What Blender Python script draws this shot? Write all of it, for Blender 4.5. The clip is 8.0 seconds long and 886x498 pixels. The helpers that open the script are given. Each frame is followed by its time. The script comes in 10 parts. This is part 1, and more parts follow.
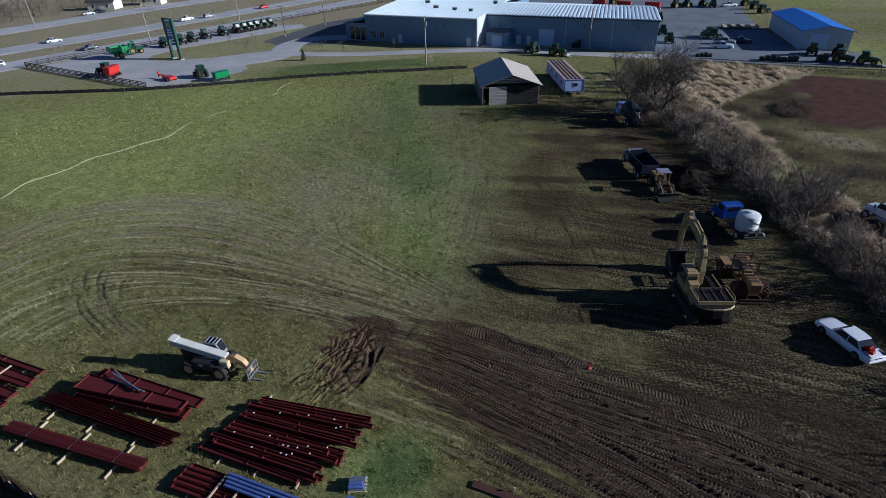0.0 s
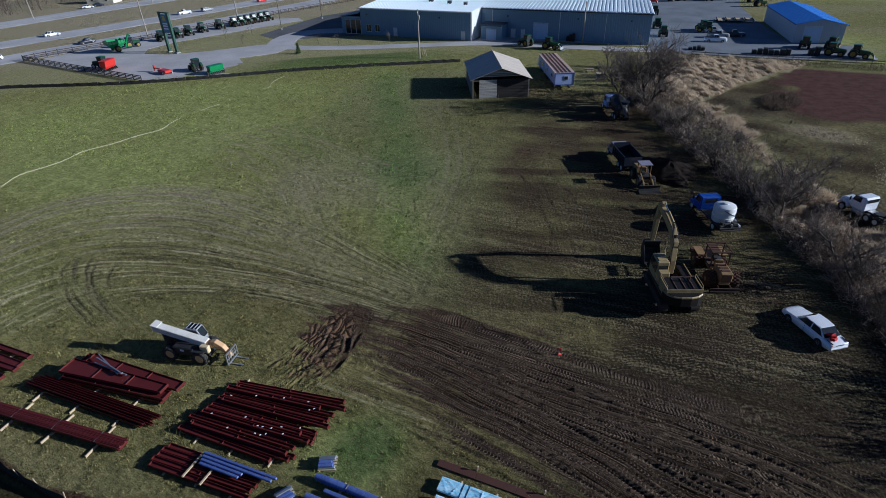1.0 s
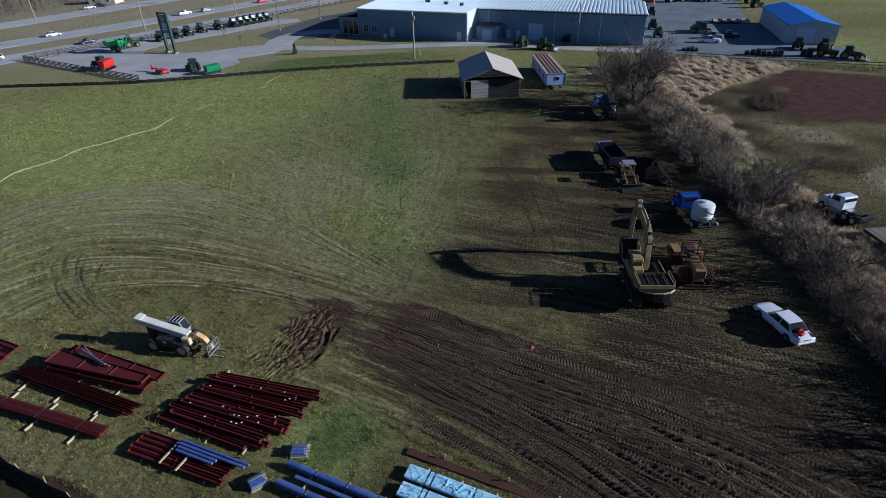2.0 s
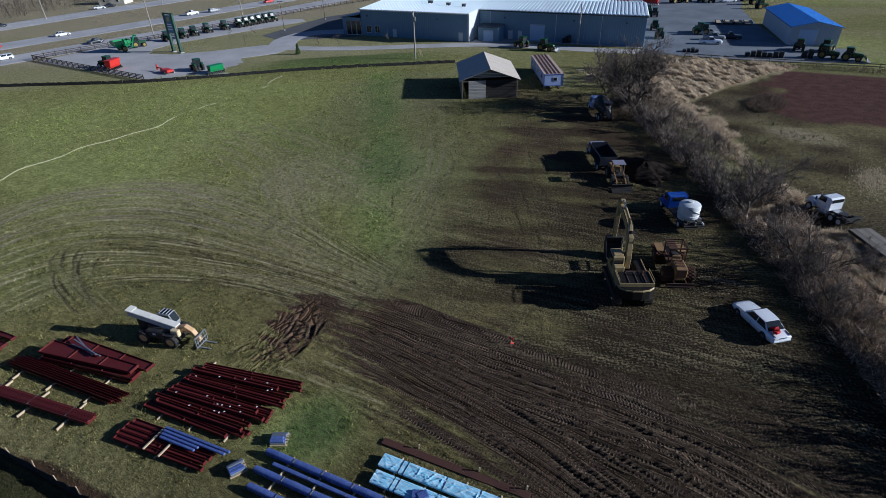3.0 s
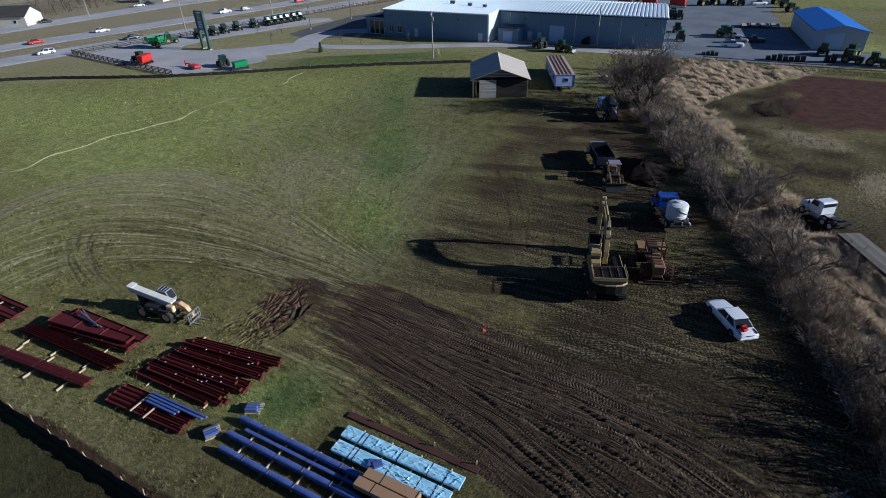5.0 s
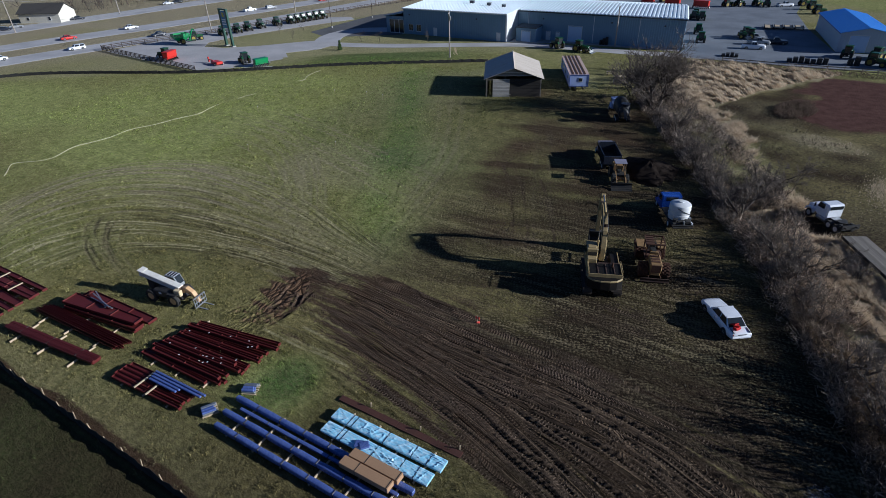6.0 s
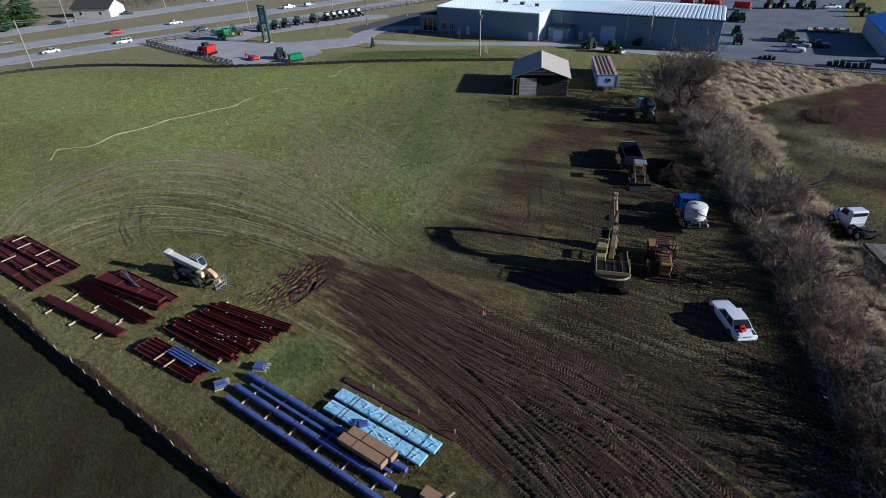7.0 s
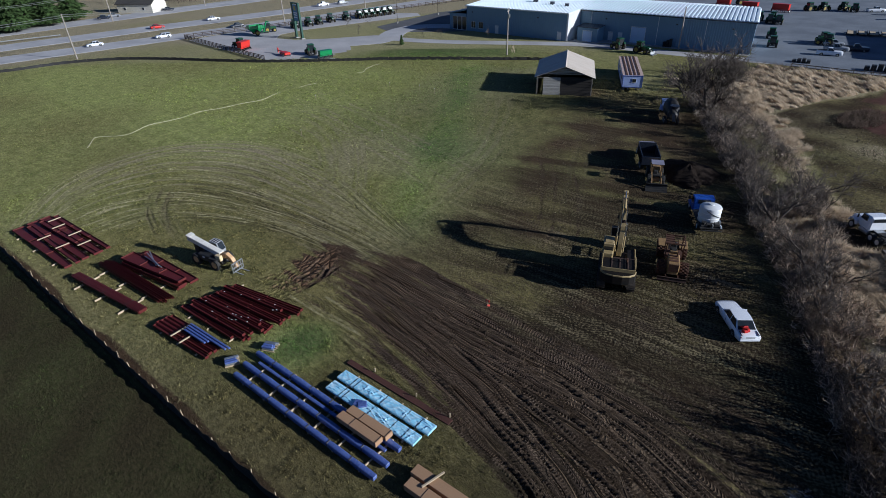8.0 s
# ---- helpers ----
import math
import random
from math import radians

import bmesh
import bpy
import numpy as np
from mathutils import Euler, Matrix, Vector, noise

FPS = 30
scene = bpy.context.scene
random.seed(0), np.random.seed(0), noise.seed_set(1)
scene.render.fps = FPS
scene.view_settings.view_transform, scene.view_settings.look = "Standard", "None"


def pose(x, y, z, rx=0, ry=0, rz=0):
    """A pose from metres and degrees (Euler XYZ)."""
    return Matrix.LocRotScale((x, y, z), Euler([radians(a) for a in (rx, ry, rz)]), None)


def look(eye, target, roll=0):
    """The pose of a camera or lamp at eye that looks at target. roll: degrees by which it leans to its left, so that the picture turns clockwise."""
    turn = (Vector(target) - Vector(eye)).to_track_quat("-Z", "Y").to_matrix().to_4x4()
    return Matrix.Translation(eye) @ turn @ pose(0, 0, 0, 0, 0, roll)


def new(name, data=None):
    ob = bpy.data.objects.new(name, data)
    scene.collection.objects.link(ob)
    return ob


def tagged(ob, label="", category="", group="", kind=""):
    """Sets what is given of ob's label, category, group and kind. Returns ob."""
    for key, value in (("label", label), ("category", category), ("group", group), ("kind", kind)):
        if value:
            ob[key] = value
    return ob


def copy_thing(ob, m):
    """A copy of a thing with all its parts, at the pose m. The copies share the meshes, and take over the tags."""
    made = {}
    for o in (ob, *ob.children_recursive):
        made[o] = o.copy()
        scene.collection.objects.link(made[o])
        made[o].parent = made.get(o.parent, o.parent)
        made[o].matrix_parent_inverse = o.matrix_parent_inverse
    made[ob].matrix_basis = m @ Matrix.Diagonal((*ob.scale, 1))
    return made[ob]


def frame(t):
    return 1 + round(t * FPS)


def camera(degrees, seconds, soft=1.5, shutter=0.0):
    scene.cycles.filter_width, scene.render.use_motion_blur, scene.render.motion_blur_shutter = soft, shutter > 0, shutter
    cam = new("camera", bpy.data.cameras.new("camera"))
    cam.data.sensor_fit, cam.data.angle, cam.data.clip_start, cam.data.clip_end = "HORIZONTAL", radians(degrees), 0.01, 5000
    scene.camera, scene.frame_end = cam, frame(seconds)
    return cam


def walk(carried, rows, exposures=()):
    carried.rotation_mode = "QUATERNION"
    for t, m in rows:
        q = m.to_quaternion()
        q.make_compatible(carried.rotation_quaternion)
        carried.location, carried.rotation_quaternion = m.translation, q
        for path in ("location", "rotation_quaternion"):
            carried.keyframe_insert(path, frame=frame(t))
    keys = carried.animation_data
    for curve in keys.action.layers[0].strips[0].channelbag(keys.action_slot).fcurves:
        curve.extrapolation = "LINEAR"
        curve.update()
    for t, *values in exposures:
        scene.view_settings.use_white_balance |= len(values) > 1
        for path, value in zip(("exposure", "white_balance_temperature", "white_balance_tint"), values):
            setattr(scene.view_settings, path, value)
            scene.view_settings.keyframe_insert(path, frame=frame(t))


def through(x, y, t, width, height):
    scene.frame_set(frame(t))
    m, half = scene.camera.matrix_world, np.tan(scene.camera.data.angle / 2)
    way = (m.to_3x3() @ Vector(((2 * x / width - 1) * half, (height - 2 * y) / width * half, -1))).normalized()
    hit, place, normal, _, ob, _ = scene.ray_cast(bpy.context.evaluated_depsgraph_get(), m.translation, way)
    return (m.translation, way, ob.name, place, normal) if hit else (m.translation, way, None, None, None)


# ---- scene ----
# camera and its flight
cam = camera(78.6, 8.0, soft=0.6)
PATH = [
    (0, (0.271, -0.009, 31.125), (-0.438, 1.546, 30.087), -1.7),
    (0.5, (1.601, -0.087, 31.209), (0.89, 1.459, 30.159), -1.7),
    (1, (2.967, -0.198, 31.32), (2.253, 1.343, 30.264), -1.8),
    (1.5, (4.237, -0.267, 31.389), (3.518, 1.272, 30.334), -1.8),
    (2, (5.53, -0.296, 31.477), (4.805, 1.241, 30.423), -1.8),
    (3.5, (9.271, -0.299, 31.79), (8.497, 1.216, 30.738), -1.9),
    (4, (10.58, -0.333, 31.866), (9.781, 1.169, 30.815), -1.9),
    (4.5, (11.842, -0.338, 31.916), (11.02, 1.153, 30.866), -1.9),
    (6, (15.649, -0.372, 31.791), (14.736, 1.068, 30.745), -1.9),
    (6.5, (16.895, -0.397, 31.793), (15.937, 1.014, 30.748), -1.9),
    (7, (18.164, -0.435, 31.783), (17.155, 0.94, 30.738), -1.9),
    (7.5, (19.332, -0.463, 31.732), (18.283, 0.883, 30.689), -1.8),
    (8, (20.572, -0.375, 31.659), (19.481, 0.937, 30.616), -1.8),
]
walk(cam, [(t, look(eye, target, roll)) for t, eye, target, roll in PATH], [(0.0, 0.1, 5320, 8), (4.0, 0.15, 5400, 8), (8.0, 0.19, 5500, 8)])

# daylight: low winter sun from the east, clear sky
SUN_AZ, SUN_EL = radians(18.0), radians(18.5)   # from the x axis, counter-clockwise; height
world = bpy.data.worlds.new("sky")
scene.world = world
world.use_nodes = True
wn = world.node_tree
sky = wn.nodes.new("ShaderNodeTexSky")
sky.sky_type = "NISHITA"
sky.sun_disc = False
sky.sun_elevation = SUN_EL
sky.sun_rotation = radians(90) - SUN_AZ
sky.air_density, sky.dust_density, sky.ozone_density = 1.0, 0.6, 1.6
tint = wn.nodes.new("ShaderNodeMix")
tint.data_type, tint.blend_type = "RGBA", "MULTIPLY"
tint.inputs[0].default_value, tint.inputs[7].default_value = 1.0, (0.72, 0.9, 1.35, 1)
wn.links.new(sky.outputs[0], tint.inputs[6])
wn.links.new(tint.outputs[2], wn.nodes["Background"].inputs[0])
wn.nodes["Background"].inputs[1].default_value = 0.031
sun = new("sun", bpy.data.lights.new("sun", "SUN"))
sun.data.energy, sun.data.angle, sun.data.color = 5.0, radians(0.55), (1.0, 0.94, 0.86)
sun_way = Vector((math.cos(SUN_AZ) * math.cos(SUN_EL), math.sin(SUN_AZ) * math.cos(SUN_EL), math.sin(SUN_EL)))
sun.matrix_world = look(sun_way * 100, (0, 0, 0))

# ---- mesh tools ----
class Shape:
    """Collects verts and faces of one mesh."""

    def __init__(self):
        self.v, self.f = [], []

    def add(self, verts, faces, m=None):
        n = len(self.v)
        self.v += [tuple(m @ Vector(p)) for p in verts] if m is not None else [tuple(p) for p in verts]
        self.f += [tuple(n + i for i in f) for f in faces]
        return self

    def box(self, x0, x1, y0, y1, z0, z1, m=None, c=0.0):
        """A box, with its edges cut back by c."""
        if c <= 0:
            v = [(x, y, z) for z in (z0, z1) for y in (y0, y1) for x in (x0, x1)]
            return self.add(v, [(0, 2, 3, 1), (4, 5, 7, 6), (0, 1, 5, 4), (2, 6, 7, 3), (0, 4, 6, 2), (1, 3, 7, 5)], m)
        c = min(c, (x1 - x0) * 0.45, (y1 - y0) * 0.45, (z1 - z0) * 0.45)
        v, at = [], {}
        for i in range(8):
            sx, sy, sz = i & 1, i >> 1 & 1, i >> 2 & 1
            p = ((x1 if sx else x0), (y1 if sy else y0), (z1 if sz else z0))
            for ax in range(3):
                q = [p[k] + (0 if k == ax else (-c if (sx, sy, sz)[k] else c)) for k in range(3)]
                at[i, ax] = len(v)
                v.append(q)
        f = []
        quads = {0: ((0, 2, 6, 4), (1, 5, 7, 3)), 1: ((0, 4, 5, 1), (2, 3, 7, 6)), 2: ((0, 1, 3, 2), (4, 6, 7, 5))}
        for ax in range(3):
            lo, hi = quads[ax]
            f.append(tuple(at[i, ax] for i in (lo[::-1] if ax != 2 else lo[::-1])))
            f.append(tuple(at[i, ax] for i in (hi if ax != 2 else hi[::-1])))
        for i in range(8):
            for ax in range(3):
                j = i | (1 << ax)
                if j == i:
                    continue
                a, b = [k for k in range(3) if k != ax]
                f.append((at[i, a], at[j, a], at[j, b], at[i, b]))
            f.append(tuple(at[i, ax] for ax in range(3)))
        return self.add(v, f, m)

    def tube(self, p0, p1, r0, r1=None, n=10, m=None, caps=True):
        r1 = r0 if r1 is None else r1
        p0, p1 = Vector(p0), Vector(p1)
        d = (p1 - p0)
        if d.length < 1e-6:
            return self
        q = d.to_track_quat("Z", "Y")
        v = []
        for p, r in ((p0, r0), (p1, r1)):
            for k in range(n):
                a = 2 * math.pi * k / n
                v.append(p + q @ Vector((r * math.cos(a), r * math.sin(a), 0)))
        f = [(k, (k + 1) % n, n + (k + 1) % n, n + k) for k in range(n)]
        if caps:
            f += [tuple(range(n))[::-1], tuple(range(n, 2 * n))]
        return self.add(v, f, m)

    def lathe(self, prof, n=16, m=None):
        """prof: (radius, height) from bottom to top, about z."""
        v, f = [], []
        for r, z in prof:
            for k in range(n):
                a = 2 * math.pi * k / n
                v.append((r * math.cos(a), r * math.sin(a), z))
        for i in range(len(prof) - 1):
            for k in range(n):
                f.append((i * n + k, i * n + (k + 1) % n, (i + 1) * n + (k + 1) % n, (i + 1) * n + k))
        f += [tuple(range(n))[::-1], tuple(range((len(prof) - 1) * n, len(prof) * n))]
        return self.add(v, f, m)

    def slab(self, poly, y0, y1, m=None):
        """A side outline (x, z) drawn out from y0 to y1."""
        n = len(poly)
        v = [(x, y0, z) for x, z in poly] + [(x, y1, z) for x, z in poly]
        f = [(k, (k + 1) % n, n + (k + 1) % n, n + k) for k in range(n)] + [tuple(range(n))[::-1], tuple(range(n, 2 * n))]
        return self.add(v, f, m)

    def plate(self, poly, z0, z1, m=None):
        """A plan outline (x, y) drawn up from z0 to z1."""
        n = len(poly)
        v = [(x, y, z0) for x, y in poly] + [(x, y, z1) for x, y in poly]
        f = [(k, (k + 1) % n, n + (k + 1) % n, n + k) for k in range(n)] + [tuple(range(n))[::-1], tuple(range(n, 2 * n))]
        return self.add(v, f, m)

    def loft(self, rings, m=None, caps=True):
        """Skin between rings of equally many points."""
        n = len(rings[0])
        v = [p for r in rings for p in r]
        f = [(i * n + k, i * n + (k + 1) % n, (i + 1) * n + (k + 1) % n, (i + 1) * n + k) for i in range(len(rings) - 1) for k in range(n)]
        if caps:
            f += [tuple(range(n))[::-1], tuple(range((len(rings) - 1) * n, len(rings) * n))]
        return self.add(v, f, m)

    def pipe(self, pts, r, n=6, m=None):
        for a, b in zip(pts, pts[1:]):
            self.tube(a, b, r, n=n, m=m)
        return self


def mesh_of(name, shape, material, smooth=0.0, bevel=0.0):
    me = bpy.data.meshes.new(name)
    me.from_pydata(shape.v, [], shape.f)
    bm = bmesh.new()
    bm.from_mesh(me)
    bmesh.ops.recalc_face_normals(bm, faces=bm.faces)
    if bevel:
        es = [e for e in bm.edges if len(e.link_faces) == 2 and e.calc_face_angle(0) > 0.5]
        bmesh.ops.bevel(bm, geom=es, offset=bevel, segments=1, affect="EDGES", clamp_overlap=True)
    bm.to_mesh(me)
    bm.free()
    me.materials.append(material)
    if smooth:
        me.shade_smooth()
        me.set_sharp_from_angle(angle=radians(smooth))
    return me


def part(name, shape, material, parent, label="", smooth=0.0, bevel=0.0, m=None):
    ob = new(name, mesh_of(name, shape, material, smooth, bevel))
    ob.parent = parent
    if m is not None:
        ob.matrix_basis = m
    if label:
        tagged(ob, label)
    return ob


def piece(name, me, parent, m):
    """A repeated part on shared mesh data."""
    ob = new(name, me)
    ob.parent = parent
    ob.matrix_basis = m
    return ob


def thing(name, m, label, category, group="", kind=""):
    ob = new(name)
    ob.empty_display_size = 0.3
    ob.matrix_basis = m
    return tagged(ob, label, category, group, kind)


def solid(name, shape, material, label, category, group="", kind="", smooth=0.0, bevel=0.0, m=None):
    ob = new(name, mesh_of(name, shape, material, smooth, bevel))
    if m is not None:
        ob.matrix_basis = m
    return tagged(ob, label, category, group, kind)


# ---- materials ----
def nodes_of(name):
    mt = bpy.data.materials.new(name)
    mt.use_nodes = True
    nt = mt.node_tree
    return mt, nt, nt.nodes["Principled BSDF"]


def ramp(nt, fac, lo, hi, a=0.0, b=1.0):
    n = nt.nodes.new("ShaderNodeMapRange")
    n.inputs[1].default_value, n.inputs[2].default_value = lo, hi
    n.inputs[3].default_value, n.inputs[4].default_value = a, b
    n.clamp = True
    nt.links.new(fac, n.inputs[0])
    return n.outputs[0]


def mix(nt, fac, a, b, mode="MIX"):
    n = nt.nodes.new("ShaderNodeMix")
    n.data_type, n.blend_type = "RGBA", mode
    for sock, val in ((n.inputs[0], fac), (n.inputs[6], a), (n.inputs[7], b)):
        if isinstance(val, (int, float)):
            sock.default_value = val
        elif isinstance(val, (tuple, list)):
            sock.default_value = (*val[:3], 1)
        else:
            nt.links.new(val, sock)
    return n.outputs[2]


def calc(nt, op, a, b=0.0):
    n = nt.nodes.new("ShaderNodeMath")
    n.operation = op
    for sock, val in ((n.inputs[0], a), (n.inputs[1], b)):
        if isinstance(val, (int, float)):
            sock.default_value = val
        else:
            nt.links.new(val, sock)
    return n.outputs[0]


def noise_tex(nt, scale, detail=3.0, vec=None, stretch=None, rough=0.55):
    n = nt.nodes.new("ShaderNodeTexNoise")
    n.inputs["Scale"].default_value, n.inputs["Detail"].default_value, n.inputs["Roughness"].default_value = scale, detail, rough
    if vec is not None:
        if stretch:
            mp = nt.nodes.new("ShaderNodeMapping")
            mp.inputs["Scale"].default_value = stretch
            nt.links.new(vec, mp.inputs[0])
            vec = mp.outputs[0]
        nt.links.new(vec, n.inputs["Vector"])
    return n.outputs[0]


def place_vec(nt):
    """Object coordinates, shifted at random from object to object."""
    co, info = nt.nodes.new("ShaderNodeTexCoord"), nt.nodes.new("ShaderNodeObjectInfo")
    n = nt.nodes.new("ShaderNodeVectorMath")
    n.operation = "ADD"
    sc = calc(nt, "MULTIPLY", info.outputs["Random"], 60.0)
    nt.links.new(co.outputs["Object"], n.inputs[0])
    nt.links.new(sc, n.inputs[1])
    return n.outputs[0]


def surf(name, base, dirt_glint, rough=0.6, metal=0.0, big=1.2, fine=14.0, amount=0.5, bump=0.15, stretch=None, spec=0.5, coat=0.0, grime=0.5, vary=0.0):
    """Paint, metal, wood or fabric: base colour, mixed at two scales towards its wear, grime and painted glints."""
    mt, nt, bs = nodes_of(name)
    vec = place_vec(nt)
    n1, n2 = noise_tex(nt, big, 5, vec, stretch), noise_tex(nt, fine, 4, vec, stretch, 0.65)
    w = calc(nt, "MULTIPLY", ramp(nt, n1, 0.42, 0.72), ramp(nt, n2, 0.3, 0.75, 0.25, 1.0))
    col = mix(nt, calc(nt, "MULTIPLY", w, amount), base, dirt_glint)
    col = mix(nt, ramp(nt, n2, 0.3, 0.7, 0.0, 0.22 * grime), col, tuple(c * 0.45 for c in base))
    if vary:
        info = nt.nodes.new("ShaderNodeObjectInfo")
        col = mix(nt, ramp(nt, info.outputs["Random"], 0, 1, 0.0, vary), col, tuple(c * 0.35 for c in base))
    nt.links.new(col, bs.inputs["Base Color"])
    nt.links.new(ramp(nt, n2, 0.25, 0.75, max(0.02, rough - 0.12), min(1.0, rough + 0.14)), bs.inputs["Roughness"])
    bs.inputs["Metallic"].default_value = metal
    bs.inputs["Specular IOR Level"].default_value = spec
    bs.inputs["Coat Weight"].default_value = coat
    if bump:
        b = nt.nodes.new("ShaderNodeBump")
        b.inputs["Strength"].default_value, b.inputs["Distance"].default_value = bump, 0.02
        nt.links.new(n2, b.inputs["Height"])
        nt.links.new(b.outputs[0], bs.inputs["Normal"])
    return mt


def glass_dark(name):
    mt, nt, bs = nodes_of(name)
    v = place_vec(nt)
    nt.links.new(mix(nt, noise_tex(nt, 2.0, 3, v), (0.012, 0.016, 0.02), (0.03, 0.035, 0.04)), bs.inputs["Base Color"])
    nt.links.new(ramp(nt, noise_tex(nt, 6.0, 3, v), 0.3, 0.7, 0.05, 0.18), bs.inputs["Roughness"])
    bs.inputs["Specular IOR Level"].default_value = 0.6
    return mt


M = {}
M["steel_red"] = surf("red_primer_steel", (0.1, 0.0125, 0.0115), (0.15, 0.034, 0.028), 0.5, 0, 0.8, 9, 0.45, 0.12, spec=0.4)
M["timber"] = surf("pale_sawn_timber", (0.52, 0.41, 0.27), (0.3, 0.22, 0.14), 0.8, 0, 2, 18, 0.6, 0.3, (1, 6, 6))
M["timber_old"] = surf("grey_weathered_timber", (0.27, 0.24, 0.205), (0.13, 0.11, 0.09), 0.9, 0, 1.3, 14, 0.8, 0.4, (1, 6, 6), vary=0.7)
M["timber_dark"] = surf("dark_weathered_board", (0.05, 0.042, 0.036), (0.028, 0.024, 0.021), 0.9, 0, 1.3, 14, 0.8, 0.4, (1, 6, 6), vary=0.7)
M["timber_brown"] = surf("brown_stained_timber", (0.055, 0.04, 0.032), (0.1, 0.08, 0.065), 0.85, 0, 1.3, 14, 0.6, 0.3)
M["film_blue"] = surf("deep_blue_wrapping_film", (0.085, 0.125, 0.34), (0.2, 0.27, 0.54), 0.26, 0, 1.5, 7, 0.5, 0.5, spec=0.6)
# second colour is white: sun glints on the creases, painted as streaks
M["film_light"] = surf("light_blue_protective_film", (0.33, 0.69, 0.92), (0.95, 0.99, 1.0), 0.28, 0, 2.6, 7, 0.95, 0.7, (1.0, 2.2, 1.0), spec=0.6)
M["card"] = surf("brown_cardboard", (0.39, 0.235, 0.13), (0.28, 0.165, 0.092), 0.85, 0, 0.8, 10, 0.5, 0.1)
M["strap"] = surf("black_plastic_strap", (0.015, 0.016, 0.02), (0.05, 0.05, 0.05), 0.5)
M["tape"] = surf("white_tape", (0.75, 0.76, 0.78), (0.5, 0.5, 0.5), 0.5)
M["galv"] = surf("galvanised_steel", (0.5, 0.52, 0.54), (0.3, 0.3, 0.3), 0.4, 0.8)
M["white_paint"] = surf("white_vehicle_paint", (0.86, 0.88, 0.93), (0.66, 0.66, 0.68), 0.25, 0, 0.9, 9, 0.28, 0.03, spec=0.5, coat=0.5, grime=0.3)
M["white_dull"] = surf("dull_white_paint", (0.7, 0.68, 0.63), (0.38, 0.31, 0.23), 0.5, 0, 1.1, 10, 0.6, 0.08)
M["poly_tank"] = surf("white_polyethylene", (0.74, 0.75, 0.76), (0.5, 0.48, 0.43), 0.45, 0, 1.2, 8, 0.35, 0.05, grime=0.3)
M["blue_cab"] = surf("blue_truck_paint", (0.02, 0.08, 0.42), (0.05, 0.09, 0.25), 0.3, 0, 1, 9, 0.4, 0.05, coat=0.4)
M["rubber"] = surf("black_tyre_rubber", (0.022, 0.022, 0.022), (0.09, 0.075, 0.06), 0.85, 0, 2.5, 16, 0.7, 0.3)
M["black"] = surf("black_chassis_paint", (0.02, 0.02, 0.021), (0.08, 0.065, 0.05), 0.6, 0, 1.5, 12, 0.6, 0.15)
M["cat_cream"] = surf("faded_cream_yellow_paint", (0.39, 0.29, 0.135), (0.1, 0.074, 0.044), 0.5, 0, 1.6, 9, 0.85, 0.2)
M["cat_ochre"] = surf("rusty_ochre_paint", (0.29, 0.175, 0.07), (0.08, 0.04, 0.022), 0.65, 0, 1.4, 10, 0.8, 0.2)
M["rust"] = surf("rusted_steel", (0.085, 0.036, 0.02), (0.032, 0.018, 0.013), 0.85, 0.1, 2, 14, 0.8, 0.35)
M["track_steel"] = surf("dull_track_steel", (0.06, 0.05, 0.042), (0.12, 0.08, 0.05), 0.65, 0.4, 2, 16, 0.8, 0.3)
M["orange"] = surf("orange_machine_paint", (0.62, 0.39, 0.2), (0.42, 0.27, 0.15), 0.5, 0, 1.2, 10, 0.5, 0.1)
M["cream"] = surf("cream_machine_paint", (0.72, 0.57, 0.34), (0.45, 0.33, 0.18), 0.5, 0, 1.4, 9, 0.5, 0.1)
M["yellow"] = surf("yellow_wheel_paint", (0.3, 0.22, 0.03), (0.16, 0.11, 0.03), 0.5, 0, 1.5, 12, 0.4, 0.1)
M["green"] = surf("green_tractor_paint", (0.009, 0.07, 0.022), (0.03, 0.07, 0.03), 0.35, 0, 1.2, 10, 0.35, 0.05, coat=0.3)
M["green_light"] = surf("bright_green_paint", (0.02, 0.26, 0.08), (0.04, 0.14, 0.05), 0.35, 0, 1.2, 10, 0.3, 0.05, coat=0.3)
M["red_paint"] = surf("red_implement_paint", (0.6, 0.025, 0.015), (0.3, 0.03, 0.02), 0.4, 0, 1.2, 10, 0.35, 0.05, coat=0.2)
M["glass"] = glass_dark("dark_window_glass")
M["red_cloth"] = surf("red_cloth", (0.55, 0.012, 0.012), (0.3, 0.01, 0.01), 0.8, 0, 4, 20, 0.4, 0.4)
M["lamp_red"] = surf("red_lamp_plastic", (0.35, 0.01, 0.01), (0.2, 0.01, 0.01), 0.2)
M["lamp_clear"] = surf("clear_lamp_plastic", (0.6, 0.6, 0.58), (0.4, 0.4, 0.4), 0.15)
M["chrome"] = surf("dull_chrome", (0.6, 0.6, 0.6), (0.4, 0.4, 0.4), 0.25, 0.9)
M["grey_paint"] = surf("silver_grey_paint", (0.33, 0.34, 0.36), (0.2, 0.2, 0.2), 0.3, 0, 1, 9, 0.3, 0.03, coat=0.4)
M["dark_paint"] = surf("dark_blue_black_paint", (0.02, 0.025, 0.04), (0.06, 0.06, 0.06), 0.3, 0, 1, 9, 0.3, 0.03, coat=0.4)
# blue of the unlit south front's shade is mixed into this wall colour
M["wall_metal"] = surf("shade_blue_ribbed_wall_sheet", (0.175, 0.285, 0.4), (0.16, 0.24, 0.33), 0.5, 0.0, 0.15, 2.5, 0.5, 0.03, grime=0.4)
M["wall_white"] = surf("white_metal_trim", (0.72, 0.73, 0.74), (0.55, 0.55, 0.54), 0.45)
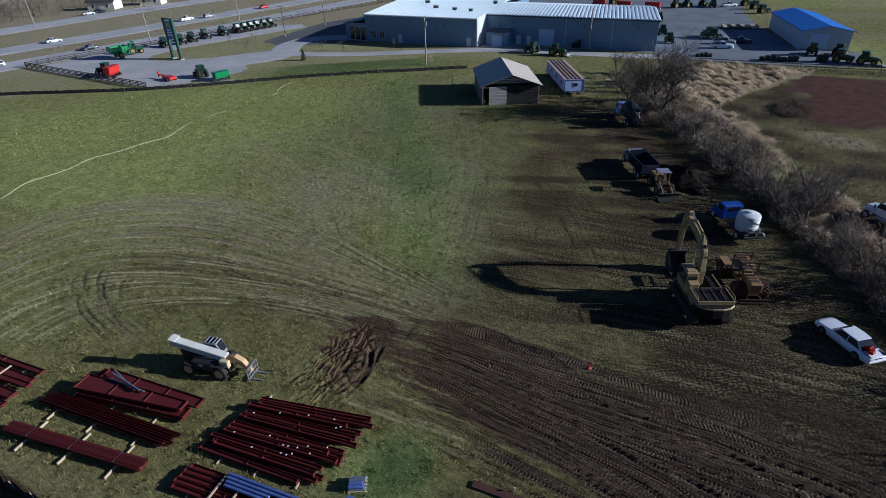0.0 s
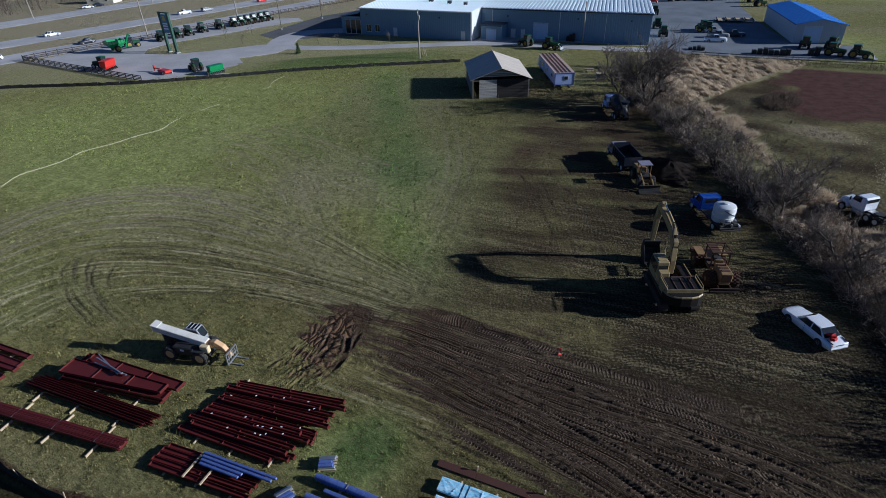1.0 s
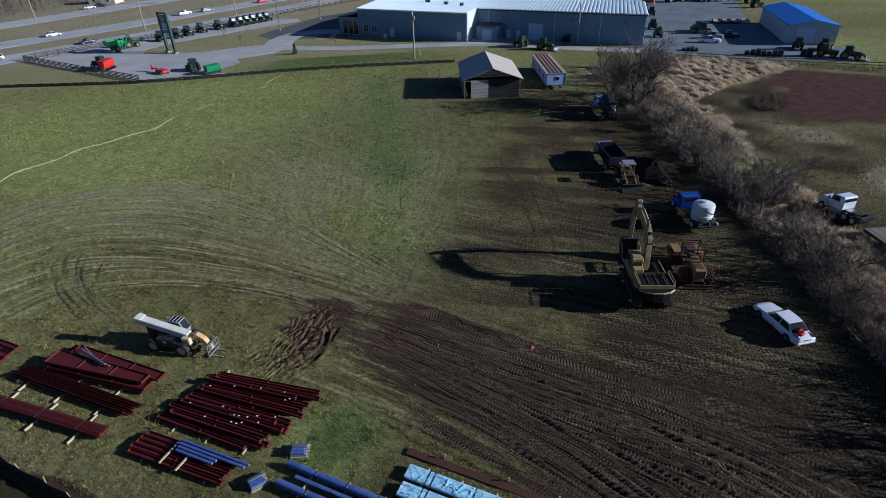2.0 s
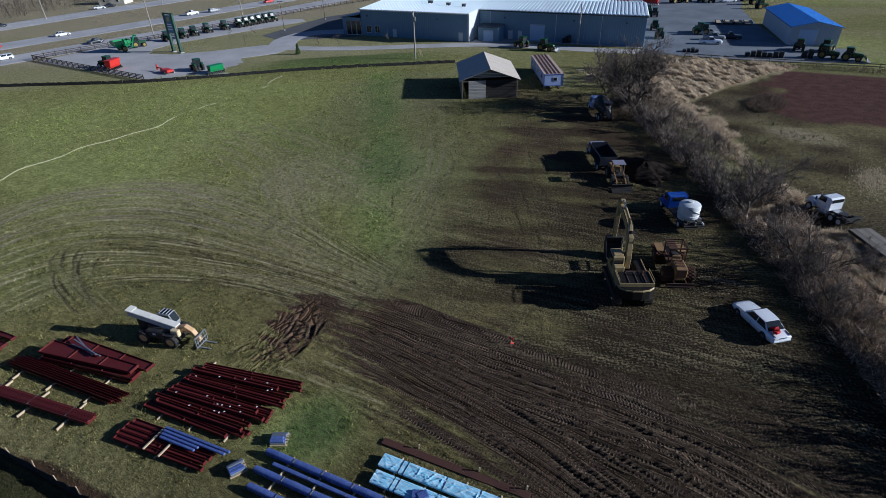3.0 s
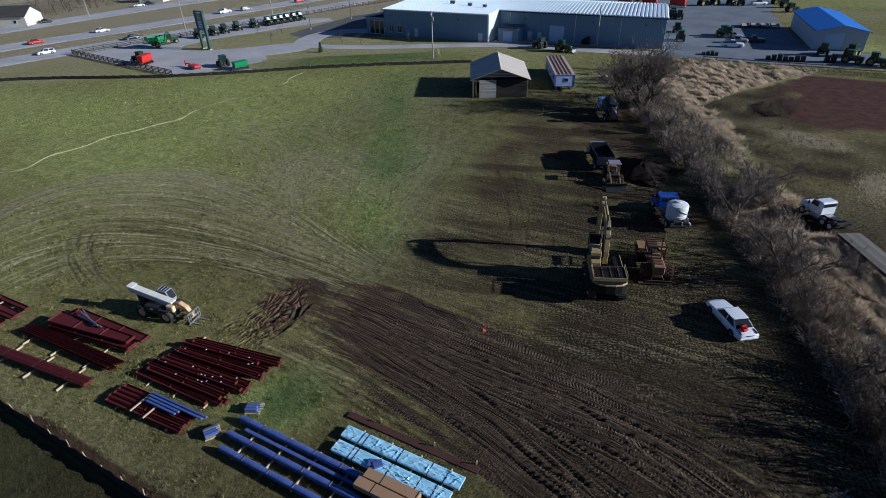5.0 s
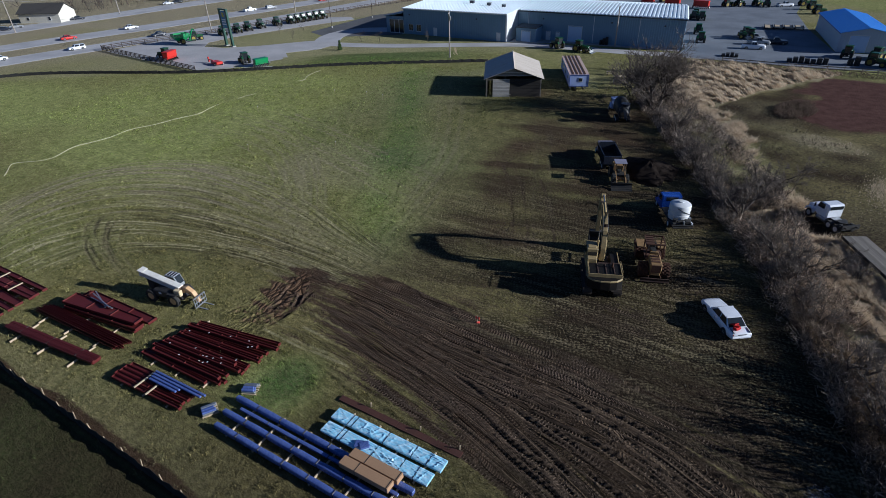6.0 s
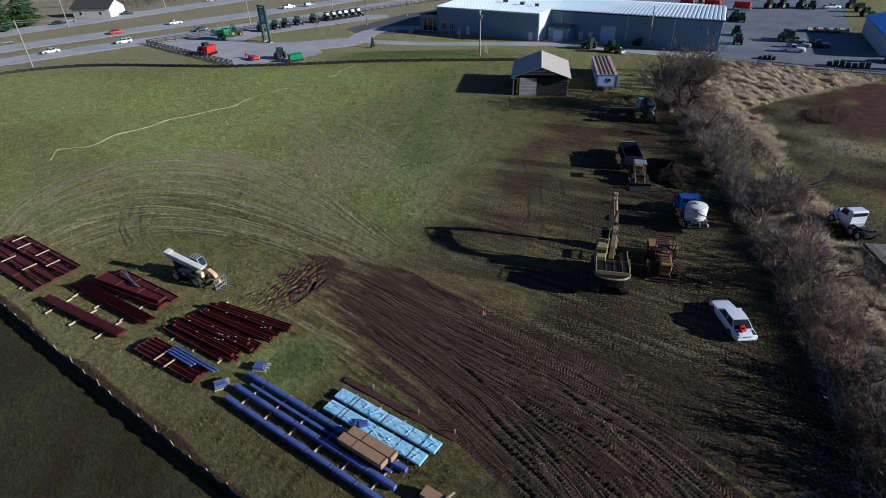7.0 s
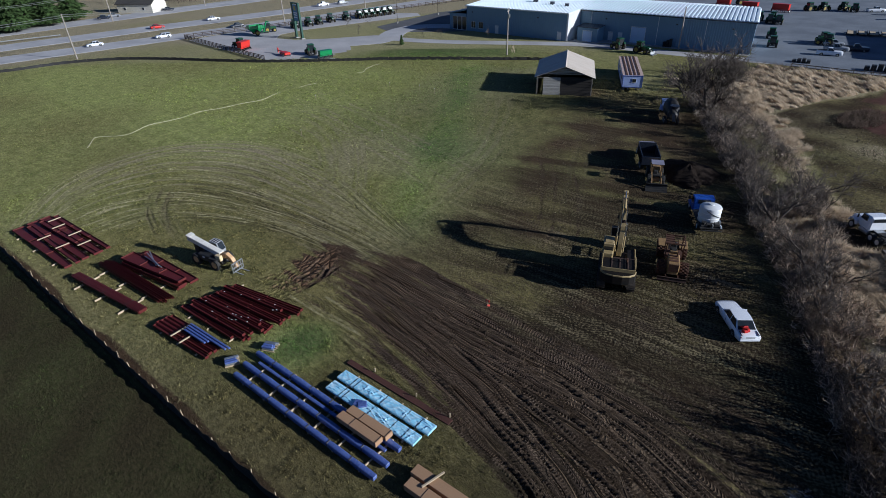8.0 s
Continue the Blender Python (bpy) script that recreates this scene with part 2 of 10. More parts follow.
M["roof_metal"] = surf("pale_galvalume_roof_sheet", (0.8, 0.89, 0.96), (0.68, 0.76, 0.83), 0.42, 0.0, 0.2, 3, 0.4, 0.02, grime=0.3)
M["roof_blue"] = surf("blue_painted_roof_sheet", (0.08, 0.3, 0.85), (0.09, 0.31, 0.75), 0.4, 0.0, 0.3, 4, 0.4, 0.03)
M["door_pale"] = surf("pale_overhead_door", (0.5, 0.64, 0.85), (0.42, 0.52, 0.68), 0.5)
M["roof_rust"] = surf("rust_streaked_roof_sheet", (0.6, 0.46, 0.4), (0.34, 0.16, 0.1), 0.6, 0.0, 0.7, 6, 0.8, 0.1, (4, 0.5, 1))
M["roof_barn"] = surf("old_tin_roof", (0.62, 0.55, 0.47), (0.5, 0.41, 0.32), 0.65, 0.0, 0.35, 5, 0.8, 0.06)
# blue of the trailer's shaded end is mixed into this wall colour
M["trailer_wall"] = surf("shade_blue_trailer_sheet", (0.42, 0.52, 0.85), (0.33, 0.39, 0.58), 0.45, 0, 0.8, 8, 0.4, 0.05)
M["shed_wall"] = surf("pale_shed_wall_sheet", (0.46, 0.51, 0.58), (0.36, 0.4, 0.46), 0.5, 0, 0.3, 4, 0.4, 0.03)
M["trim_blue"] = surf("blue_trailer_trim", (0.06, 0.1, 0.32), (0.08, 0.1, 0.2), 0.5)
M["fabric"] = surf("black_silt_fabric", (0.018, 0.018, 0.018), (0.05, 0.042, 0.035), 0.75, 0, 1.2, 20, 0.6, 0.3)
M["sign_green"] = surf("dark_green_sign_paint", (0.015, 0.07, 0.045), (0.03, 0.06, 0.05), 0.4)
M["sign_blue"] = surf("blue_sign_panel", (0.07, 0.2, 0.36), (0.1, 0.2, 0.3), 0.4)
M["sign_yellow"] = surf("yellow_sign_panel", (0.5, 0.42, 0.06), (0.4, 0.33, 0.06), 0.4)
M["pole_wood"] = surf("weathered_pole_wood", (0.34, 0.3, 0.26), (0.2, 0.175, 0.15), 0.9, 0, 0.8, 10, 0.7, 0.3, (6, 6, 1))
M["marker"] = surf("fluorescent_orange_plastic", (0.8, 0.09, 0.06), (0.6, 0.08, 0.05), 0.5)
M["rope"] = surf("pale_yellow_hose", (0.5, 0.47, 0.3), (0.45, 0.4, 0.28), 0.6)
M["roof_shingle"] = surf("dark_shingle", (0.06, 0.055, 0.05), (0.1, 0.09, 0.08), 0.9)
M["house_wall"] = surf("cream_house_siding", (0.68, 0.64, 0.54), (0.5, 0.47, 0.4), 0.6)
M["board_pale"] = surf("pale_grey_barn_board", (0.62, 0.59, 0.55), (0.34, 0.3, 0.27), 0.9, 0, 1.3, 12, 0.8, 0.4, (1, 6, 6), vary=0.6)
M["rust_dark"] = surf("dark_brown_rust", (0.055, 0.028, 0.02), (0.03, 0.018, 0.014), 0.9, 0, 2, 14, 0.8, 0.3)
M["plate_rust"] = surf("red_brown_rusty_plate", (0.075, 0.026, 0.017), (0.035, 0.016, 0.012), 0.85, 0, 1.2, 9, 0.7, 0.3)
M["wire"] = surf("pale_cable", (0.3, 0.3, 0.3), (0.2, 0.2, 0.2), 0.6)


def flow_lines(nt, across, along):
    """Wheel lines along the traffic's flow: how far each spot is pressed pale, and how far rut shade is painted dark.
    """
    c = nt.nodes.new("ShaderNodeCombineXYZ")
    nt.links.new(calc(nt, "MULTIPLY", across, 0.5), c.inputs[0])
    nt.links.new(calc(nt, "MULTIPLY", along, 0.06), c.inputs[1])
    sway = calc(nt, "MULTIPLY", calc(nt, "SUBTRACT", noise_tex(nt, 1.0, 2, c.outputs[0]), 0.5), 4.0)
    cell = calc(nt, "ADD", calc(nt, "DIVIDE", across, 0.3), sway)
    row = calc(nt, "FLOOR", cell)
    white = nt.nodes.new("ShaderNodeTexWhiteNoise")
    white.noise_dimensions = "1D"
    nt.links.new(row, white.inputs["W"])
    off = calc(nt, "ABSOLUTE", calc(nt, "SUBTRACT", calc(nt, "FRACT", cell), 0.5))
    d = nt.nodes.new("ShaderNodeCombineXYZ")
    nt.links.new(calc(nt, "MULTIPLY", row, 3.7), d.inputs[0])
    nt.links.new(calc(nt, "MULTIPLY", along, 0.16), d.inputs[1])
    there = ramp(nt, noise_tex(nt, 1.0, 3, d.outputs[0]), 0.42, 0.58)
    core = calc(nt, "MULTIPLY", ramp(nt, off, 0.46, 0.24), there)
    pale = calc(nt, "MULTIPLY", core, ramp(nt, white.outputs[0], 0.5, 0.6))
    dark = calc(nt, "MULTIPLY", core, ramp(nt, white.outputs[0], 0.44, 0.32))
    return pale, dark


def ground_material():
    mt, nt, bs = nodes_of("field_ground")
    pos = nt.nodes.new("ShaderNodeNewGeometry").outputs["Position"]

    def attr(n):
        a = nt.nodes.new("ShaderNodeAttribute")
        a.attribute_name = n
        return a.outputs["Fac"]

    n_big, n_mid = noise_tex(nt, 0.06, 5, pos), noise_tex(nt, 0.55, 5, pos, None, 0.62)
    n_fine, n_hair = noise_tex(nt, 4.2, 5, pos, (0.7, 1.0, 1.0), 0.7), noise_tex(nt, 15.0, 3, pos, (0.6, 1.2, 1.0), 0.7)
    # turf: olive, greener and drier by patches, speckled blade by blade
    turf = mix(nt, ramp(nt, n_mid, 0.35, 0.7), (0.13, 0.108, 0.034), (0.325, 0.262, 0.1))
    turf = mix(nt, ramp(nt, n_big, 0.4, 0.65, 0.0, 0.5), turf, (0.12, 0.135, 0.042))
    lush = mix(nt, ramp(nt, n_mid, 0.3, 0.7), (0.23, 0.285, 0.07), (0.54, 0.57, 0.19))
    turf = mix(nt, attr("green"), turf, lush)
    mottle = ramp(nt, noise_tex(nt, 2.4, 3, pos, (0.75, 1.0, 1.0), 0.6), 0.4, 0.62, 0.75, 1.12)
    turf = mix(nt, attr("lush"), turf, mix(nt, ramp(nt, n_mid, 0.3, 0.7), (0.045, 0.11, 0.022), (0.11, 0.21, 0.05)))
    straw = mix(nt, ramp(nt, n_fine, 0.3, 0.7), (0.33, 0.28, 0.185), (0.6, 0.51, 0.35))
    turf = mix(nt, attr("dry"), turf, straw)
    streak = attr("streak")
    turf = mix(nt, ramp(nt, streak, 0.05, 0.7, 0.0, 0.85), turf, (0.45, 0.4, 0.22))
    turf = mix(nt, ramp(nt, calc(nt, "MULTIPLY", streak, -1.0), 0.05, 0.8, 0.0, 0.85), turf, (0.03, 0.026, 0.015))
    pale, dark = flow_lines(nt, attr("fu"), attr("fv"))
    turf = mix(nt, calc(nt, "MULTIPLY", attr("sw"), calc(nt, "MULTIPLY", pale, 0.8)), turf, (0.62, 0.55, 0.33))
    turf = mix(nt, calc(nt, "MULTIPLY", attr("sd"), calc(nt, "MULTIPLY", dark, 0.9)), turf, (0.035, 0.029, 0.017))
    turf = mix(nt, ramp(nt, n_fine, 0.3, 0.62, 0.0, 0.62), turf, mix(nt, ramp(nt, n_hair, 0.4, 0.6), (0.018, 0.021, 0.008), (0.36, 0.31, 0.16)))
    turf = mix(nt, 1.0, turf, mottle, "MULTIPLY")
    # soil
    sep = nt.nodes.new("ShaderNodeSeparateXYZ")
    nt.links.new(pos, sep.inputs[0])
    wet = ramp(nt, calc(nt, "ADD", sep.outputs[0], calc(nt, "MULTIPLY", n_mid, 10.0)), -12.0, 12.0)
    soil = mix(nt, ramp(nt, n_mid, 0.3, 0.75), (0.042, 0.0245, 0.0145), (0.098, 0.059, 0.0345))
    soil = mix(nt, wet, soil, mix(nt, ramp(nt, n_mid, 0.3, 0.75), (0.0105, 0.006, 0.0036), (0.03, 0.0175, 0.0105)))
    soil = mix(nt, ramp(nt, n_fine, 0.4, 0.75, 0.0, 0.5), soil, (0.125, 0.09, 0.066))
    soil = mix(nt, calc(nt, "MULTIPLY", attr("rut"), 0.6), soil, (0.016, 0.0115, 0.009))
    # lane: wheel marks side by side along the flow of the traffic
    across, along = attr("fu"), attr("fv")
    wob = calc(nt, "MULTIPLY", calc(nt, "SUBTRACT", noise_tex(nt, 0.08, 2, pos), 0.5), 1.6)
    slant = calc(nt, "SUBTRACT", ramp(nt, noise_tex(nt, 0.22, 3, pos, (0.4, 1.0, 1.0)), 0.54, 0.56), calc(nt, "MULTIPLY", ramp(nt, noise_tex(nt, 0.3, 3, pos, (1.0, 0.4, 1.0)), 0.6, 0.62), 2.0))
    wob = calc(nt, "ADD", wob, calc(nt, "MULTIPLY", calc(nt, "MULTIPLY", slant, along), 0.12))
    cell = calc(nt, "DIVIDE", calc(nt, "ADD", across, wob), 0.38)
    sway = nt.nodes.new("ShaderNodeCombineXYZ")
    nt.links.new(calc(nt, "MULTIPLY", cell, 0.45), sway.inputs[0])
    nt.links.new(calc(nt, "MULTIPLY", along, 0.05), sway.inputs[1])
    cell = calc(nt, "ADD", cell, calc(nt, "MULTIPLY", calc(nt, "SUBTRACT", noise_tex(nt, 1.0, 2, sway.outputs[0]), 0.5), 4.2))
    white = nt.nodes.new("ShaderNodeTexWhiteNoise")
    white.noise_dimensions = "1D"
    nt.links.new(calc(nt, "FLOOR", cell), white.inputs["W"])
    off = calc(nt, "ABSOLUTE", calc(nt, "SUBTRACT", calc(nt, "FRACT", cell), 0.5))
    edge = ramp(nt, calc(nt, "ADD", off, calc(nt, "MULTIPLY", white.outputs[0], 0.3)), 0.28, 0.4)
    comb = nt.nodes.new("ShaderNodeCombineXYZ")
    nt.links.new(calc(nt, "MULTIPLY", cell, 0.8), comb.inputs[0])
    nt.links.new(calc(nt, "MULTIPLY", along, 0.12), comb.inputs[1])
    there = calc(nt, "MULTIPLY", attr("fw"), ramp(nt, noise_tex(nt, 1.0, 2, comb.outputs[0]), 0.38, 0.55, 0.15, 1.0))
    phase = calc(nt, "ADD", calc(nt, "DIVIDE", along, 0.25), calc(nt, "ADD", calc(nt, "MULTIPLY", white.outputs[0], 9.0), calc(nt, "MULTIPLY", off, 1.3)))
    lug = calc(nt, "MULTIPLY", calc(nt, "SINE", calc(nt, "MULTIPLY", phase, 2 * math.pi)), calc(nt, "SUBTRACT", 1.0, edge))
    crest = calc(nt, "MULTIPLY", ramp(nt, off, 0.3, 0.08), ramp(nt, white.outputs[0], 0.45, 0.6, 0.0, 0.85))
    # sunlight on crests and lugs painted pale, shade in the grooves painted dark
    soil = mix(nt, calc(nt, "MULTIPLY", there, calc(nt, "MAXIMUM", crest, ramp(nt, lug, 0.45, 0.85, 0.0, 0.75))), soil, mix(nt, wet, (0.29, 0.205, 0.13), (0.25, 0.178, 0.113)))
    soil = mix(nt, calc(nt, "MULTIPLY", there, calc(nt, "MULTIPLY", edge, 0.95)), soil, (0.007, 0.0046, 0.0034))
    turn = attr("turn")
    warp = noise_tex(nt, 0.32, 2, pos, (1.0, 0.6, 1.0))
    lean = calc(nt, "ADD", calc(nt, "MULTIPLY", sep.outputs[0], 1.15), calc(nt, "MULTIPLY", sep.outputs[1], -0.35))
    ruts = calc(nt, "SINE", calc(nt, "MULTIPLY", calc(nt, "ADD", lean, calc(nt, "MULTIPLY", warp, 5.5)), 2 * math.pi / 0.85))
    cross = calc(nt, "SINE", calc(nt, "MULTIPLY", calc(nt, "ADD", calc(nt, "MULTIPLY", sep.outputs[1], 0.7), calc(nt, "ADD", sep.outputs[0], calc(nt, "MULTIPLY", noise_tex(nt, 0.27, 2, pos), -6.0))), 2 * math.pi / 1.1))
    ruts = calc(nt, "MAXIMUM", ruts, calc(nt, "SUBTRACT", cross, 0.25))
    # turning place: lit ridges painted pale, shaded troughs painted dark
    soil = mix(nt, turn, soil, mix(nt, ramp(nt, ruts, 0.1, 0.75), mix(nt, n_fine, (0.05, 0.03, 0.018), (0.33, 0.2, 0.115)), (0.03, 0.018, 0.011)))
    # tread ribs and rut rims painted paler where they catch the sun
    rib = ramp(nt, calc(nt, "SINE", calc(nt, "MULTIPLY", attr("tread"), 2 * math.pi / 0.26)), 0.35, 0.85, 0.0, 0.8)
    soil = mix(nt, calc(nt, "MULTIPLY", rib, attr("rut")), soil, (0.23, 0.172, 0.13))
    soil = mix(nt, calc(nt, "MULTIPLY", attr("rim"), 0.55), soil, (0.25, 0.18, 0.132))
    mud = calc(nt, "ADD", attr("mud"), calc(nt, "MULTIPLY", calc(nt, "SUBTRACT", n_fine, 0.5), 0.9))
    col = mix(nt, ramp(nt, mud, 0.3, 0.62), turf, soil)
    rows = calc(nt, "SINE", calc(nt, "MULTIPLY", calc(nt, "ADD", calc(nt, "ADD", sep.outputs[0], calc(nt, "MULTIPLY", sep.outputs[1], 0.42)), calc(nt, "MULTIPLY", noise_tex(nt, 0.25, 2, pos), 2.5)), 2 * math.pi / 0.42))
    steps = calc(nt, "SINE", calc(nt, "MULTIPLY", calc(nt, "ADD", calc(nt, "SUBTRACT", sep.outputs[1], calc(nt, "MULTIPLY", sep.outputs[0], 0.3)), calc(nt, "MULTIPLY", noise_tex(nt, 0.4, 2, pos), 2.0)), 2 * math.pi / 0.36))
    grain = noise_tex(nt, 5.5, 4, pos, (1.0, 0.8, 1.0), 0.65)
    # long tree shadows and sun strips across the yard, put into the colour
    stripe = noise_tex(nt, 1.0, 3, pos, (0.1, 1.5, 1.0), 0.6)
    cleat = ramp(nt, calc(nt, "ADD", calc(nt, "ADD", calc(nt, "MULTIPLY", rows, 0.14), calc(nt, "MULTIPLY", steps, 0.2)), calc(nt, "ADD", calc(nt, "MULTIPLY", calc(nt, "SUBTRACT", grain, 0.5), 3.2), calc(nt, "MULTIPLY", calc(nt, "SUBTRACT", stripe, 0.5), 2.5))), -0.15, 0.8)
    worn = calc(nt, "MULTIPLY", attr("yard"), ramp(nt, noise_tex(nt, 0.16, 3, pos, (0.6, 1.4, 1.0)), 0.38, 0.58, 0.25, 0.85))
    # lit cleat prints painted pale, the hollows between them dark
    trodden = mix(nt, cleat, mix(nt, n_mid, (0.018, 0.0135, 0.009), (0.032, 0.026, 0.015)), mix(nt, ramp(nt, n_big, 0.4, 0.6), (0.3, 0.235, 0.145), (0.31, 0.275, 0.145)))
    col = mix(nt, worn, col, trodden)
    red = mix(nt, ramp(nt, n_mid, 0.3, 0.7), (0.07, 0.034, 0.028), (0.12, 0.064, 0.052))
    redm = calc(nt, "ADD", attr("red"), calc(nt, "MULTIPLY", calc(nt, "SUBTRACT", n_mid, 0.5), 0.8))
    col = mix(nt, ramp(nt, redm, 0.35, 0.65), col, red)
    gravel = mix(nt, ramp(nt, n_hair, 0.35, 0.65), (0.07, 0.07, 0.07), (0.75, 0.75, 0.76))
    grm = calc(nt, "ADD", attr("gravel"), calc(nt, "MULTIPLY", calc(nt, "SUBTRACT", n_fine, 0.5), 0.8))
    col = mix(nt, ramp(nt, grm, 0.4, 0.6), col, gravel)
    # dark ground tone, with the yard's tree shade painted in
    dark_tone = mix(nt, ramp(nt, n_fine, 0.35, 0.7), (0.03, 0.024, 0.013), (0.066, 0.052, 0.028))
    col = mix(nt, attr("dark_tone"), col, dark_tone)
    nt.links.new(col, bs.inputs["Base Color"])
    bs.inputs["Roughness"].default_value = 0.95
    bs.inputs["Specular IOR Level"].default_value = 0.05
    # tread marks run across the ruts
    wave = calc(nt, "SINE", calc(nt, "MULTIPLY", attr("tread"), 2 * math.pi / 0.26))
    h = calc(nt, "MULTIPLY", calc(nt, "MULTIPLY", wave, attr("rut")), 0.035)
    h = calc(nt, "ADD", h, calc(nt, "MULTIPLY", there, calc(nt, "SUBTRACT", calc(nt, "MULTIPLY", lug, 0.06), calc(nt, "MULTIPLY", edge, 0.22))))
    h = calc(nt, "ADD", h, calc(nt, "MULTIPLY", n_fine, calc(nt, "SUBTRACT", 0.3, calc(nt, "MULTIPLY", there, 0.23))))
    h = calc(nt, "ADD", h, calc(nt, "MULTIPLY", n_hair, 0.075))
    h = calc(nt, "ADD", h, calc(nt, "MULTIPLY", worn, calc(nt, "MULTIPLY", cleat, 0.06)))
    h = calc(nt, "SUBTRACT", h, calc(nt, "MULTIPLY", turn, calc(nt, "MULTIPLY", ruts, 0.1)))
    b = nt.nodes.new("ShaderNodeBump")
    b.inputs["Strength"].default_value, b.inputs["Distance"].default_value = 0.9, 1.0
    nt.links.new(h, b.inputs["Height"])
    nt.links.new(b.outputs[0], bs.inputs["Normal"])
    return mt


def paving(name, c1, c2, crack=0.3):
    mt, nt, bs = nodes_of(name)
    pos = nt.nodes.new("ShaderNodeNewGeometry").outputs["Position"]
    n1, n2 = noise_tex(nt, 0.12, 5, pos), noise_tex(nt, 2.2, 5, pos, None, 0.7)
    col = mix(nt, ramp(nt, n1, 0.35, 0.68), c1, c2)
    col = mix(nt, ramp(nt, n2, 0.35, 0.75, 0.0, crack), col, tuple(c * 0.55 for c in c1))
    nt.links.new(col, bs.inputs["Base Color"])
    nt.links.new(ramp(nt, n2, 0.3, 0.7, 0.75, 0.95), bs.inputs["Roughness"])
    bs.inputs["Specular IOR Level"].default_value = 0.25
    b = nt.nodes.new("ShaderNodeBump")
    b.inputs["Strength"].default_value, b.inputs["Distance"].default_value = 0.3, 0.03
    nt.links.new(n2, b.inputs["Height"])
    nt.links.new(b.outputs[0], bs.inputs["Normal"])
    return mt


def let_through(nt, bs, col, share):
    """Thin leaves and blades pass some light on to their far side."""
    tr, mx = nt.nodes.new("ShaderNodeBsdfTranslucent"), nt.nodes.new("ShaderNodeMixShader")
    mx.inputs[0].default_value = share
    nt.links.new(col, tr.inputs["Color"])
    nt.links.new(bs.outputs[0], mx.inputs[1])
    nt.links.new(tr.outputs[0], mx.inputs[2])
    nt.links.new(mx.outputs[0], nt.nodes["Material Output"].inputs["Surface"])


def plant(name, c1, c2, rough=0.9, through=0.0, pale=0.0):
    """Twigs, dry grass and needles, varied strand by strand."""
    mt, nt, bs = nodes_of(name)
    geo = nt.nodes.new("ShaderNodeNewGeometry")
    n1 = noise_tex(nt, 0.5, 3, geo.outputs["Position"])
    tone = calc(nt, "MULTIPLY", calc(nt, "ADD", geo.outputs["Random Per Island"], n1), 0.5)
    if pale:
        # a share of the strands is painted sunlit pale, the rest stays dark
        tone = ramp(nt, calc(nt, "ADD", geo.outputs["Random Per Island"], calc(nt, "MULTIPLY", calc(nt, "SUBTRACT", n1, 0.5), 0.8)), 0.9 - pale, 1.1 - pale, 0.08, 1.0)
    col = mix(nt, tone, c1, c2)
    nt.links.new(col, bs.inputs["Base Color"])
    bs.inputs["Roughness"].default_value = rough
    bs.inputs["Specular IOR Level"].default_value = 0.2
    if through:
        let_through(nt, bs, col, through)
    return mt


M["ground"] = ground_material()
M["asphalt"] = paving("grey_asphalt", (0.4, 0.39, 0.4), (0.54, 0.525, 0.53))
# car park asphalt, darkened in colour for the hall's shadow on it
M["asphalt_shaded"] = paving("shaded_asphalt", (0.1, 0.1, 0.105), (0.15, 0.15, 0.155))
M["concrete"] = paving("pale_concrete", (0.33, 0.32, 0.31), (0.43, 0.42, 0.4))
M["lot"] = paving("grey_gravel_lot", (0.41, 0.395, 0.395), (0.54, 0.52, 0.515), 0.4)
M["lot_dark"] = paving("blue_grey_lot", (0.155, 0.172, 0.2), (0.235, 0.255, 0.29), 0.4)
M["paint_line"] = paving("white_road_paint", (0.6, 0.6, 0.58), (0.45, 0.45, 0.43))
M["bark"] = plant("grey_brown_bark", (0.055, 0.044, 0.036), (0.12, 0.1, 0.083))
M["twig"] = plant("grey_brown_twigs", (0.06, 0.049, 0.041), (0.23, 0.19, 0.16))
M["twig_pale"] = plant("pale_grey_twigs", (0.045, 0.033, 0.026), (0.56, 0.46, 0.37), pale=0.34)
# near hedge: sunlight on the twigs is put into their pale colour
M["twig_bright"] = plant("sunlit_pale_twigs", (0.035, 0.024, 0.018), (0.74, 0.59, 0.44), pale=0.4)
M["leaf_dead"] = plant("brown_dead_leaves", (0.08, 0.055, 0.03), (0.42, 0.29, 0.16), through=0.2)
M["reed"] = plant("dry_tan_grass", (0.3, 0.225, 0.145), (0.95, 0.8, 0.6), through=0.3)
M["brush"] = plant("dead_brush", (0.035, 0.024, 0.018), (0.24, 0.175, 0.13))


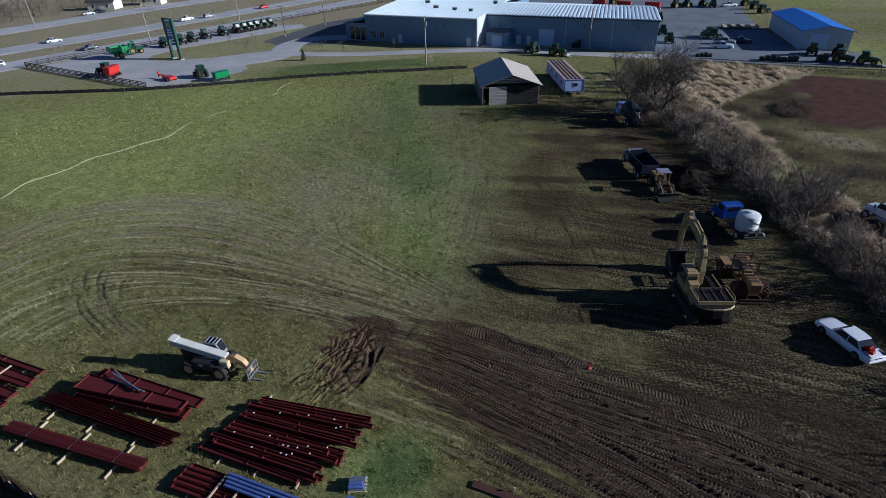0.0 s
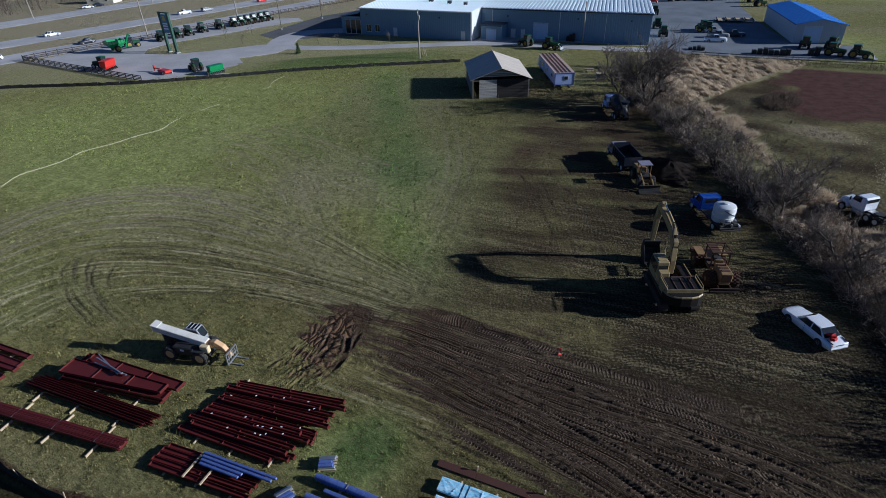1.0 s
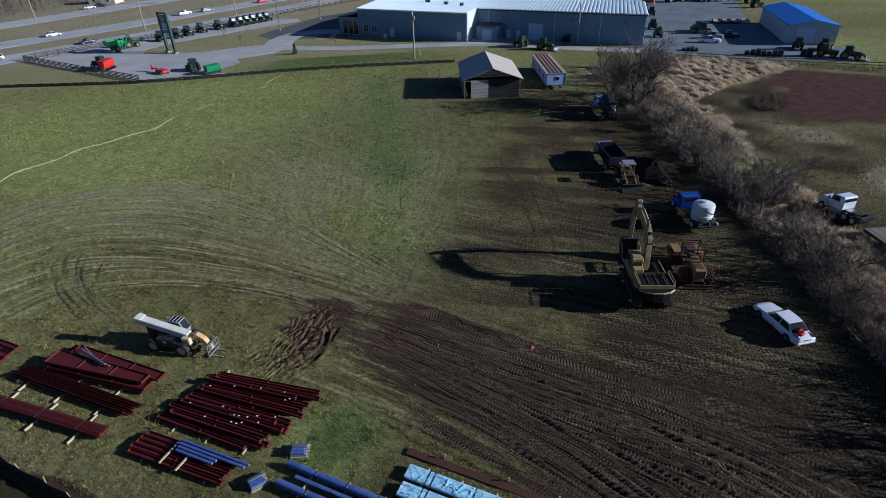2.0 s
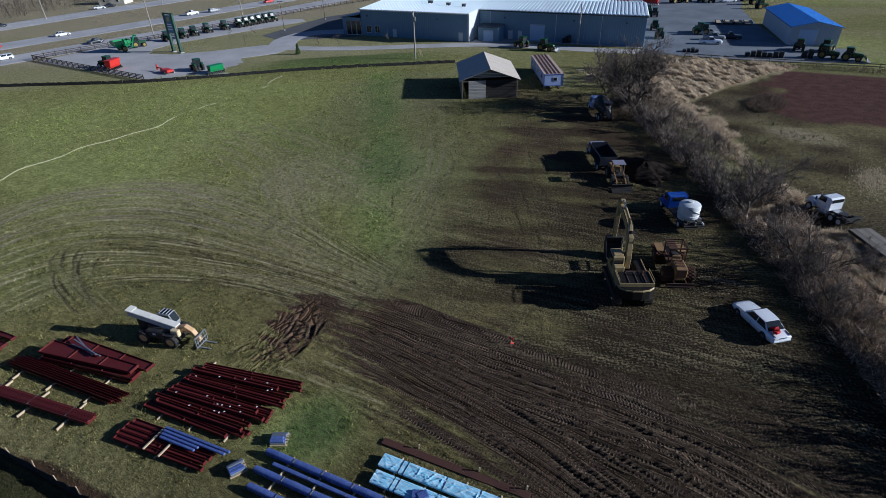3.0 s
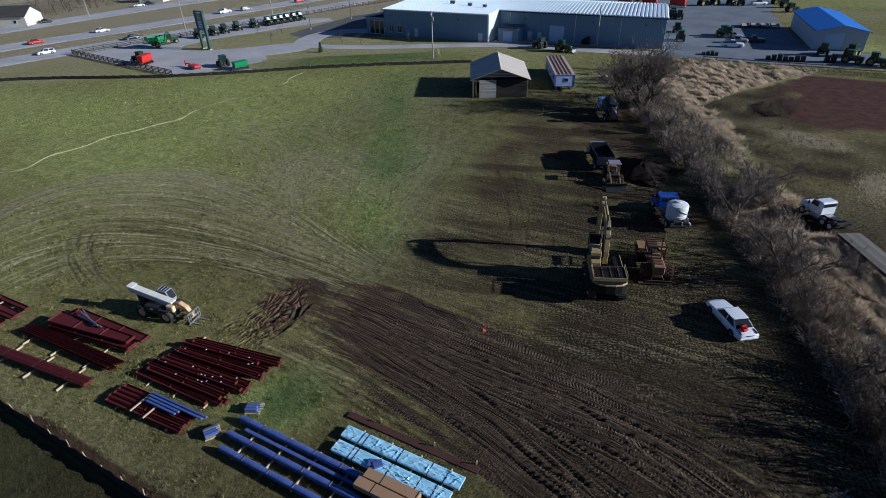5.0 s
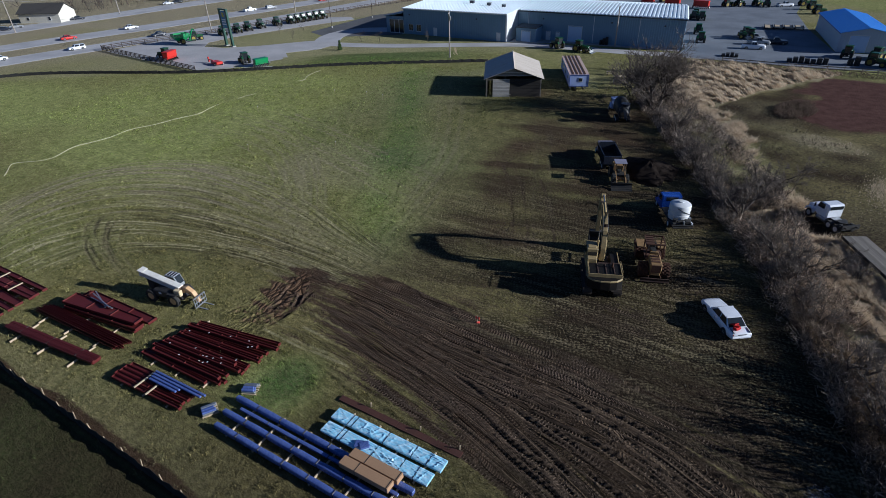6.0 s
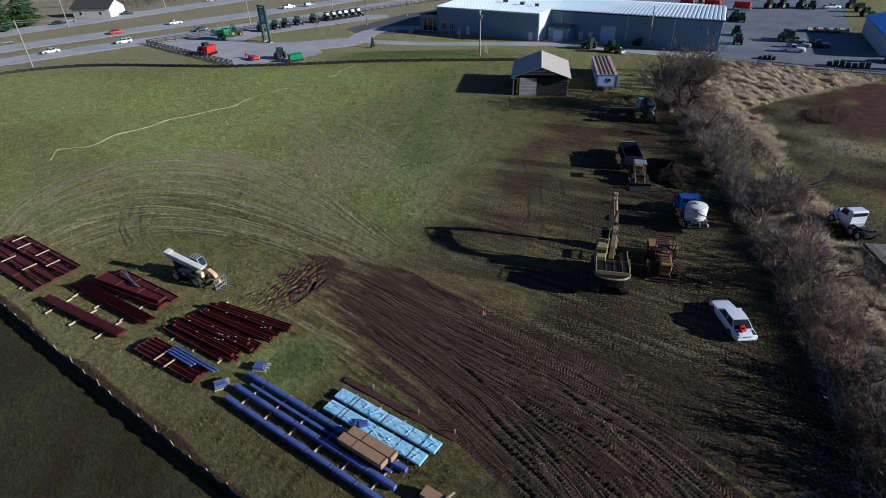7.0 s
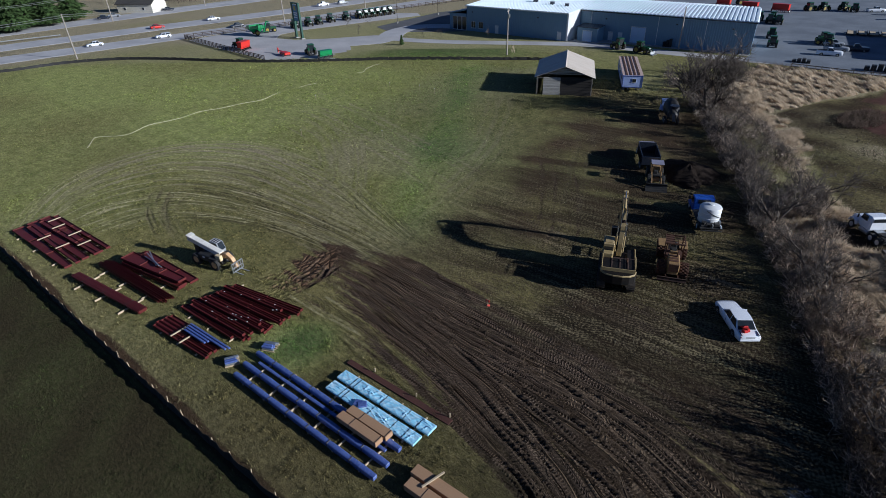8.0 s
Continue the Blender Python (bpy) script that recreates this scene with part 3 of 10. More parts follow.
def turf_material():
    """Blades that take their patch's greenness and dryness, each a little different."""
    mt, nt, bs = nodes_of("short_turf_blades")
    geo = nt.nodes.new("ShaderNodeNewGeometry")

    def attr(n):
        a = nt.nodes.new("ShaderNodeAttribute")
        a.attribute_name = n
        return a.outputs["Fac"]

    rnd = geo.outputs["Random Per Island"]
    col = mix(nt, rnd, (0.034, 0.034, 0.01), (0.5, 0.415, 0.165))
    col = mix(nt, attr("green"), col, mix(nt, rnd, (0.22, 0.28, 0.066), (0.52, 0.555, 0.18)))
    col = mix(nt, attr("lush"), col, mix(nt, rnd, (0.045, 0.12, 0.018), (0.22, 0.4, 0.075)))
    col = mix(nt, attr("dry"), col, mix(nt, rnd, (0.22, 0.185, 0.1), (0.66, 0.57, 0.37)))
    col = mix(nt, attr("mud"), col, mix(nt, rnd, (0.024, 0.02, 0.014), (0.3, 0.262, 0.185)))
    streak = attr("streak")
    col = mix(nt, ramp(nt, streak, 0.05, 0.7, 0.0, 0.8), col, (0.56, 0.5, 0.28))
    col = mix(nt, ramp(nt, calc(nt, "MULTIPLY", streak, -1.0), 0.05, 0.8, 0.0, 0.8), col, (0.035, 0.032, 0.016))
    pale, dark = flow_lines(nt, attr("fu"), attr("fv"))
    col = mix(nt, calc(nt, "MULTIPLY", attr("sw"), calc(nt, "MULTIPLY", pale, 0.8)), col, (0.8, 0.71, 0.45))
    col = mix(nt, calc(nt, "MULTIPLY", attr("sd"), calc(nt, "MULTIPLY", dark, 0.85)), col, (0.04, 0.033, 0.018))
    tuft = ramp(nt, noise_tex(nt, 3.4, 3, geo.outputs["Position"], (0.8, 1.0, 1.0), 0.65), 0.38, 0.62, 0.2, 1.7)
    col = mix(nt, 1.0, col, tuft, "MULTIPLY")
    col = mix(nt, 1.0, col, ramp(nt, noise_tex(nt, 2.4, 3, geo.outputs["Position"], (0.75, 1.0, 1.0), 0.6), 0.4, 0.62, 0.75, 1.12), "MULTIPLY")
    col = mix(nt, attr("dark_tone"), col, mix(nt, rnd, (0.024, 0.021, 0.01), (0.078, 0.065, 0.033)))
    nt.links.new(col, bs.inputs["Base Color"])
    bs.inputs["Roughness"].default_value = 0.85
    bs.inputs["Specular IOR Level"].default_value = 0.2
    let_through(nt, bs, col, 0.25)
    return mt


M["grass"] = turf_material()
M["needle"] = plant("dark_green_needles", (0.03, 0.065, 0.018), (0.1, 0.155, 0.05))
M["clod"] = plant("brown_mud_clods", (0.04, 0.026, 0.018), (0.13, 0.095, 0.07))
M["lilac"] = surf("faded_lilac_grey_paint", (0.27, 0.26, 0.34), (0.16, 0.15, 0.17), 0.45, 0, 1.1, 9, 0.5, 0.06)
M["soot"] = surf("oily_black_iron", (0.007, 0.007, 0.007), (0.035, 0.02, 0.013), 0.6, 0, 2.5, 12, 0.7, 0.3, spec=0.25)

# ---- ground ----
def lattice(X, Y, size, seed):
    """Smooth value noise, 0 to 1."""
    x, y = X / size, Y / size
    i, j = np.floor(x), np.floor(y)
    u, v = x - i, y - j
    u, v = u * u * (3 - 2 * u), v * v * (3 - 2 * v)

    def h(a, b):
        s = np.sin(a * 127.1 + b * 311.7 + seed * 74.7) * 43758.5453
        return s - np.floor(s)

    return (h(i, j) * (1 - u) + h(i + 1, j) * u) * (1 - v) + (h(i, j + 1) * (1 - u) + h(i + 1, j + 1) * u) * v


def smooth(a, b, x):
    k = np.clip((x - a) / (b - a), 0, 1)
    return k * k * (3 - 2 * k)


def spline(pts, step):
    """Catmull-Rom through pts, at about even steps."""
    p = [np.array(q, float) for q in pts]
    p = [2 * p[0] - p[1]] + p + [2 * p[-1] - p[-2]]
    out = []
    for a, b, c, d in zip(p, p[1:], p[2:], p[3:]):
        n = max(2, int(np.linalg.norm(c - b) / step))
        for k in range(n):
            t = k / n
            out.append(0.5 * (2 * b + (c - a) * t + (2 * a - 5 * b + 4 * c - d) * t * t + (3 * b - a - 3 * c + d) * t ** 3))
    out.append(p[-2])
    return np.array(out)


def stretch_axis(*runs):
    out = []
    for a, b, s in runs:
        out.append(np.arange(a, b, s))
    out.append(np.array([runs[-1][1]]))
    return np.unique(np.concatenate(out))


XS = stretch_axis((-2600, -700, 190), (-700, -280, 35), (-280, -110, 4), (-110, -74, 1.0), (-74, -30, 0.19), (-30, 32, 0.15), (32, 60, 0.7), (60, 110, 4), (110, 600, 35), (600, 2600, 200))
YS = stretch_axis((-1500, -200, 130), (-200, -10, 8), (-10, 9, 0.5), (9, 38, 0.14), (38, 56, 0.2), (56, 72, 0.45), (72, 130, 1.0), (130, 270, 3.5), (270, 700, 43), (700, 3500, 280))
GX, GY = np.meshgrid(XS, YS)


def hedge_left(y):
    """x of the hedge's western edge."""
    return np.interp(y, (10, 30, 40, 53, 70, 94, 110, 130), (30, 27.2, 24.2, 18.9, 11.4, -0.5, -8.5, -16.0))


def hedge_right(y):
    return np.interp(y, (10, 30, 45, 58, 66, 75, 84, 94, 104, 111, 130), (44, 40.5, 35, 29, 24.5, 20.4, 16.3, 12.6, 8.6, 4.6, 1.5))


height = (lattice(GX, GY, 9, 1) - 0.5) * 0.16 + (lattice(GX, GY, 2.3, 2) - 0.5) * 0.05 + (lattice(GX, GY, 0.7, 3) - 0.5) * 0.06
inside = smooth(-130, -90, GX) * (1 - smooth(60, 90, GX)) * (1 - smooth(120, 132, GY))
height *= inside * 0.8 + 0.0
rut, tread = np.zeros_like(GX), np.zeros_like(GX)
rut_h = np.zeros_like(GX)
crush, churn = np.zeros_like(GX), np.zeros_like(GX)


def press(pts, depth, width=0.5, mud=0.0, dry=0.0, step=0.15, mark=1.0):
    """One wheel's track: a trough with raised rims, and its marks."""
    c = spline(pts, step)
    d = np.gradient(c, axis=0)
    d /= np.maximum(np.linalg.norm(d, axis=1, keepdims=True), 1e-6)
    seg = np.linalg.norm(np.diff(c, axis=0), axis=1)
    s = np.concatenate(([0], np.cumsum(seg)))
    r = width * 0.95
    wob = random.uniform(0, 50)
    for k in range(len(c)):
        x, y = c[k]
        i0, i1 = np.searchsorted(XS, (x - r, x + r))
        j0, j1 = np.searchsorted(YS, (y - r, y + r))
        if i1 <= i0 or j1 <= j0:
            continue
        sub = (slice(j0, j1), slice(i0, i1))
        dx, dy = GX[sub] - x, GY[sub] - y
        u, v = dx * d[k, 0] + dy * d[k, 1], dy * d[k, 0] - dx * d[k, 1]
        near = (np.abs(u) < max(step, 0.2)) & (np.abs(v) < r)
        av = np.abs(v) / (width * 0.5)
        fade = min(1.0, 3.0 * min(k, len(c) - k) / len(c) + 0.15) * (0.6 + 0.4 * math.sin(s[k] * 0.5 + wob))
        prof = np.where(av < 0.85, -depth, depth * 0.75 * np.exp(-((av - 1.25) / 0.3) ** 2)) * fade
        rut_h[sub] = np.where(near, prof * 0.7 + rut_h[sub] * 0.3, rut_h[sub])
        core = near & (av < 0.95)
        rut[sub] = np.where(core, np.maximum(rut[sub] * 0.3, fade * mark), rut[sub])
        tread[sub] = np.where(core, s[k] + u + np.abs(v) * 0.6, tread[sub])
        churn[sub] = np.where(near & (av < 1.2), np.maximum(churn[sub], mud * fade), churn[sub])
        crush[sub] = np.where(core, np.maximum(crush[sub], dry * fade), crush[sub])


def pair(pts, gauge, **kw):
    c = np.array(pts, float)
    d = np.gradient(c, axis=0)
    n = np.stack([-d[:, 1], d[:, 0]], 1) / np.linalg.norm(d, axis=1, keepdims=True)
    for side in (-0.5, 0.5):
        press(c + n * gauge * side, **kw)


def fan_rows(lines, n=120):
    """Each line of a fan at n even steps."""
    rows = []
    for ln in lines:
        c = spline(ln, 1.0)
        s = np.concatenate(([0], np.cumsum(np.linalg.norm(np.diff(c, axis=0), axis=1))))
        k = np.linspace(0, s[-1], n)
        rows.append(np.stack([np.interp(k, s, c[:, 0]), np.interp(k, s, c[:, 1])], 1))
    return np.array(rows)


def fan_path(rows, q0, q1, t0=0.0, t1=1.0, n=9, wob=0.0):
    """A way along the fan that drifts from line q0 to line q1."""
    out = []
    for k in range(n):
        f = k / (n - 1)
        q = min(max(q0 + (q1 - q0) * f + rng.uniform(-wob, wob), 0), len(rows) - 1.001)
        i, j = int(q), int((t0 + (t1 - t0) * f) * 119)
        out.append(tuple(rows[i][j] * (1 - q + i) + rows[i + 1][j] * (q - i)))
    return out


rng = random.Random(7)
LANE = [[(-30, 31), (-25.8, 32.4), (-20.5, 33.6), (-13, 33.6), (-4, 32.6), (3, 32.1), (9, 31.8), (14.7, 30.8), (19.5, 29.6), (24, 28.4), (31, 25.5), (38, 21)],
        [(-28, 29.5), (-23.3, 30.2), (-15.1, 30.1), (-6.5, 29.0), (0.9, 27.8), (6.6, 27.4), (11.8, 26.5), (16.5, 24.9), (22, 22), (29, 17), (36, 10)],
        [(-25, 27.6), (-18.8, 28), (-12.6, 27.7), (-3.9, 26), (3.4, 24.2), (8.4, 22), (11.9, 20.4), (17, 17), (23, 12), (29, 4)],
        [(-19, 24.0), (-14, 23.9), (-9, 23.6), (-3.2, 22.8), (2, 21.8), (6.5, 20.6), (10.8, 19.3), (14, 16.5), (18, 11), (22, 3)]]
SWEEP = [[(-14, 31), (-20.8, 31.3), (-26.8, 31.5), (-32.4, 30.8), (-37.5, 29.4), (-42, 27.4), (-45.5, 24.4), (-47, 20)],
         [(-14, 33.5), (-20.1, 34.1), (-27.9, 34), (-35.5, 33), (-43.2, 31.4), (-50.3, 28.9), (-54.1, 25.2), (-55.8, 20.7), (-55.4, 15.8)],
         [(-14, 35.5), (-21.4, 36.3), (-30.2, 36.9), (-39.8, 37.1), (-48.1, 36.3), (-55.6, 33.5), (-59.9, 29.7), (-61.4, 23.8), (-60.5, 19), (-57.5, 14)],
         [(-14, 37), (-23.3, 39.1), (-33.4, 41.6), (-44.2, 43.4), (-54.4, 43.5), (-62.9, 40.7), (-68.2, 35.7), (-68.8, 28.7), (-67, 22.2), (-62.7, 17.4), (-57.3, 13)],
         [(-15, 39), (-24.8, 42.7), (-36.5, 47.6), (-46.7, 49.8), (-55.5, 49.8), (-63.6, 47.6), (-70.4, 41.9), (-73.2, 34.4), (-73, 27.1), (-69.8, 20.2), (-63.7, 14.6), (-58.3, 11)]]
lane_rows, sweep_rows = fan_rows(LANE), fan_rows(SWEEP)
# the churned haul lane, fanning out to the east
for k in range(26):
    q = 3.0 * (k + rng.uniform(-0.4, 0.4)) / 25
    pair(fan_path(lane_rows, q, q + rng.uniform(-0.7, 0.7), rng.choice((0.0, 0.0, 0.1, 0.25)), rng.choice((1.0, 1.0, 0.8)), 9, 0.05), rng.uniform(1.7, 2.1), depth=rng.uniform(0.06, 0.13), width=rng.uniform(0.34, 0.5), mud=0.55)
for k in range(16):
    q = rng.uniform(0.3, 2.9)
    press(fan_path(lane_rows, q, q + rng.uniform(-1.1, 1.1), rng.uniform(0.2, 0.5), rng.uniform(0.7, 1.0), 7, 0.08), depth=rng.uniform(0.12, 0.2), width=rng.uniform(0.36, 0.5), mud=0.8)
for k in range(8):
    q = rng.uniform(-0.1, 0.35)
    pair([(x, y + 1.2 * rng.random()) for x, y in fan_path(lane_rows, max(q, 0), 0.0, 0.0, 1.0)], 1.9, depth=rng.uniform(0.03, 0.07), width=0.34, mud=0.3, step=0.2)
# loose runs south of the lane and by the hedge
for k in range(5):
    o = rng.uniform(-1.2, 1.2)
    pair([(-17 + o, 24.5), (-11, 23.2 + o * 0.4), (-5, 21.9 + o * 0.4), (1, 20.9 + o * 0.5), (7, 19.4 + o * 0.5)], 1.8, depth=rng.uniform(0.03, 0.06), width=0.4, mud=0.3, step=0.2)
for k in range(7):
    o = rng.uniform(-2.5, 2.5)
    press([(18.5 + o, 37), (20.5 + o, 33.5), (22 + o, 30.5), (24 + o * 1.2, 26)], depth=rng.uniform(0.06, 0.1), width=0.32, mud=0.5)
# tight turns by the beam stacks
for k in range(10):
    a = rng.uniform(-0.5, 0.5)
    x, y = rng.uniform(-23.0, -20.2), rng.uniform(21.2, 23.2)
    bend = rng.uniform(-1.3, 0.9)
    press([(x, y), (x + 0.9 + a * 0.4, y + 1.9), (x + 1.4 + a, y + 4.2), (x + 0.8 + a + bend * 0.4, y + 6.6), (x - 0.6 + bend, y + 9.2)], depth=rng.uniform(0.14, 0.24), width=rng.uniform(0.4, 0.55), mud=0.42, mark=0.35)
for k in range(7):
    x, y = rng.uniform(-23.5, -19.5), rng.uniform(23, 28.5)
    a = rng.uniform(0.3, 1.4)
    press([(x - 2.0 * math.cos(a), y - 2.0 * math.sin(a)), (x - 0.4, y + rng.uniform(-0.5, 0.5)), (x + 1.1 * math.cos(a), y + 1.1 * math.sin(a)), (x + 2.4 * math.cos(a + 0.5), y + 2.4 * math.sin(a + 0.5))], depth=rng.uniform(0.1, 0.18), width=rng.uniform(0.36, 0.46), mud=0.42, mark=0.35)
# wide sweeps out to the west and back
for k in range(17):
    q = rng.uniform(0.0, 2.8)
    pair(fan_path(sweep_rows, q, q + rng.uniform(-0.5, 0.3), 0.0, rng.uniform(0.35, 0.7), 9, 0.03), 1.9, depth=rng.uniform(0.05, 0.1), width=0.3, mud=0.2, dry=0.4, step=0.25, mark=0.5)
for k in range(15):
    q = rng.uniform(1.0, 3.95)
    pair(fan_path(sweep_rows, q, q + rng.uniform(-0.6, 0.6), rng.uniform(0.0, 0.3), 1.0, 10, 0.03), 1.9, depth=0.04, width=0.34, mud=0.0, dry=0.9, step=0.25)
for k in range(13):
    o, b = rng.uniform(-2.2, 2.2), rng.uniform(-1.5, 1.5)
    press([(-39 + o, 22 + b), (-45.5 + o, 23.8 + b), (-50 + o * 1.2, 25.8 + b), (-52.8 + o * 1.4, 29 + b), (-51 + o, 32 + b * 1.5)], depth=0.1, width=0.34, mud=0.4, dry=0.3, step=0.2)
for o in (0.0, 2.0, 3.6, 7.4, 9.2):
    press([(-15 + o * 0.1, 48.6 + o), (-20.7, 49.9 + o), (-34.9, 54.6 + o), (-57.5, 61.6 + o), (-80, 66 + o)], depth=0.05, width=0.4, mud=0.05, dry=0.8, step=0.25)
for o in (0.0, 1.9, 5.2):
    press([(-21.5 + o, 73), (-19.5 + o, 70.2), (-16.7 + o, 68.0), (-13.5 + o, 63.4), (-9.5 + o, 55.9), (-6.8 + o, 50.2), (-5 + o, 43)], depth=0.05, width=0.35, mud=0.15, step=0.25)
for o in (0.0, 0.9, 7.0):
    press([(-22 + o, 34), (-25.4 + o, 39.2), (-30.8 + o, 49.7), (-35.8 + o, 59.4), (-39.4 + o, 68.2), (-45 + o, 82)], depth=0.06, width=0.4, mud=0.22, step=0.25)
# straight runs to the north-west
for k in range(6):
    o = rng.uniform(-1.0, 1.0)
    pair([(-20 + o, 30), (-25 + o, 37), (-31 + o, 49), (-41 + o * 1.5, 68), (-55 + o * 2, 96)], 2.0, depth=0.04, width=0.4, mud=0.12, step=0.3)
for k in range(4):
    o = rng.uniform(-4, 4)
    pair([(-20 + o * 0.5, 35), (-22 + o, 46), (-27 + o, 66), (-36 + o * 1.5, 84), (-46 + o * 2, 100)], 2.0, depth=0.03, width=0.4, mud=0.04, dry=0.3, step=0.3)
for k in range(8):
    o = rng.uniform(-5, 5)
    pair([(-24, 33 + o * 0.2), (-33, 43 + o), (-46, 55 + o), (-60, 62 + o * 1.4), (-75, 62 + o)], 1.9, depth=0.03, width=0.45, mud=0.1, dry=0.45, step=0.3)
# machine yard
for k in range(2):
    o = rng.uniform(-7, 7)
    pair([(4 + o, 34), (-1 + o, 47), (-8 + o, 64), (-17 + o, 86), (-26 + o * 0.7, 98)], 2.1, depth=0.03, width=0.4, mud=0.0, dry=0.1, step=0.3)
for k in range(7):
    o = rng.uniform(-3, 3)
    pair([(26, 22 + o), (21, 33 + o), (13 + o, 39 + o), (0, 40 + o), (-14, 38 + o)], 2.1, depth=0.03, width=0.4, mud=0.1, step=0.3)

height += rut_h
n40, n14, n5 = lattice(GX, GY, 40, 5), lattice(GX, GY, 14, 6), lattice(GX, GY, 4.5, 7)
lane_top = np.interp(GX, (-30, -25.8, -20.5, -13, -4, 3, 9, 14.7, 19.5, 24, 31, 38), (31, 32.4, 33.6, 33.6, 32.6, 32.1, 31.8, 30.8, 29.6, 28.4, 25.5, 21))
lane_low = np.interp(GX, (-25, -19, -14, -9, -3.2, 2, 6.5, 10.8, 14, 18, 22), (27, 24.6, 24.6, 24.3, 23.4, 22.3, 21.0, 19.3, 16.5, 11, 3))
fray = lattice(GX * 0.09 + 40, GY + GX * 0.1, 0.55, 78) - 0.5
lane = smooth(-2.6, 1.4, lane_top - GY + (n5 - 0.5) * 1.2 + fray * 4.5) * smooth(-1.8, 2.0, GY - lane_low + (n5 - 0.5) * 1.2 + fray * 3.5) * smooth(-27, -20, GX + (n5 - 0.5) * 6 + fray * 10)
lane *= np.clip(0.72 + 0.6 * smooth(-16, -4, GX) + 0.6 * (n5 - 0.5), 0, 1)
yard = smooth(-24, 4, GX + (GY - 40) * 0.42 + (n14 - 0.5) * 14) * (1 - smooth(0, 3, GX - hedge_left(GY) - 0.5)) * smooth(28, 34, GY) * (1 - smooth(106, 116, GY))


def flow_family(lines, wide, x0, x1, y0, y1, cell=1.0):
    """Across and along co-ordinates of a fan of curves, spread over the lattice of the ground."""
    rows = fan_rows(lines)
    qs = np.linspace(0, len(lines) - 1, 8 * (len(lines) - 1) + 1)
    lo = np.minimum(qs.astype(int), len(lines) - 2)
    fr = (qs - lo)[:, None, None]
    net = rows[lo] * (1 - fr) + rows[lo + 1] * fr
    dq, ds = np.gradient(net, axis=0), np.gradient(net, axis=1)
    gx, gy = np.arange(x0, x1 + cell, cell), np.arange(y0, y1 + cell, cell)
    px, py = [a.ravel() for a in np.meshgrid(gx, gy)]
    flat = net.reshape(-1, 2)
    near = np.array([np.argmin((flat[:, 0] - a) ** 2 + (flat[:, 1] - b) ** 2) for a, b in zip(px, py)])
    rx, ry = px - flat[near, 0], py - flat[near, 1]
    a, b = dq.reshape(-1, 2)[near], ds.reshape(-1, 2)[near]
    det = a[:, 0] * b[:, 1] - a[:, 1] * b[:, 0]
    det = np.where(np.abs(det) < 1e-4, 1e-4, det)
    u = near // 120 + np.clip((rx * b[:, 1] - ry * b[:, 0]) / det, -1, 1)
    v = near % 120 + np.clip((a[:, 0] * ry - a[:, 1] * rx) / det, -1, 1)
    w = 1 - smooth(0.5, 2.0, np.hypot(rx, ry))
    shape = (len(gy), len(gx))
    out = []
    fx, fy = np.clip((GX - x0) / cell, 0, len(gx) - 1.001), np.clip((GY - y0) / cell, 0, len(gy) - 1.001)
    i, j = fx.astype(int), fy.astype(int)
    fx, fy = fx - i, fy - j
    for f in (u / 8 * wide, v * 0.55, w):
        f = f.reshape(shape)
        out.append((f[j, i] * (1 - fx) + f[j, i + 1] * fx) * (1 - fy) + (f[j + 1, i] * (1 - fx) + f[j + 1, i + 1] * fx) * fy)
    return out[0], out[1], out[2] * (GX > x0) * (GX < x1) * (GY > y0) * (GY < y1)


west_u, west_v, west_w = flow_family(SWEEP, 5.0, -82, -14, 10, 56)
east_u, east_v, east_w = flow_family(LANE, 4.3, -30, 38, 8, 38)
use_east = (east_w > 0.05) & (GX + (n5 - 0.5) * 7 > -19)
fu, fv = np.where(use_east, east_u, west_u), np.where(use_east, east_v, west_v)
fw = np.where(use_east, lane, 0.3 * west_w * smooth(40, 34, GY) * smooth(-42, -26, GX))


turning = np.exp(-(((GX + 21.5 - (GY - 26) * 0.05) / 2.6) ** 2 + ((GY - 26.0) / 4.6) ** 2))
fw = fw * (1 - smooth(0.2, 0.5, turning))
seam = np.zeros(GX.shape, bool)
seam[1:, :] |= use_east[1:, :] != use_east[:-1, :]
seam[:, 1:] |= use_east[:, 1:] != use_east[:, :-1]
for _ in range(2):
    seam[:-1, :] |= seam[1:, :]
    seam[1:, :] |= seam[:-1, :]
    seam[:, :-1] |= seam[:, 1:]
    seam[:, 1:] |= seam[:, :-1]
fw = np.where(seam, 0, fw)


def streaks(u, v, w, deep=0.5):
    """Pressed pale lines along the flow, and wheel lines dark with painted rut shade."""
    pale = smooth(0.62, 0.85, lattice(u, v * 0.02, 0.26, 61)) * smooth(0.25, 0.5, lattice(u, v * 0.08, 2.4, 63))
    dark = smooth(0.66, 0.88, lattice(u + 3, v * 0.03, 0.3, 64)) * smooth(0.4, 0.6, lattice(u, v * 0.1, 3.0, 65))
    return np.clip(pale - dark * deep, -1, 1) * w


straight_u, straight_v = (GX + 25 + (GY - 40) * 0.5) * 0.9, GY
straight_w = 0.22 * smooth(-58, -40, GX + (GY - 40) * 0.5) * smooth(2, -10, GX + (GY - 40) * 0.4) * smooth(36, 42, GY) * smooth(92, 74, GY)
west_s = west_w * smooth(-14, -20, GX) * (0.6 + 0.4 * smooth(46, 38, GY))
streak = streaks(west_u, west_v, west_s * 0.55, smooth(43, 36, GY) * smooth(-62, -44, GX)) + streaks(straight_u, straight_v, straight_w * (1 - 0.7 * west_s), 0.3) + streaks(east_u * 1.2, east_v, 0.6 * east_w * smooth(-22, -16, GX) * (1 - lane))
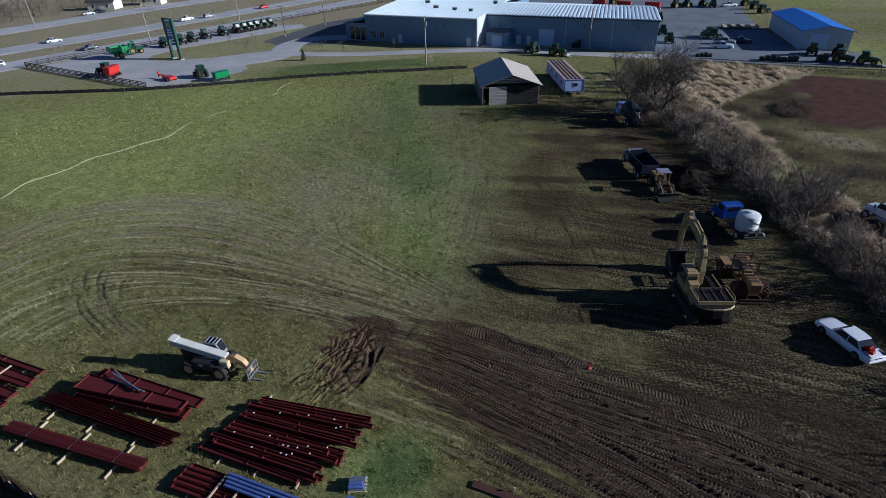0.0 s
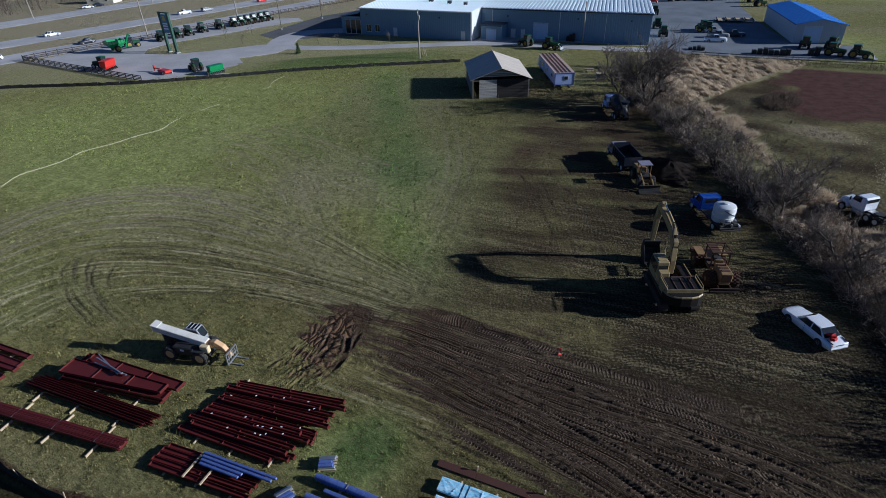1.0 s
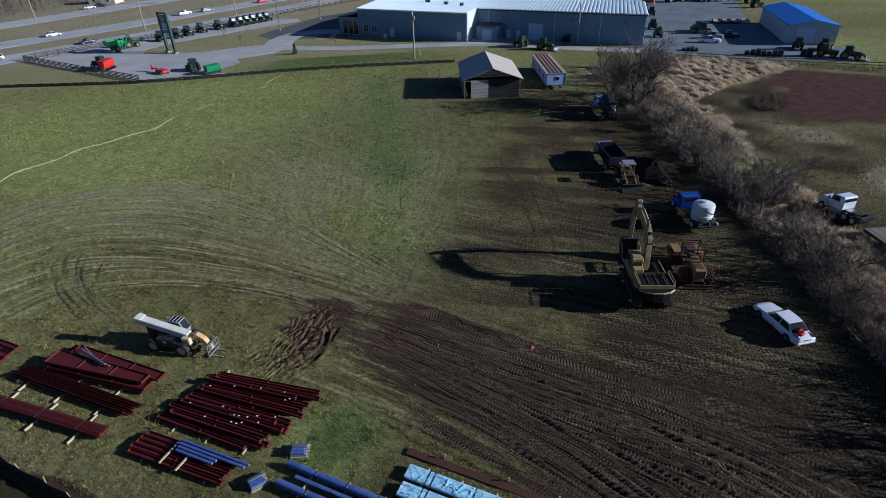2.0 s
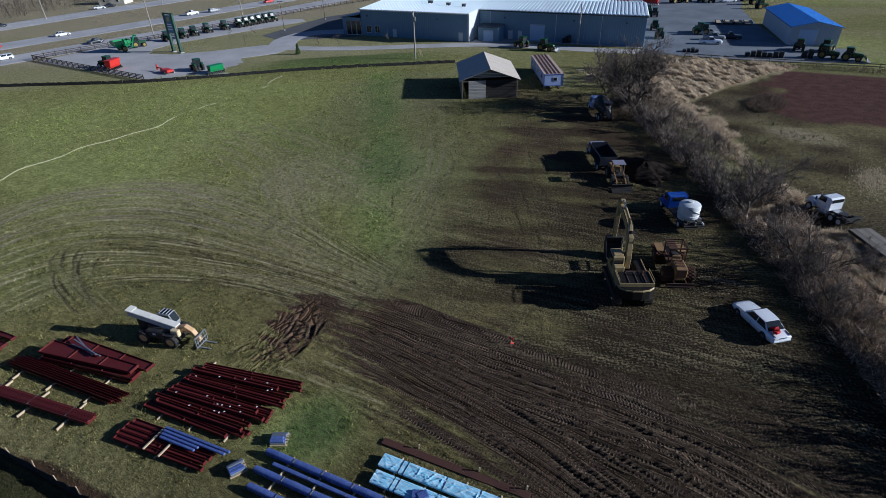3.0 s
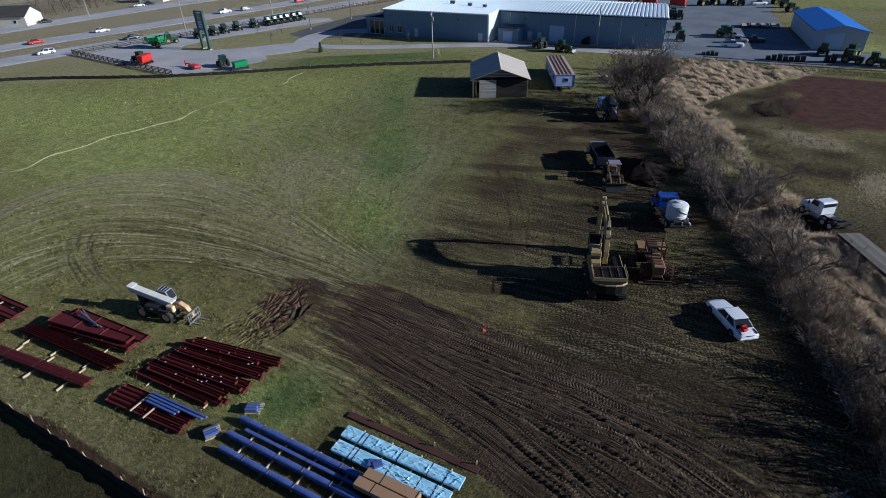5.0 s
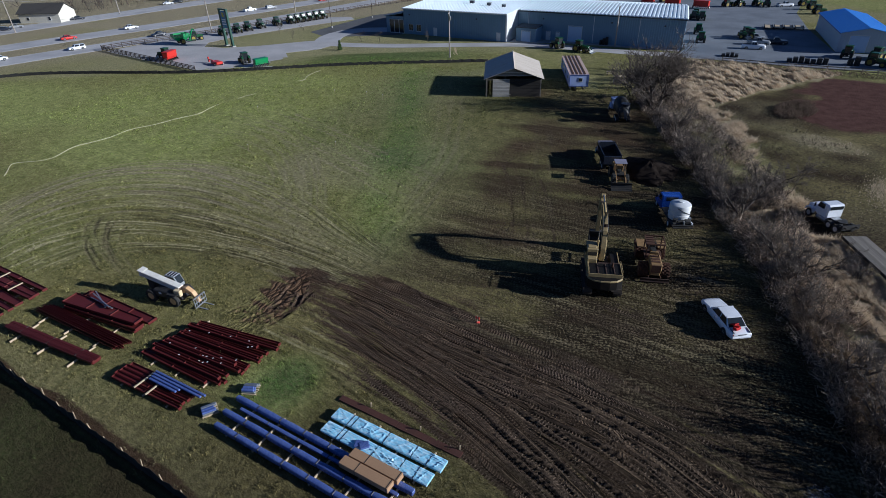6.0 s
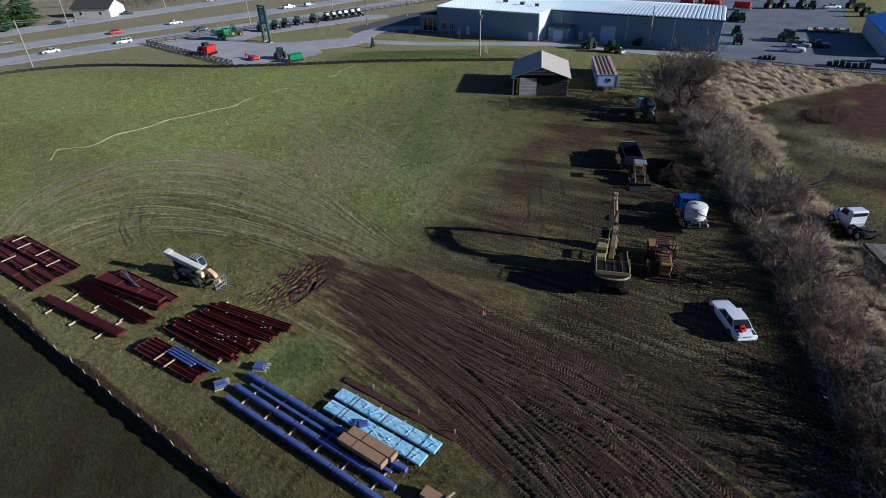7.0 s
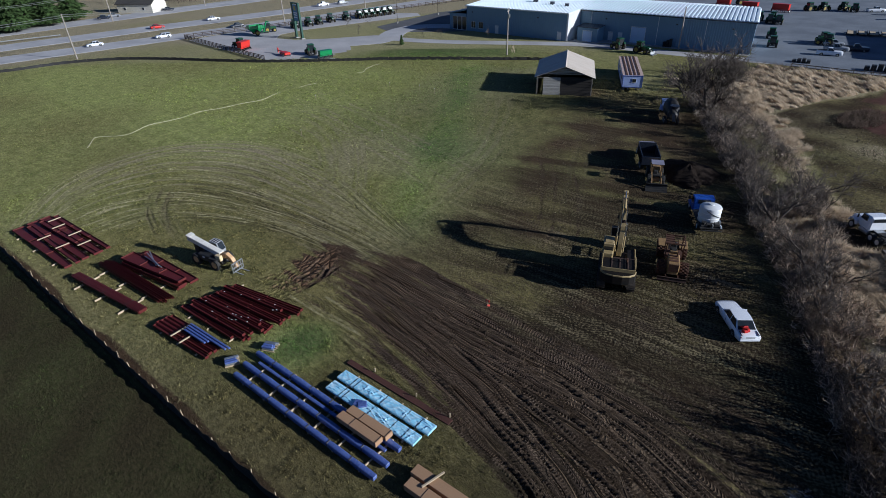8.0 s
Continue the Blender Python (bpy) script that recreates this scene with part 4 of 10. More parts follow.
streak = np.clip(streak, -1, 1)
sw = np.where(seam, 0, np.where(use_east, 0.8 * east_w * (1 - lane), west_s * smooth(0.2, 0.45, lattice(west_u, west_v * 0.1, 2.0, 66))))
sd = sw * (0.15 + 0.85 * smooth(-62, -44, GX)) * smooth(47, 41, GY)
worn = yard * (1 - 0.5 * smooth(48, 66, GY))
# shade bands of the hedge trees, painted into the yard's mud and tone
band = smooth(0.5, 0.75, lattice(GX + GY * 0.28, (GY - GX * 0.28) * 7, 16, 71))
mud = lane * (0.62 + 0.45 * (n5 - 0.5)) + churn + yard * (0.28 + 0.45 * (n5 - 0.45) + 0.2 * (n14 - 0.4) + 0.2 * band + 0.15 * smooth(-16, 8, GX + (GY - 40) * 0.4)) + 0.12 * turning + 0.35 * np.maximum(-streak, 0)
brown = smooth(2, 14, GX) * smooth(44, 36, GY) * smooth(8, 14, GY)
mud += 0.34 * brown * (1 - lane) * (0.6 + 0.8 * n5)
# yard term holds that painted tree shade; the others are simply darker places
dark_tone = (0.05 + 0.3 * band) * yard * (1 - lane) + 0.4 * brown * smooth(35, 27, GY) * (1 - 0.6 * lane) + 0.45 * smooth(26, 15, GY + (n14 - 0.5) * 5) * smooth(-30, -6, GX) * (1 - lane)
mud += 0.35 * smooth(1.0, 0.0, np.hypot((GX + 1) / 13, (GY - 20.6) / 1.0)) * 0.6
strip = np.exp(-((GX + 27.5 + (GY - 55) * 0.6) / 4.5) ** 2) * smooth(36, 44, GY) * (1 - smooth(108, 122, GY))
west = smooth(-6, 26, -(GX + 48) - (GY - 60) * 0.1)
green = 0.14 * smooth(-6, -30, GX) * smooth(34, 24, GY) + 0.58 * west * (0.45 + 0.8 * n14) + 0.5 * smooth(0.45, 0.75, n40) * smooth(28, 50, GY) + 0.25 * smooth(85, 115, GY)
dark_tone *= 1 - 0.9 * np.exp(-(((GX + 13.5) / 4.5) ** 2 + ((GY - 18.6) / 3.4) ** 2))
green += 1.3 * np.exp(-(((GX + 13.5) / 3.6) ** 2 + ((GY - 18.6) / 2.8) ** 2)) + 0.6 * np.exp(-(((GX + 31) / 8) ** 2 + ((GY - 64) / 7) ** 2))
green *= 1 - 0.9 * yard
green += 0.5 * strip * (0.75 + 0.6 * n5) * (1 - 0.5 * yard)
beyond = 1 - smooth(-0.6, 0.2, GY - 8.5)
green = green * (1 - beyond) + beyond * 0.12 * n14
east = smooth(0, 3, GX - hedge_right(GY))
far_east = east * (1 - smooth(140, 150, GY))
green *= 1 - far_east
dry = crush + 0.32 * smooth(0.42, 0.75, n14) * (1 - west) * (1 - yard) * smooth(30, 42, GY) + 0.2 * (1 - smooth(8, 14, GY)) * smooth(8.4, 8.8, GY)
lawn = smooth(0, 6, (GX + 111) * -0.62 + (GY - 86) * 0.78) * (GX < -20)
green = green * (1 - 0.55 * lawn) + 0.4 * lawn
bank = np.exp(-(((GX + 74) * 0.83 + (GY - 118) * 0.55) / 22) ** 4 - (((GY - 120) * 0.83 - (GX + 74) * 0.55) / 6.2) ** 4)
green = np.maximum(green, bank)
verge = smooth(-150, -172, GX - (GY - 60) * 0.3)
dry = dry * (1 - 0.6 * strip) * (1 - beyond * 0.6) + 0.5 * lawn * (0.4 + n14) * (1 - bank) + 0.12 * far_east + 0.9 * verge * (0.5 + n14)
mat_ = (1 - smooth(7, 5, np.abs(GX - 25)) * smooth(3.6, 2.6, np.abs(GY - 68.8 - (GX - 23) * 0.25))) * smooth(0.34, 0.5, (GX - hedge_left(GY)) / np.maximum(hedge_right(GY) - hedge_left(GY), 1)) * (1 - east) * (GY < 130)
dry = dry + mat_ * (0.6 + 0.8 * n5) * (1 - 0.6 * smooth(72, 78, GY) * smooth(98, 92, GY))
mud += far_east * (0.5 + 0.22 * (n14 - 0.45) + 0.3 * (n5 - 0.5)) + smooth(0, 2, GX - hedge_left(GY)) * (1 - east) * 0.65 * (GY < 130) * (1 - mat_)
mud = np.maximum(mud, 0.7 * smooth(9.9, 9.1, GY + (n5 - 0.5) * 1.0) * smooth(-75, -45, GX))
mud *= 1 - beyond
dark_tone = np.maximum(dark_tone, beyond * (0.75 + 0.25 * lattice(GX + GY, (GY - GX) * 0.3, 3.0, 91)))
height += (lattice(GX, GY, 0.33, 81) - 0.5) * 0.03 * lane - 0.04 * np.maximum(-streak, 0)
red = far_east * smooth(18, 24, GX + (n5 - 0.5) * 6) * smooth(103, 114, GY + (GX - 22) * 0.2 + (n5 - 0.5) * 5) * (1 - smooth(140, 147, GY))
gravel = 0.62 * smooth(2.2, 1.0, np.hypot((GX - 25.4) / 1.5, (GY - 29.3) / 1.0)) * (0.5 + n5)
mud *= 1 - smooth(112, 126, GY) * (1 - smooth(0, 3, GX - hedge_left(GY)))

height += bank * 0.7
dark_tone = np.maximum(dark_tone, 0.12 * bank)
reed_front = np.interp(GX, (-4, 3.7, 7.4, 11.8, 15.3, 17.8, 21.3, 26.7), (107, 108.5, 114.5, 124, 129, 134, 140, 147))
reeds = smooth(-1.5, 1.0, GY - reed_front + (n5 - 0.5) * 3) * smooth(148.5, 146.5, GY) * smooth(-4, -1, GX) * smooth(28, 26, GX)
pale_patch = np.exp(-(((GX - 23.5) * 0.94 + (GY - 99) * -0.34) / 5.5) ** 2 - (((GY - 99) * 0.94 + (GX - 23.5) * 0.34) / 3.2) ** 2)
pale_patch = np.maximum(pale_patch, 1.3 * np.exp(-(((GX - 30.8) - (GY - 83) * 0.15) / 1.6) ** 2 - ((GY - 83) / 3.6) ** 2))
dry = np.maximum(dry, 0.9 * reeds) + 0.75 * pale_patch * np.clip(0.2 + 1.3 * n5, 0, 1)
mud, red = mud * (1 - np.maximum(reeds, 0.8 * pale_patch)), red * (1 - np.maximum(reeds, pale_patch))

# lush patches
patch = np.exp(-(((GX + 12.6) / 2.6) ** 2 + ((GY - 19.6) / 3.0) ** 2) ** 1.5)
patch = np.maximum(patch, 0.9 * bank) * np.clip(0.55 + 0.9 * n5, 0, 1)
green, dry, mud, dark_tone = np.maximum(green, patch), dry * (1 - patch), mud * (1 - patch), dark_tone * (1 - patch) + 0.1 * patch
lush = np.clip(np.maximum(patch, 0.95 * bank) + 0.55 * strip * np.clip(0.2 + 1.2 * n5, 0, 1) + 0.5 * np.exp(-(((GX + 31) / 8) ** 2 + ((GY - 64) / 7) ** 2)) + 0.38 * smooth(-66, -50, GX + (n14 - 0.5) * 20) * smooth(-8, -24, GX + (GY - 90) * 0.3) * smooth(52, 66, GY) * smooth(128, 112, GY) * np.clip(0.3 + n14, 0, 1) + 0.8 * beyond, 0, 1) * (1 - 0.6 * yard)
gm = bpy.data.meshes.new("ground")
ny, nx = GX.shape
idx = np.arange(nx * ny).reshape(ny, nx)
quads = np.stack([idx[:-1, :-1], idx[:-1, 1:], idx[1:, 1:], idx[1:, :-1]], -1).reshape(-1, 4)
gm.vertices.add(nx * ny)
gm.vertices.foreach_set("co", np.stack([GX, GY, height], -1).astype(np.float32).ravel())
gm.loops.add(quads.size)
gm.loops.foreach_set("vertex_index", quads.astype(np.int32).ravel())
gm.polygons.add(len(quads))
gm.polygons.foreach_set("loop_start", np.arange(0, quads.size, 4, dtype=np.int32))
gm.update(calc_edges=True)
for key, field in (("mud", mud), ("green", green), ("dry", dry), ("red", red), ("gravel", gravel), ("rut", rut), ("tread", tread), ("streak", streak), ("dark_tone", dark_tone), ("fu", fu), ("fv", fv), ("fw", fw), ("sw", sw), ("sd", sd), ("lush", lush), ("yard", np.clip(worn + 0.8 * brown, 0, 1) * (1 - lane) * (1 - 0.6 * lush)), ("turn", smooth(0.2, 0.55, turning + (n5 - 0.5) * 0.7)), ("rim", np.clip(rut_h / 0.09, 0, 1))):
    a = gm.attributes.new(key, "FLOAT", "POINT")
    lo_hi = field if key in ("tread", "streak", "fu", "fv") else np.clip(field, 0, 1)
    a.data.foreach_set("value", lo_hi.astype(np.float32).ravel())
gm.materials.append(M["ground"])
gm.shade_smooth()
tagged(new("ground", gm), "rutted winter field of olive turf and brown mud", "ground", kind="structure")


def ground_z(x, y):
    i, j = int(np.clip(np.searchsorted(XS, x), 1, nx - 1)), int(np.clip(np.searchsorted(YS, y), 1, ny - 1))
    return float(height[j - 1:j + 1, i - 1:i + 1].mean())


def ribbon(centre, half, z0, z1, step=4.0):
    """A paved strip along a line."""
    c = spline(centre, step)
    d = np.gradient(c, axis=0)
    n = np.stack([-d[:, 1], d[:, 0]], 1) / np.linalg.norm(d, axis=1, keepdims=True)
    s = Shape()
    rings = []
    for p, q in zip(c, n):
        a, b = p + q * half, p - q * half
        rings.append([(a[0], a[1], z0), (b[0], b[1], z0), (b[0], b[1], z1), (a[0], a[1], z1)])
    return s.loft(rings)


ROAD_A = [(-215, -120), (-190, 0), (-180.5, 45), (-173, 80), (-164, 122), (-158, 150), (-151.5, 200), (-140, 300), (-105, 700)]
ROAD_B = [(-237, -120), (-212, 0), (-203, 51), (-196, 95), (-186, 145), (-178, 200), (-164, 300), (-128, 700)]
ROAD_C = [(-262, -120), (-244, 0), (-237, 60), (-236, 100), (-234, 150), (-230, 200), (-215, 300), (-180, 700)]
for nm, line, half in (("road_near", ROAD_A, 6.2), ("road_far", ROAD_B, 6.6), ("road_service", ROAD_C, 8.0)):
    solid(nm, ribbon(line, half, -0.2, 0.05), M["asphalt"], "grey asphalt carriageway beside mown verges", "road", kind="structure")
for line, off in ((ROAD_A, 5.6), (ROAD_A, -5.2), (ROAD_B, 6.0), (ROAD_B, -5.8)):
    c = [(x - off, y + off * 0.2) for x, y in line]
    solid("trim", ribbon(c, 0.12, 0.04, 0.056), M["paint_line"], "worn white edge line on the asphalt", "road marking", kind="structure")

# dealer's yard, drives and aprons
pad = [(-161, 92), (-150.5, 90.6), (-114, 87.5), (-107, 92), (-96, 99), (-97.5, 105), (-107, 113), (-101.5, 121), (-101.5, 128), (-104, 133), (-113, 129), (-122, 117.5), (-130, 110.5), (-137.5, 109), (-142, 114),
       (-142, 124), (-133, 152), (-127, 168), (-132, 172), (-145, 166), (-151, 150), (-157, 128), (-160, 112)]
solid("pavement", Shape().plate(pad, -0.2, 0.04), M["lot"], "pale grey gravel display yard", "pavement", kind="structure")
solid("pavement", ribbon([(-106, 128), (-101, 128.5), (-94, 130), (-83, 134), (-70, 140.5), (-54, 148), (-44, 150.5), (-20, 151.5), (0, 154)], 2.6, -0.2, 0.045), M["lot"], "curved gravel drive", "pavement", kind="structure")
solid("pavement", ribbon([(-107, 130), (-111, 137), (-112, 146), (-108, 152), (-100, 155)], 4.0, -0.2, 0.05), M["asphalt"], "asphalt drive to the entrance", "pavement", kind="structure")
solid("pavement", Shape().plate([(-124, 141), (-112, 136), (-103, 142), (-92.5, 149), (-92.5, 196), (-118, 196), (-126, 178)], -0.2, 0.035), M["asphalt_shaded"], "asphalt car park with the hall's shadow in its colour", "pavement", kind="structure")
solid("pavement", Shape().plate([(-57, 150.9), (-57, 158.7), (-9, 158.7), (-9, 157.2), (-40, 156.4), (-47, 153.3)], -0.2, 0.06), M["concrete"], "pale concrete apron along the wall", "pavement", kind="structure")
solid("pavement", Shape().plate([(-8.9, 152), (6, 150.5), (24, 152), (40, 155), (40, 171), (25, 172), (18.5, 203), (14, 235), (16, 300), (-75, 300), (-75, 204.2), (-55.6, 204.2), (-55.6, 184.9), (-14.0, 184.9), (-8.7, 159.2)], -0.2, 0.05), M["lot_dark"], "wide blue-grey storage lot", "pavement", kind="structure")

# ---- buildings ----
def sheet_profile(x0, x1, rib, wide, tall):
    """Points (x, rise) across a ribbed sheet."""
    n = max(1, int((x1 - x0) / rib))
    out = [(x0, 0.0)]
    for k in range(n):
        x = x0 + (x1 - x0) * (k + 0.5) / n
        out += [(x - wide / 2, 0.0), (x - wide / 4, tall), (x + wide / 4, tall), (x + wide / 2, 0.0)]
    return out + [(x1, 0.0)]


def wall_sheet(x0, x1, z0, z1, thick=0.25, rib=0.6):
    """A ribbed metal wall panel in the plane y = 0, its outside to -y."""
    pr = sheet_profile(x0, x1, rib, 0.22, 0.045)
    ring = lambda z: [(x, -r, z) for x, r in pr] + [(x1, thick, z), (x0, thick, z)]
    return Shape().loft([ring(z0), ring(z1)])


def wall_panels(parent, x0, x1, z1, holes, m, mat, label=""):
    """Wall panels side by side round openings (x0, x1, z0, z1) that go right through."""
    xs = sorted({x0, x1, *[h[0] for h in holes], *[h[1] for h in holes]})
    for a, b in zip(xs, xs[1:]):
        z = 0.0
        for lo, hi in sorted((h[2], h[3]) for h in holes if h[0] <= a + 1e-6 and h[1] >= b - 1e-6) + [(z1, z1)]:
            if lo - z > 1e-3:
                part("wall_panel", wall_sheet(a, b, z, lo), M[mat], parent, label, m=m)
            z = max(z, hi)


def roof_sheet(x0, x1, y0, z0, y1, z1, rib=1.1, wide=0.22, tall=0.09, thick=0.14):
    """A sloping ribbed sheet from the eave (y0, z0) to the ridge (y1, z1)."""
    pr = sheet_profile(x0, x1, rib, wide, tall)
    ring = lambda y, z: [(x, y, z + r) for x, r in pr] + [(x1, y, z - thick), (x0, y, z - thick)]
    return Shape().loft([ring(y0, z0), ring(y1, z1)])


def skewed(s, x0, x1, y0, lean):
    """Leans a shape's eastern end over, the further back the more."""
    s.v = [(x - lean * (y - y0) * (x - x0) / (x1 - x0), y, z) for x, y, z in s.v]
    return s


def window_in(parent, x0, x1, z0, z1, m, bars=1, name="window"):
    """A framed window with a sill, set in an opening of a wall in the plane y = 0 of m."""
    fr = Shape()
    t = 0.07
    fr.box(x0, x0 + t, -0.03, 0.12, z0, z1).box(x1 - t, x1, -0.03, 0.12, z0, z1).box(x0 + t, x1 - t, -0.03, 0.12, z1 - t, z1).box(x0 + t, x1 - t, -0.03, 0.12, z0, z0 + t)
    for k in range(1, bars + 1):
        x = x0 + (x1 - x0) * k / (bars + 1)
        fr.box(x - 0.03, x + 0.03, -0.02, 0.11, z0 + t, z1 - t)
    w = part(name, fr, M["wall_white"], parent, m=m)
    part("pane", Shape().box(x0 + t, x1 - t, 0.04, 0.06, z0 + t, z1 - t), M["glass"], w, "dark reflecting pane")
    part("sill", Shape().box(x0 - 0.08, x1 + 0.08, -0.1, 0.0, z0 - 0.08, z0 - 0.004), M["wall_white"], w)
    return w


def door_in(parent, x0, x1, z1, m, mat="wall_white", slats=0, label=""):
    s = Shape().box(x0, x1, 0.02, 0.1, 0.02, z1)
    d = part("door", s, M[mat], parent, label, m=m)
    if slats:
        for k in range(slats):
            z = 0.03 + (z1 - 0.05) * k / slats
            part("panel", Shape().box(x0 + 0.05, x1 - 0.05, -0.02, 0.018, z + 0.02, z + (z1 - 0.05) / slats - 0.02), M[mat], d)
    else:
        part("door_handle", Shape().box(x1 - 0.22, x1 - 0.1, -0.05, 0.018, 1.0, 1.06), M["chrome"], d, "metal lever handle")
    fr = Shape().box(x0 - 0.1, x0 - 0.002, -0.05, 0.1, 0.02, z1 + 0.1).box(x1 + 0.002, x1 + 0.1, -0.05, 0.1, 0.02, z1 + 0.1).box(x0 - 0.1, x1 + 0.1, -0.05, 0.1, z1 + 0.102, z1 + 0.2)
    part("door_frame", fr, M["wall_white"], d, m=Matrix())
    return d


SIDE_R = lambda x, y: pose(x, y, 0, 0, 0, 90)     # wall facing east
# the long metal dealership hall: a front block and a set-back wing
hall = thing("dealership_hall", pose(0, 0, 0), "long low grey metal hall with a pale ribbed roof", "building")
FY, BY = 151.2, 158.8
wins = [(-90.6, -88.9), (-87.6, -85.9)]
holes = [(a, b, 1.0, 3.0) for a, b in wins] + [(-81.2, -80.1, 0.0, 2.3), (-59.3, -58.2, 0.0, 2.3)]
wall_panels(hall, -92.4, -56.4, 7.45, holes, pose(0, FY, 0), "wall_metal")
for a, b in wins:
    window_in(hall, a, b, 1.0, 3.0, pose(0, FY, 0))
for a, b in ((-81.2, -80.1), (-59.3, -58.2)):
    door_in(hall, a, b, 2.25, pose(0, FY, 0))
holes = [(-40.3, -36.3, 0.0, 4.2), (-46.9, -45.7, 0.0, 2.3), (-43.9, -42.9, 0.0, 2.3)]
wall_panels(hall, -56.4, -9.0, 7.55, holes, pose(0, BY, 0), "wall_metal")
door_in(hall, -40.3, -36.3, 4.15, pose(0, BY, 0), "door_pale", 6, "tall pale overhead door")
door_in(hall, -46.9, -45.7, 2.25, pose(0, BY, 0))
door_in(hall, -43.9, -42.9, 2.25, pose(0, BY, 0))
part("wall", wall_sheet(0, 25.6, 0, 7.5), M["wall_metal"], hall, m=pose(-9.05, 159.07, 0, 0, 0, 101.3))
# return wall's sunlight is put into its colour by the white sheet
part("wall", wall_sheet(0, 7.6, 0, 7.6), M["wall_white"], hall, "return wall coloured white as in sunlight", m=SIDE_R(-56.14, FY + 0.02))
part("wall", Shape().box(-92.4, -92.15, FY + 0.26, 203, 0, 7.4), M["wall_metal"], hall)
part("wall", Shape().box(-92.4, -56.2, 203.2, 203.45, 0, 7.4), M["wall_metal"], hall)
part("wall", Shape().box(-56.4, -56.15, 184.4, 203.19, 0, 7.4), M["wall_metal"], hall)
part("wall", Shape().box(-56.14, -14.2, 184.1, 184.35, 0, 7.4), M["wall_metal"], hall)
# gable infill between the two roof levels
part("gable", Shape().add([(-56.39, FY + 0.1, 7.3), (-56.39, 178, 7.3), (-56.39, 178, 9.0), (-56.39, FY + 0.1, 7.55), (-56.15, FY + 0.1, 7.3), (-56.15, 178, 7.3), (-56.15, 178, 9.0), (-56.15, FY + 0.1, 7.55)],
                          [(0, 1, 2, 3), (7, 6, 5, 4), (0, 3, 7, 4), (1, 5, 6, 2), (3, 2, 6, 7), (0, 4, 5, 1)]), M["wall_white"], hall)
part("gable", skewed(Shape().add([(-9.3, BY + 0.3, 7.4), (-9.3, 184, 7.4), (-9.3, 171.4, 8.85), (-9.1, BY + 0.3, 7.4), (-9.1, 184, 7.4), (-9.1, 171.4, 8.85)], [(0, 1, 2), (5, 4, 3), (0, 2, 5, 3), (2, 1, 4, 5), (0, 3, 4, 1)]), -56.0, -9.0, BY, 0.2), M["wall_metal"], hall)
part("roof", roof_sheet(-92.8, -56.0, FY - 0.35, 7.62, 178, 9.15, rib=0.95, wide=0.5, tall=0.12), M["roof_metal"], hall, "pale ribbed metal roof")
part("roof", roof_sheet(-92.8, -56.0, 203.8, 7.62, 178.01, 9.15), M["roof_metal"], hall)
part("roof", skewed(roof_sheet(-55.98, -8.6, BY - 0.35, 7.68, 171.5, 9.0, rib=1.05, wide=0.95, tall=0.27), -55.98, -8.6, BY, 0.2), M["roof_metal"], hall, "pale ribbed metal roof")
part("roof", skewed(roof_sheet(-55.98, -8.6, 184.8, 7.6, 171.51, 9.0, rib=1.05, wide=0.95, tall=0.27), -55.98, -8.6, BY, 0.2), M["roof_metal"], hall)
for x0, x1, y, z in ((-92.8, -56.0, FY - 0.36, 7.6), (-55.98, -8.7, BY - 0.36, 7.66)):
    part("gutter", Shape().box(x0, x1, y - 0.14, y - 0.003, z - 0.26, z + 0.02), M["dark_paint"] if x0 > -60 else M["wall_white"], hall, "eave gutter")
part("corner_trim", Shape().box(-56.55, -56.1, FY - 0.06, FY - 0.003, 0, 7.4), M["wall_white"], hall)
for x, y, s in ((-74, 163, 1.3), (-67, 161, 1.1), (-61.5, 160, 0.9), (-58, 172, 1.2), (-80, 170, 1.3)):
    z = 7.62 + (y - FY) * 0.057
    v = part("roof_vent", Shape().box(x - s * 0.5, x + s * 0.5, y - 0.5, y + 0.5, z - 0.05, z + 0.75, c=0.06), M["dark_paint"], hall, "dark boxy roof vent")
    part("cap", Shape().box(x - s * 0.6, x + s * 0.6, y - 0.6, y + 0.6, z + 0.76, z + 0.86), M["galv"], v)
for x in (-52.6, -33, -20.5):
    part("downpipe", Shape().box(x - 0.06, x + 0.06, BY - 0.18, BY - 0.06, 0.1, 7.4), M["wall_white"], hall)
for x, y in ((-90, FY), (-66, FY), (-48, BY), (-28, BY), (-14, BY)):
    part("wall_lamp", Shape().box(x - 0.2, x + 0.2, y - 0.35, y - 0.06, 5.6, 5.95, c=0.05), M["dark_paint"], hall)
# lean-to against the wing
part("lean_to", Shape().slab([(154.0, 0), (158.5, 0), (158.5, 4.0), (154.0, 3.7)], 0, 6.2, m=pose(-48.2, 0, 0, 0, 0, 90)), M["wall_metal"], hall, "small lean-to shed with a flat roof")
part("lean_to_roof", Shape().slab([(153.7, 3.72), (158.5, 4.05), (158.5, 4.2), (153.7, 3.87)], -0.3, 6.5, m=pose(-48.2, 0, 0, 0, 0, 90)), M["dark_paint"], hall)
door_in(hall, -52.6, -49.9, 2.8, pose(0, 153.88, 0), "door_pale", 4)
